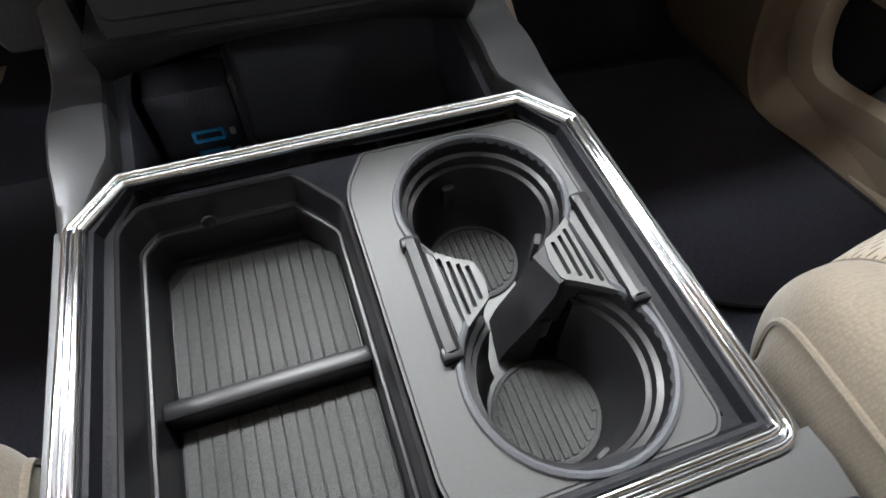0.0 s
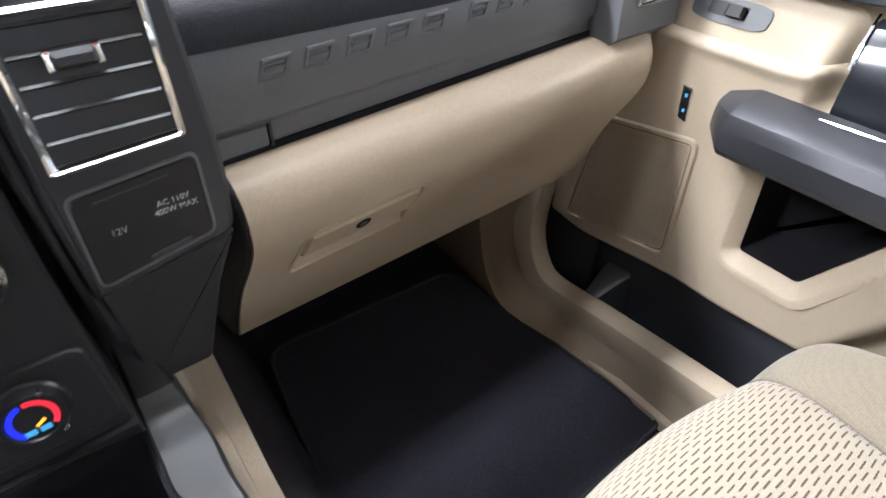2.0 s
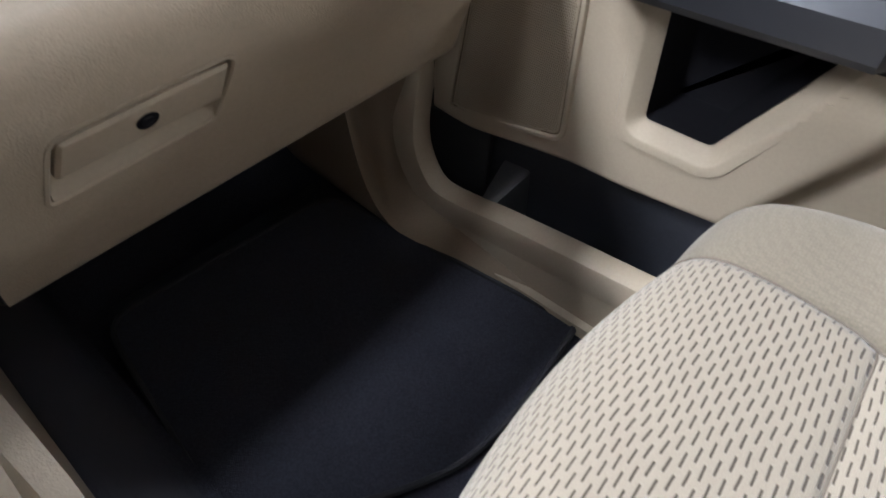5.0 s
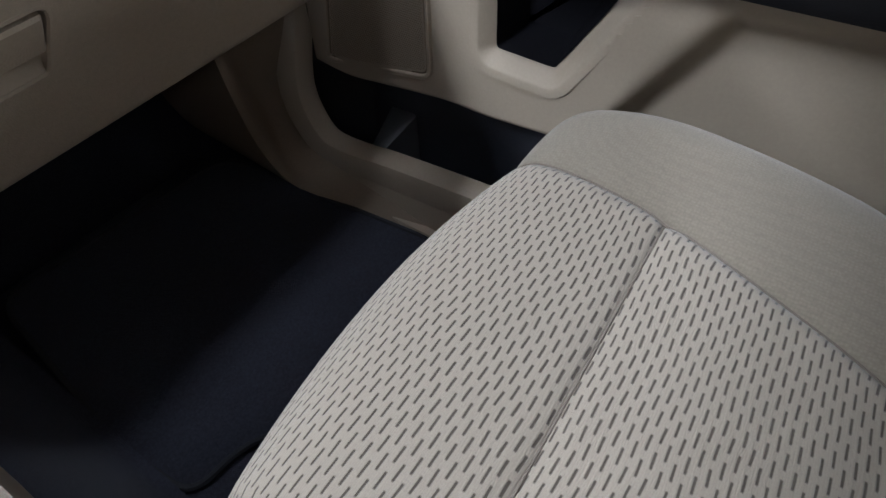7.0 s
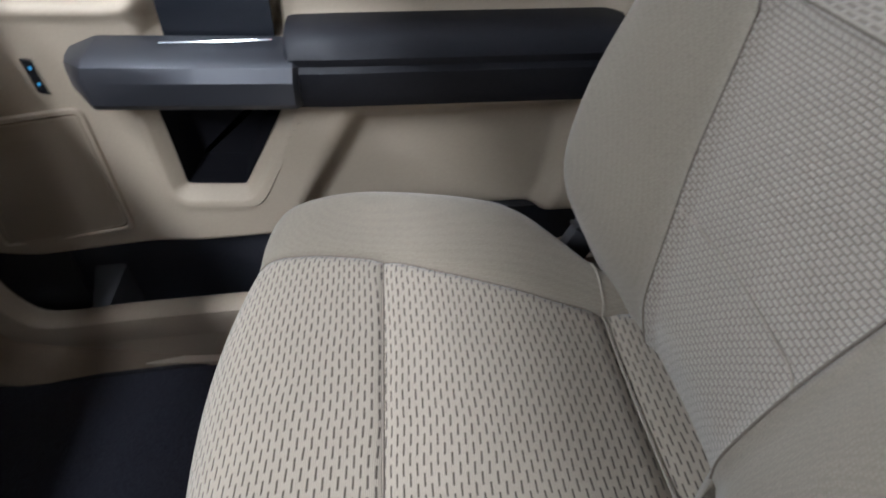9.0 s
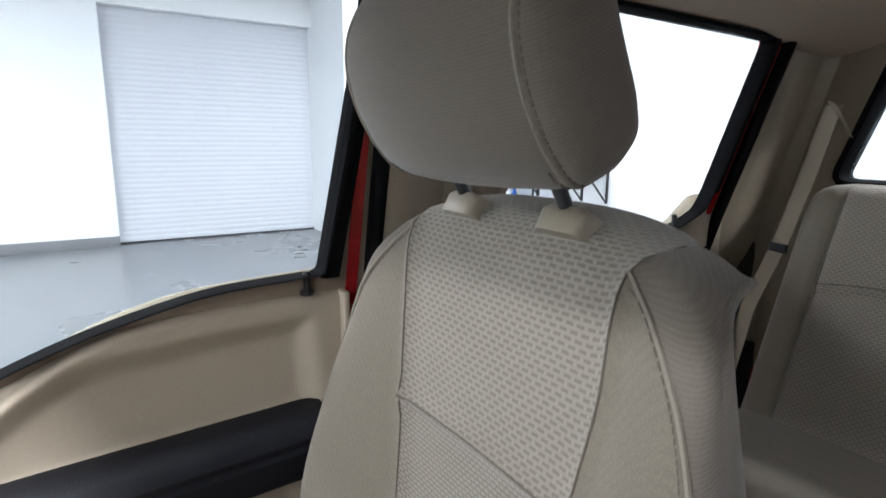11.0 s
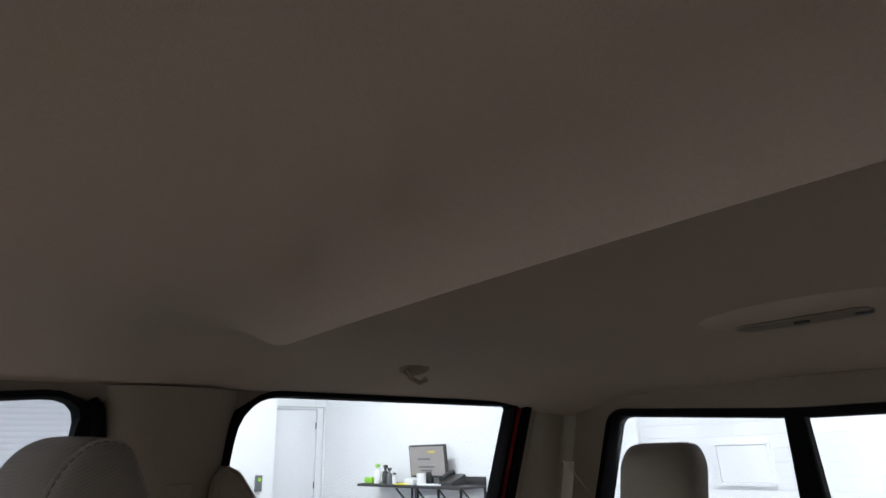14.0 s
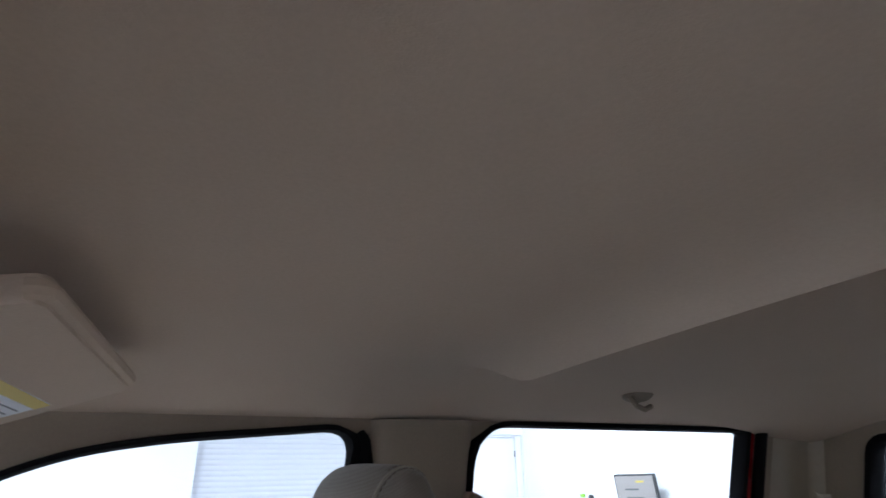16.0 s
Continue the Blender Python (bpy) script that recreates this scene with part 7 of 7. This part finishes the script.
def visor(side):
    def pt(a, b, d):
        p = Vector((0.140, 0.112, 1.494)).lerp(Vector((0.455, 0.082, 1.494)), a).lerp(Vector((0.165, 0.30, 1.462)).lerp(Vector((0.60, 0.265, 1.452)), a), b) + Vector((0, 0, d))
        return p if side > 0 else mirrored(p)
    v = thing("sun_visor", Matrix.Translation((0.4 if side > 0 else 2 * CX - 0.4, 0.19, 1.49)), "folded taupe sun visor with warning label", "sun visor", "sun visors")
    part("pad", prism(rounded([(0, 0), (1, 0), (1, 1), (0, 1)], [0.05, 0.06, 0.10, 0.05], 4), pt, -0.010, 0.008, 0.0), LINER, v, "padded visor panel")
    part("edge_roll", tube([pt(*q, -0.001) for q in rounded([(0, 0), (1, 0), (1, 1), (0, 1)], [0.05, 0.06, 0.10, 0.05], 4)] , 0.0065, 8), LINER, v)
    lb = part("warning_label", prism([(0.30, 0.36), (0.90, 0.36), (0.90, 0.80), (0.30, 0.80)], pt, -0.0112, -0.0102, 0), LABEL_W, v, "white label with yellow heading")
    part("label_heading", prism([(0.30, 0.36), (0.90, 0.36), (0.90, 0.44), (0.30, 0.44)], pt, -0.0116, -0.0113, 0), LABEL_Y, lb)
    for k in range(4):
        part("label_line", prism([(0.33, 0.50 + 0.06 * k), (0.87, 0.50 + 0.06 * k), (0.87, 0.51 + 0.06 * k), (0.33, 0.51 + 0.06 * k)], pt, -0.0115, -0.0113, 0), GREY_BOX, lb)


visor(1)
visor(-1)
oc = thing("overhead_console", Matrix.Translation((CX, 0.22, 1.49)), "taupe overhead console with map lights", "overhead console")
part("housing", loft([[Vector((CX + x, y, z)) for x, y in rounded([(-0.140 * k, 0.150), (0.140 * k, 0.150), (0.15 * k, 0.42), (-0.15 * k, 0.42)], 0.03, 4)] for z, k in ((1.535, 1.05), (1.505, 1.0), (1.487, 0.95), (1.482, 0.85))]), TAUPE, oc)
for s in (1, -1):
    part("map_lamp", lathe([(0.0, 0.004), (0.030, 0.004), (0.033, -0.002), (0.027, -0.004), (0.0, -0.002)], 24, Matrix.Translation((CX + s * 0.125, 0.225, 1.482)) @ Matrix.Diagonal((1, 0.6, 1, 1))), LENS, oc, "map lamp lens")
    part("lamp_ring", lathe([(0.036, 0.0), (0.035, -0.004), (0.031, -0.005), (0.030, 0.0)], 24, Matrix.Translation((CX + s * 0.125, 0.225, 1.482)) @ Matrix.Diagonal((1, 0.6, 1, 1))), CHROME, oc)

# ---------------------------------------------------------------- cargo bed
bed = thing("cargo_bed", Matrix.Translation((CX, -2.6, 0.3)), "black lined pickup bed with dark rails", "truck bed")
part("bed_floor", rbox(-0.80, 0.76, -3.75, -1.52, 0.42, 0.46, 0.01), BED_LINER, bed)
for i in range(9):
    x = -0.74 + i * 0.18
    part("floor_rib", rbox(x - 0.04, x + 0.04, -3.72, -1.55, 0.455, 0.475, 0.006), BED_LINER, bed)
for s in (1, -1):
    def mx(v, s=s):
        return v if s > 0 else mirrored(v)
    part("bed_side", loft([[mx(Vector((x, y, z))) for x, z in ((0.76, 0.44), (0.765, 0.90), (0.78, 0.935), (0.86, 0.935), (0.90, 0.88), (0.94, 0.70), (0.94, 0.20), (0.80, 0.20))] for y in (-3.78, -1.50)]), RED, bed, "red painted bed side")
    part("bed_liner_side", loft([[mx(Vector((x, y, z))) for x, z in ((0.732, 0.46), (0.745, 0.90), (0.752, 0.90), (0.74, 0.46))] for y in (-3.74, -1.52)]), BED_LINER, bed, "black side liner")
    part("rail_cap", loft([[mx(Vector((x, y, z))) for x, z in ((0.735, 0.915), (0.738, 0.962), (0.748, 0.972), (0.855, 0.972), (0.870, 0.960), (0.870, 0.925))] for y in (-3.78, -1.50)]), BED_LINER, bed, "black plastic rail cap")
part("tailgate", rbox(-0.78, 0.74, -3.84, -3.78, 0.42, 0.955, 0.015), BED_LINER, bed, "black lined tailgate")
part("tailgate_cap", rbox(-0.80, 0.76, -3.85, -3.77, 0.955, 0.972, 0.006), GREY_BOX, bed)
part("bulkhead", rbox(-0.80, 0.76, -1.53, -1.49, 0.30, 0.95, 0.01), BED_LINER, bed)

# ---------------------------------------------------------------- workshop things
sh = thing("wall_shelf", Matrix.Translation((6.95, -5.95, 0.86)), "black wall shelf on triangular steel brackets", "shelf")
part("board", rbox(5.58, 7.95, WY0 + 0.002, -5.72, 0.84, 0.88, 0.004), STEEL_BLK, sh)
part("back_lip", rbox(5.58, 6.5, WY0 + 0.002, WY0 + 0.03, 0.88, 0.98, 0.004), STEEL_BLK, sh)
for x in (5.60, 6.07, 6.54, 7.01):
    br = bmesh.new()
    rbox(x - 0.015, x + 0.015, WY0 + 0.002, WY0 + 0.03, 0.40, 0.84, 0.003, bm=br)
    tube([(x, WY0 + 0.03, 0.42), (x, -5.76, 0.83)], 0.013, 6, bm=br)
    part("bracket", br, STEEL_BLK, sh, "triangular steel bracket")
mo = thing("monitor", Matrix.Translation((6.55, -5.95, 0.88)), "desktop monitor showing a pale page on the shelf", "monitor")
MM = Matrix.Translation((6.55, -5.98, 1.20)) @ pose(0, 0, 0, -6, 0, 8)
part("casing", moved(rbox(-0.345, 0.345, -0.03, 0.03, -0.225, 0.225, 0.01), MM), STEEL_BLK, mo)
part("display", moved(rbox(-0.325, 0.325, 0.028, 0.032, -0.20, 0.205, 0), MM), SCREEN_GREY, mo, "lit pale page")
for k, (a, c, w) in enumerate(((-0.10, 0.13, 0.14), (0.06, 0.03, 0.24), (0.02, -0.08, 0.3), (0.02, -0.13, 0.22))):
    part("page_line", moved(rbox(a - w / 2, a + w / 2, 0.032, 0.034, c - 0.012, c + 0.012, 0), MM), LABEL_Y if k == 0 else GREY_BOX, mo)
part("stand", rbox(6.48, 6.62, -6.02, -5.96, 0.88, 1.05, 0.006), STEEL_BLK, mo)
part("foot", rbox(6.38, 6.72, -6.08, -5.86, 0.88, 0.90, 0.006), STEEL_BLK, mo)
ph = thing("desk_phone", Matrix.Translation((6.0, -5.92, 0.88)), "black desk telephone on the shelf", "telephone")
part("base", loft([[Vector((x, y, z)) for y, z in ((-6.08, 0.88), (-6.08, 1.02), (-5.80, 0.92), (-5.80, 0.88))] for x in (5.86, 6.12)]), STEEL_BLK, ph)
part("handset", tube([(6.07, -6.06, 1.05), (6.07, -5.95, 1.03), (6.07, -5.82, 0.965)], 0.032, 8), BLACK_GLOSS, ph, "black handset")
solo("mug", lathe([(0.0, 0), (0.05, 0), (0.055, 0.12), (0.05, 0.12), (0.046, 0.01), (0.0, 0.01)], 20, Matrix.Translation((6.48, -5.80, 0.88)) @ Matrix.Diagonal((1.3, 1.3, 1.3, 1))), WHITE_PL, (6.48, -5.8, 0.88), "white mug on the shelf", "mug")
for x, y, w, m, lab in ((6.85, -5.80, 0.30, YELLOW_PAPER, "yellow notepad on the shelf"), (6.25, -5.82, 0.34, LABEL_W, "white papers on the shelf")):
    solo("paper_pad", moved(rbox(-w / 2, w / 2, -0.08, 0.08, 0, 0.018, 0.002), Matrix.Translation((x, y, 0.88)) @ pose(0, 0, 0, 0, 0, 9)), m, (x, y, 0.88), lab, "paper")
BOT = [(0.0, 0), (0.055, 0), (0.058, 0.12), (0.05, 0.17), (0.02, 0.20), (0.02, 0.24), (0.0, 0.24)]
for x, m, k, lab in ((7.62, WHITE_PL, 1.0, "white spray bottle on the shelf"), (7.42, STEEL_BLK, 0.95, "dark bottle on the shelf"), (7.32, GREY_BOX, 0.8, "grey bottle on the shelf"), (7.20, LABEL_W, 0.55, "small white tub on the shelf")):
    bt = thing("bottle", Matrix.Translation((x, -5.88, 0.88)), lab, "bottle", "bottles on the shelf")
    part("body", lathe(BOT, 16, Matrix.Translation((x, -5.88, 0.88)) @ Matrix.Diagonal((k, k, k, 1))), m, bt)
    part("cap", rbox(x - 0.04 * k, x + 0.03 * k, -5.905, -5.855, 0.88 + 0.235 * k, 0.88 + 0.285 * k, 0.006), GREEN_PL if m is WHITE_PL else STEEL_BLK, bt)
solo("green_sponge", moved(rbox(-0.09, 0.09, -0.05, 0.05, 0, 0.09, 0.015), Matrix.Translation((7.80, -5.86, 0.88))), GREEN_PL, (7.80, -5.86, 0.88), "bright green sponge block on the shelf", "sponge")
solo("key_tray", rbox(6.60, 6.80, -5.84, -5.74, 0.88, 0.96, 0.01), WHITE_PL, (6.7, -5.79, 0.88), "small white card holder on the shelf", "card holder")
dr = thing("drawer_tower", Matrix.Translation((7.9, -5.85, SHOP_Z)), "white plastic drawer tower with frosted drawers", "drawer unit")
DX0, DX1, DY0, DY1 = 7.52, 8.20, -6.14, -5.72
for i in range(4):
    z = SHOP_Z + i * 0.235
    part("frame_shelf", rbox(DX0, DX1, DY0, DY1, z, z + 0.03, 0.006), WHITE_PL, dr)
    if i < 3:
        d = part("drawer", rbox(DX0 + 0.03, DX1 - 0.03, DY0 + 0.02, DY1 + 0.015, z + 0.04, z + 0.21, 0.012), FROST, dr, "frosted drawer")
        part("drawer_pull", rbox((DX0 + DX1) / 2 - 0.09, (DX0 + DX1) / 2 + 0.09, DY1 + 0.012, DY1 + 0.035, z + 0.165, z + 0.195, 0.006), WHITE_PL, d)
for x in (DX0 + 0.015, DX1 - 0.015):
    for y in (DY0 + 0.015, DY1 - 0.015):
        part("frame_post", rbox(x - 0.018, x + 0.018, y - 0.018, y + 0.018, SHOP_Z, SHOP_Z + 0.735, 0.005), WHITE_PL, dr)


def cloth(u, v):
    x = 7.30 + 1.10 * u
    y = -6.12 + 0.34 * v
    z = SHOP_Z + 0.765 + 0.05 * math.sin(7 * u + 3 * v) * math.sin(5 * v + 1) + 0.06 * math.exp(-((u - 0.55) / 0.15) ** 2)
    z -= 0.42 * max(0.0, (u - 0.78) / 0.22) ** 1.3 + 0.16 * max(0.0, (0.10 - u) / 0.10) ** 1.5 + 0.10 * max(0.0, (v - 0.80) / 0.20) ** 1.5 * (0.5 + 0.5 * math.sin(9 * u))
    return (x - 0.10 * max(0.0, (u - 0.78) / 0.22), y, z)


solo("blue_cloth", sheet(cloth, 40, 24, (0, 0, -0.012)), BLUE_CLOTH, (7.85, -5.9, SHOP_Z + 0.75), "crumpled blue cloth draped over the drawer tower", "cloth", angle=80)
sq = thing("orange_tool", Matrix.Translation((8.5, -5.95, SHOP_Z)), "orange handled tool leaning on the wall", "tool")
part("shaft", tube([(8.86, -5.80, SHOP_Z), (8.50, -5.95, 0.16), (8.34, -6.02, 0.42)], 0.028, 8), ORANGE_PL, sq)
part("head", loft([[Vector(p) for p in r] for r in ([(8.46, -5.98, 0.28), (8.30, -6.02, 0.26), (8.30, -6.06, 0.26), (8.46, -6.02, 0.28)], [(8.30, -6.02, 0.60), (8.18, -6.06, 0.58), (8.18, -6.10, 0.58), (8.30, -6.06, 0.60)])]), ORANGE_PL, sq, "flat orange head")
for x, z, m in ((8.02, 0.33, ORANGE_PL), (7.86, 0.36, WHITE_PL), (7.72, 0.30, BLUE_CLOTH)):
    bt = thing("spray_bottle", Matrix.Translation((x, -5.98, SHOP_Z + 0.74)), "spray bottle standing on the drawer tower", "bottle", "bottles on the drawers")
    part("body", lathe([(0.0, 0), (0.06, 0), (0.062, 0.14), (0.025, 0.20), (0.022, 0.26), (0.0, 0.26)], 16, Matrix.Translation((x, -6.0, SHOP_Z + 0.74))), m, bt)
    part("trigger", rbox(x - 0.05, x + 0.04, -6.02, -5.97, SHOP_Z + 0.99, SHOP_Z + 1.05, 0.008), STEEL_BLK, bt)
bk = thing("plastic_basket", Matrix.Translation((8.75, -5.72, SHOP_Z)), "black slotted plastic basket on the floor", "basket")
for k in range(5):
    z = SHOP_Z + 0.02 + k * 0.085
    hw, hd = 0.21 * (1 + 0.05 * k), 0.17 * (1 + 0.05 * k)
    part("hoop", band(rounded([(8.75 - hw, -5.72 - hd), (8.75 + hw, -5.72 - hd), (8.75 + hw, -5.72 + hd), (8.75 - hw, -5.72 + hd)], 0.05), [(0, z), (0, z + 0.05), (0.012, z + 0.05), (0.012, z)], flat), STEEL_BLK, bk, "slotted basket wall")
for k in range(10):
    a = -0.19 + k * 0.042
    part("upright", rbox(8.75 + a - 0.006, 8.75 + a + 0.006, -5.552, -5.54, SHOP_Z + 0.02, SHOP_Z + 0.40, 0.002), STEEL_BLK, bk)
for k in range(8):
    a = -0.15 + k * 0.042
    part("upright", rbox(8.535, 8.547, -5.72 + a - 0.006, -5.72 + a + 0.006, SHOP_Z + 0.02, SHOP_Z + 0.40, 0.002), STEEL_BLK, bk)
part("basket_floor", rbox(8.55, 8.95, -5.88, -5.56, SHOP_Z, SHOP_Z + 0.02, 0.004), STEEL_BLK, bk)
solo("black_tool_case", rbox(7.34, 7.50, -6.10, -5.56, SHOP_Z, SHOP_Z + 0.42, 0.015), STEEL_BLK, (7.24, -5.88, SHOP_Z), "black tool case on the floor", "case")
gb = thing("grey_storage_box", Matrix.Translation((6.85, -5.50, SHOP_Z)), "low grey plastic storage box on the floor", "storage box")
part("body", rbox(6.96, 7.28, -6.06, -5.42, SHOP_Z, SHOP_Z + 0.24, 0.012), GREY_BOX, gb)
part("lid", rbox(6.94, 7.30, -6.08, -5.40, SHOP_Z + 0.24, SHOP_Z + 0.265, 0.008), GREY_BOX, gb)
so = thing("stool", Matrix.Translation((6.22, -5.85, SHOP_Z)), "round red padded shop stool", "stool")
part("seat", lathe([(0.0, 0.0), (0.17, 0.0), (0.19, 0.015), (0.195, 0.04), (0.18, 0.06), (0.0, 0.07)], 32, Matrix.Translation((6.22, -5.85, SHOP_Z + 0.40))), RED_VINYL, so, "red vinyl seat")
part("post", tube([(6.22, -5.85, SHOP_Z + 0.06), (6.22, -5.85, SHOP_Z + 0.40)], 0.022, 12), STEEL_BLK, so)
for k in range(5):
    a = 2 * math.pi * k / 5
    part("leg", tube([(6.22, -5.85, SHOP_Z + 0.08), (6.22 + 0.24 * math.cos(a), -5.85 + 0.24 * math.sin(a), SHOP_Z + 0.05)], 0.018, 8), STEEL_BLK, so)
    part("castor", lathe([(0.0, -0.015), (0.028, -0.015), (0.028, 0.015), (0.0, 0.015)], 14, Matrix.Translation((6.22 + 0.24 * math.cos(a), -5.85 + 0.24 * math.sin(a), SHOP_Z + 0.028)) @ pose(0, 0, 0, 90)), STEEL_BLK, so)
solo("wall_cable", tube([(7.12, WY0 + 0.012, 0.84), (7.10, WY0 + 0.012, 0.30), (6.86, WY0 + 0.014, 0.0), (6.62, WY0 + 0.016, -0.12), (6.58, WY0 + 0.014, -0.28), (6.78, WY0 + 0.014, -0.42)], 0.009, 6), GREY_BOX, (6.9, WY0 + 0.012, 0.2), "loose grey cable hanging on the wall", "cable")
solo("cable_duct", rbox(7.18, 7.215, WY0 + 0.001, WY0 + 0.02, -0.40, 0.82, 0.003), STEEL_BLK, (7.2, WY0 + 0.01, 0.2), "dark cable duct on the wall", "cable duct")
sw = thing("wall_switch_box", Matrix.Translation((BX, -4.66, 0.93)), "dark control box on the white wall", "switch box")
part("box", rbox(BX - 0.06, BX - 0.001, -4.715, -4.605, 0.80, 1.05, 0.01), GREY_BOX, sw)
part("green_button", lathe([(0.0, 0), (0.03, 0), (0.03, 0.015), (0.0, 0.015)], 14, Matrix.Translation((BX - 0.06, -4.66, 0.98)) @ pose(0, 0, 0, 0, -90, 0)), GREEN_PL, sw)


# the bench side of the workshop stands a little further along the wall
SLIDE = {"wall_shelf": -0.15, "monitor": -0.18, "desk_phone": -0.15, "mug": -0.15, "paper_pad": -0.15, "bottle": -0.15, "green_sponge": -0.15, "key_tray": -0.15, "drawer_tower": -0.48, "blue_cloth": -0.48, "spray_bottle": -0.48, "orange_tool": -0.55, "plastic_basket": -0.75, "black_tool_case": -0.48, "grey_storage_box": -0.48, "stool": -0.16, "wall_cable": -0.20, "cable_duct": -0.20}
for ob in list(scene.objects):
    if ob.parent is None and ob.name.split(".")[0] in SLIDE:
        ob.matrix_basis = Matrix.Translation((SLIDE[ob.name.split(".")[0]], 0, 0)) @ ob.matrix_basis
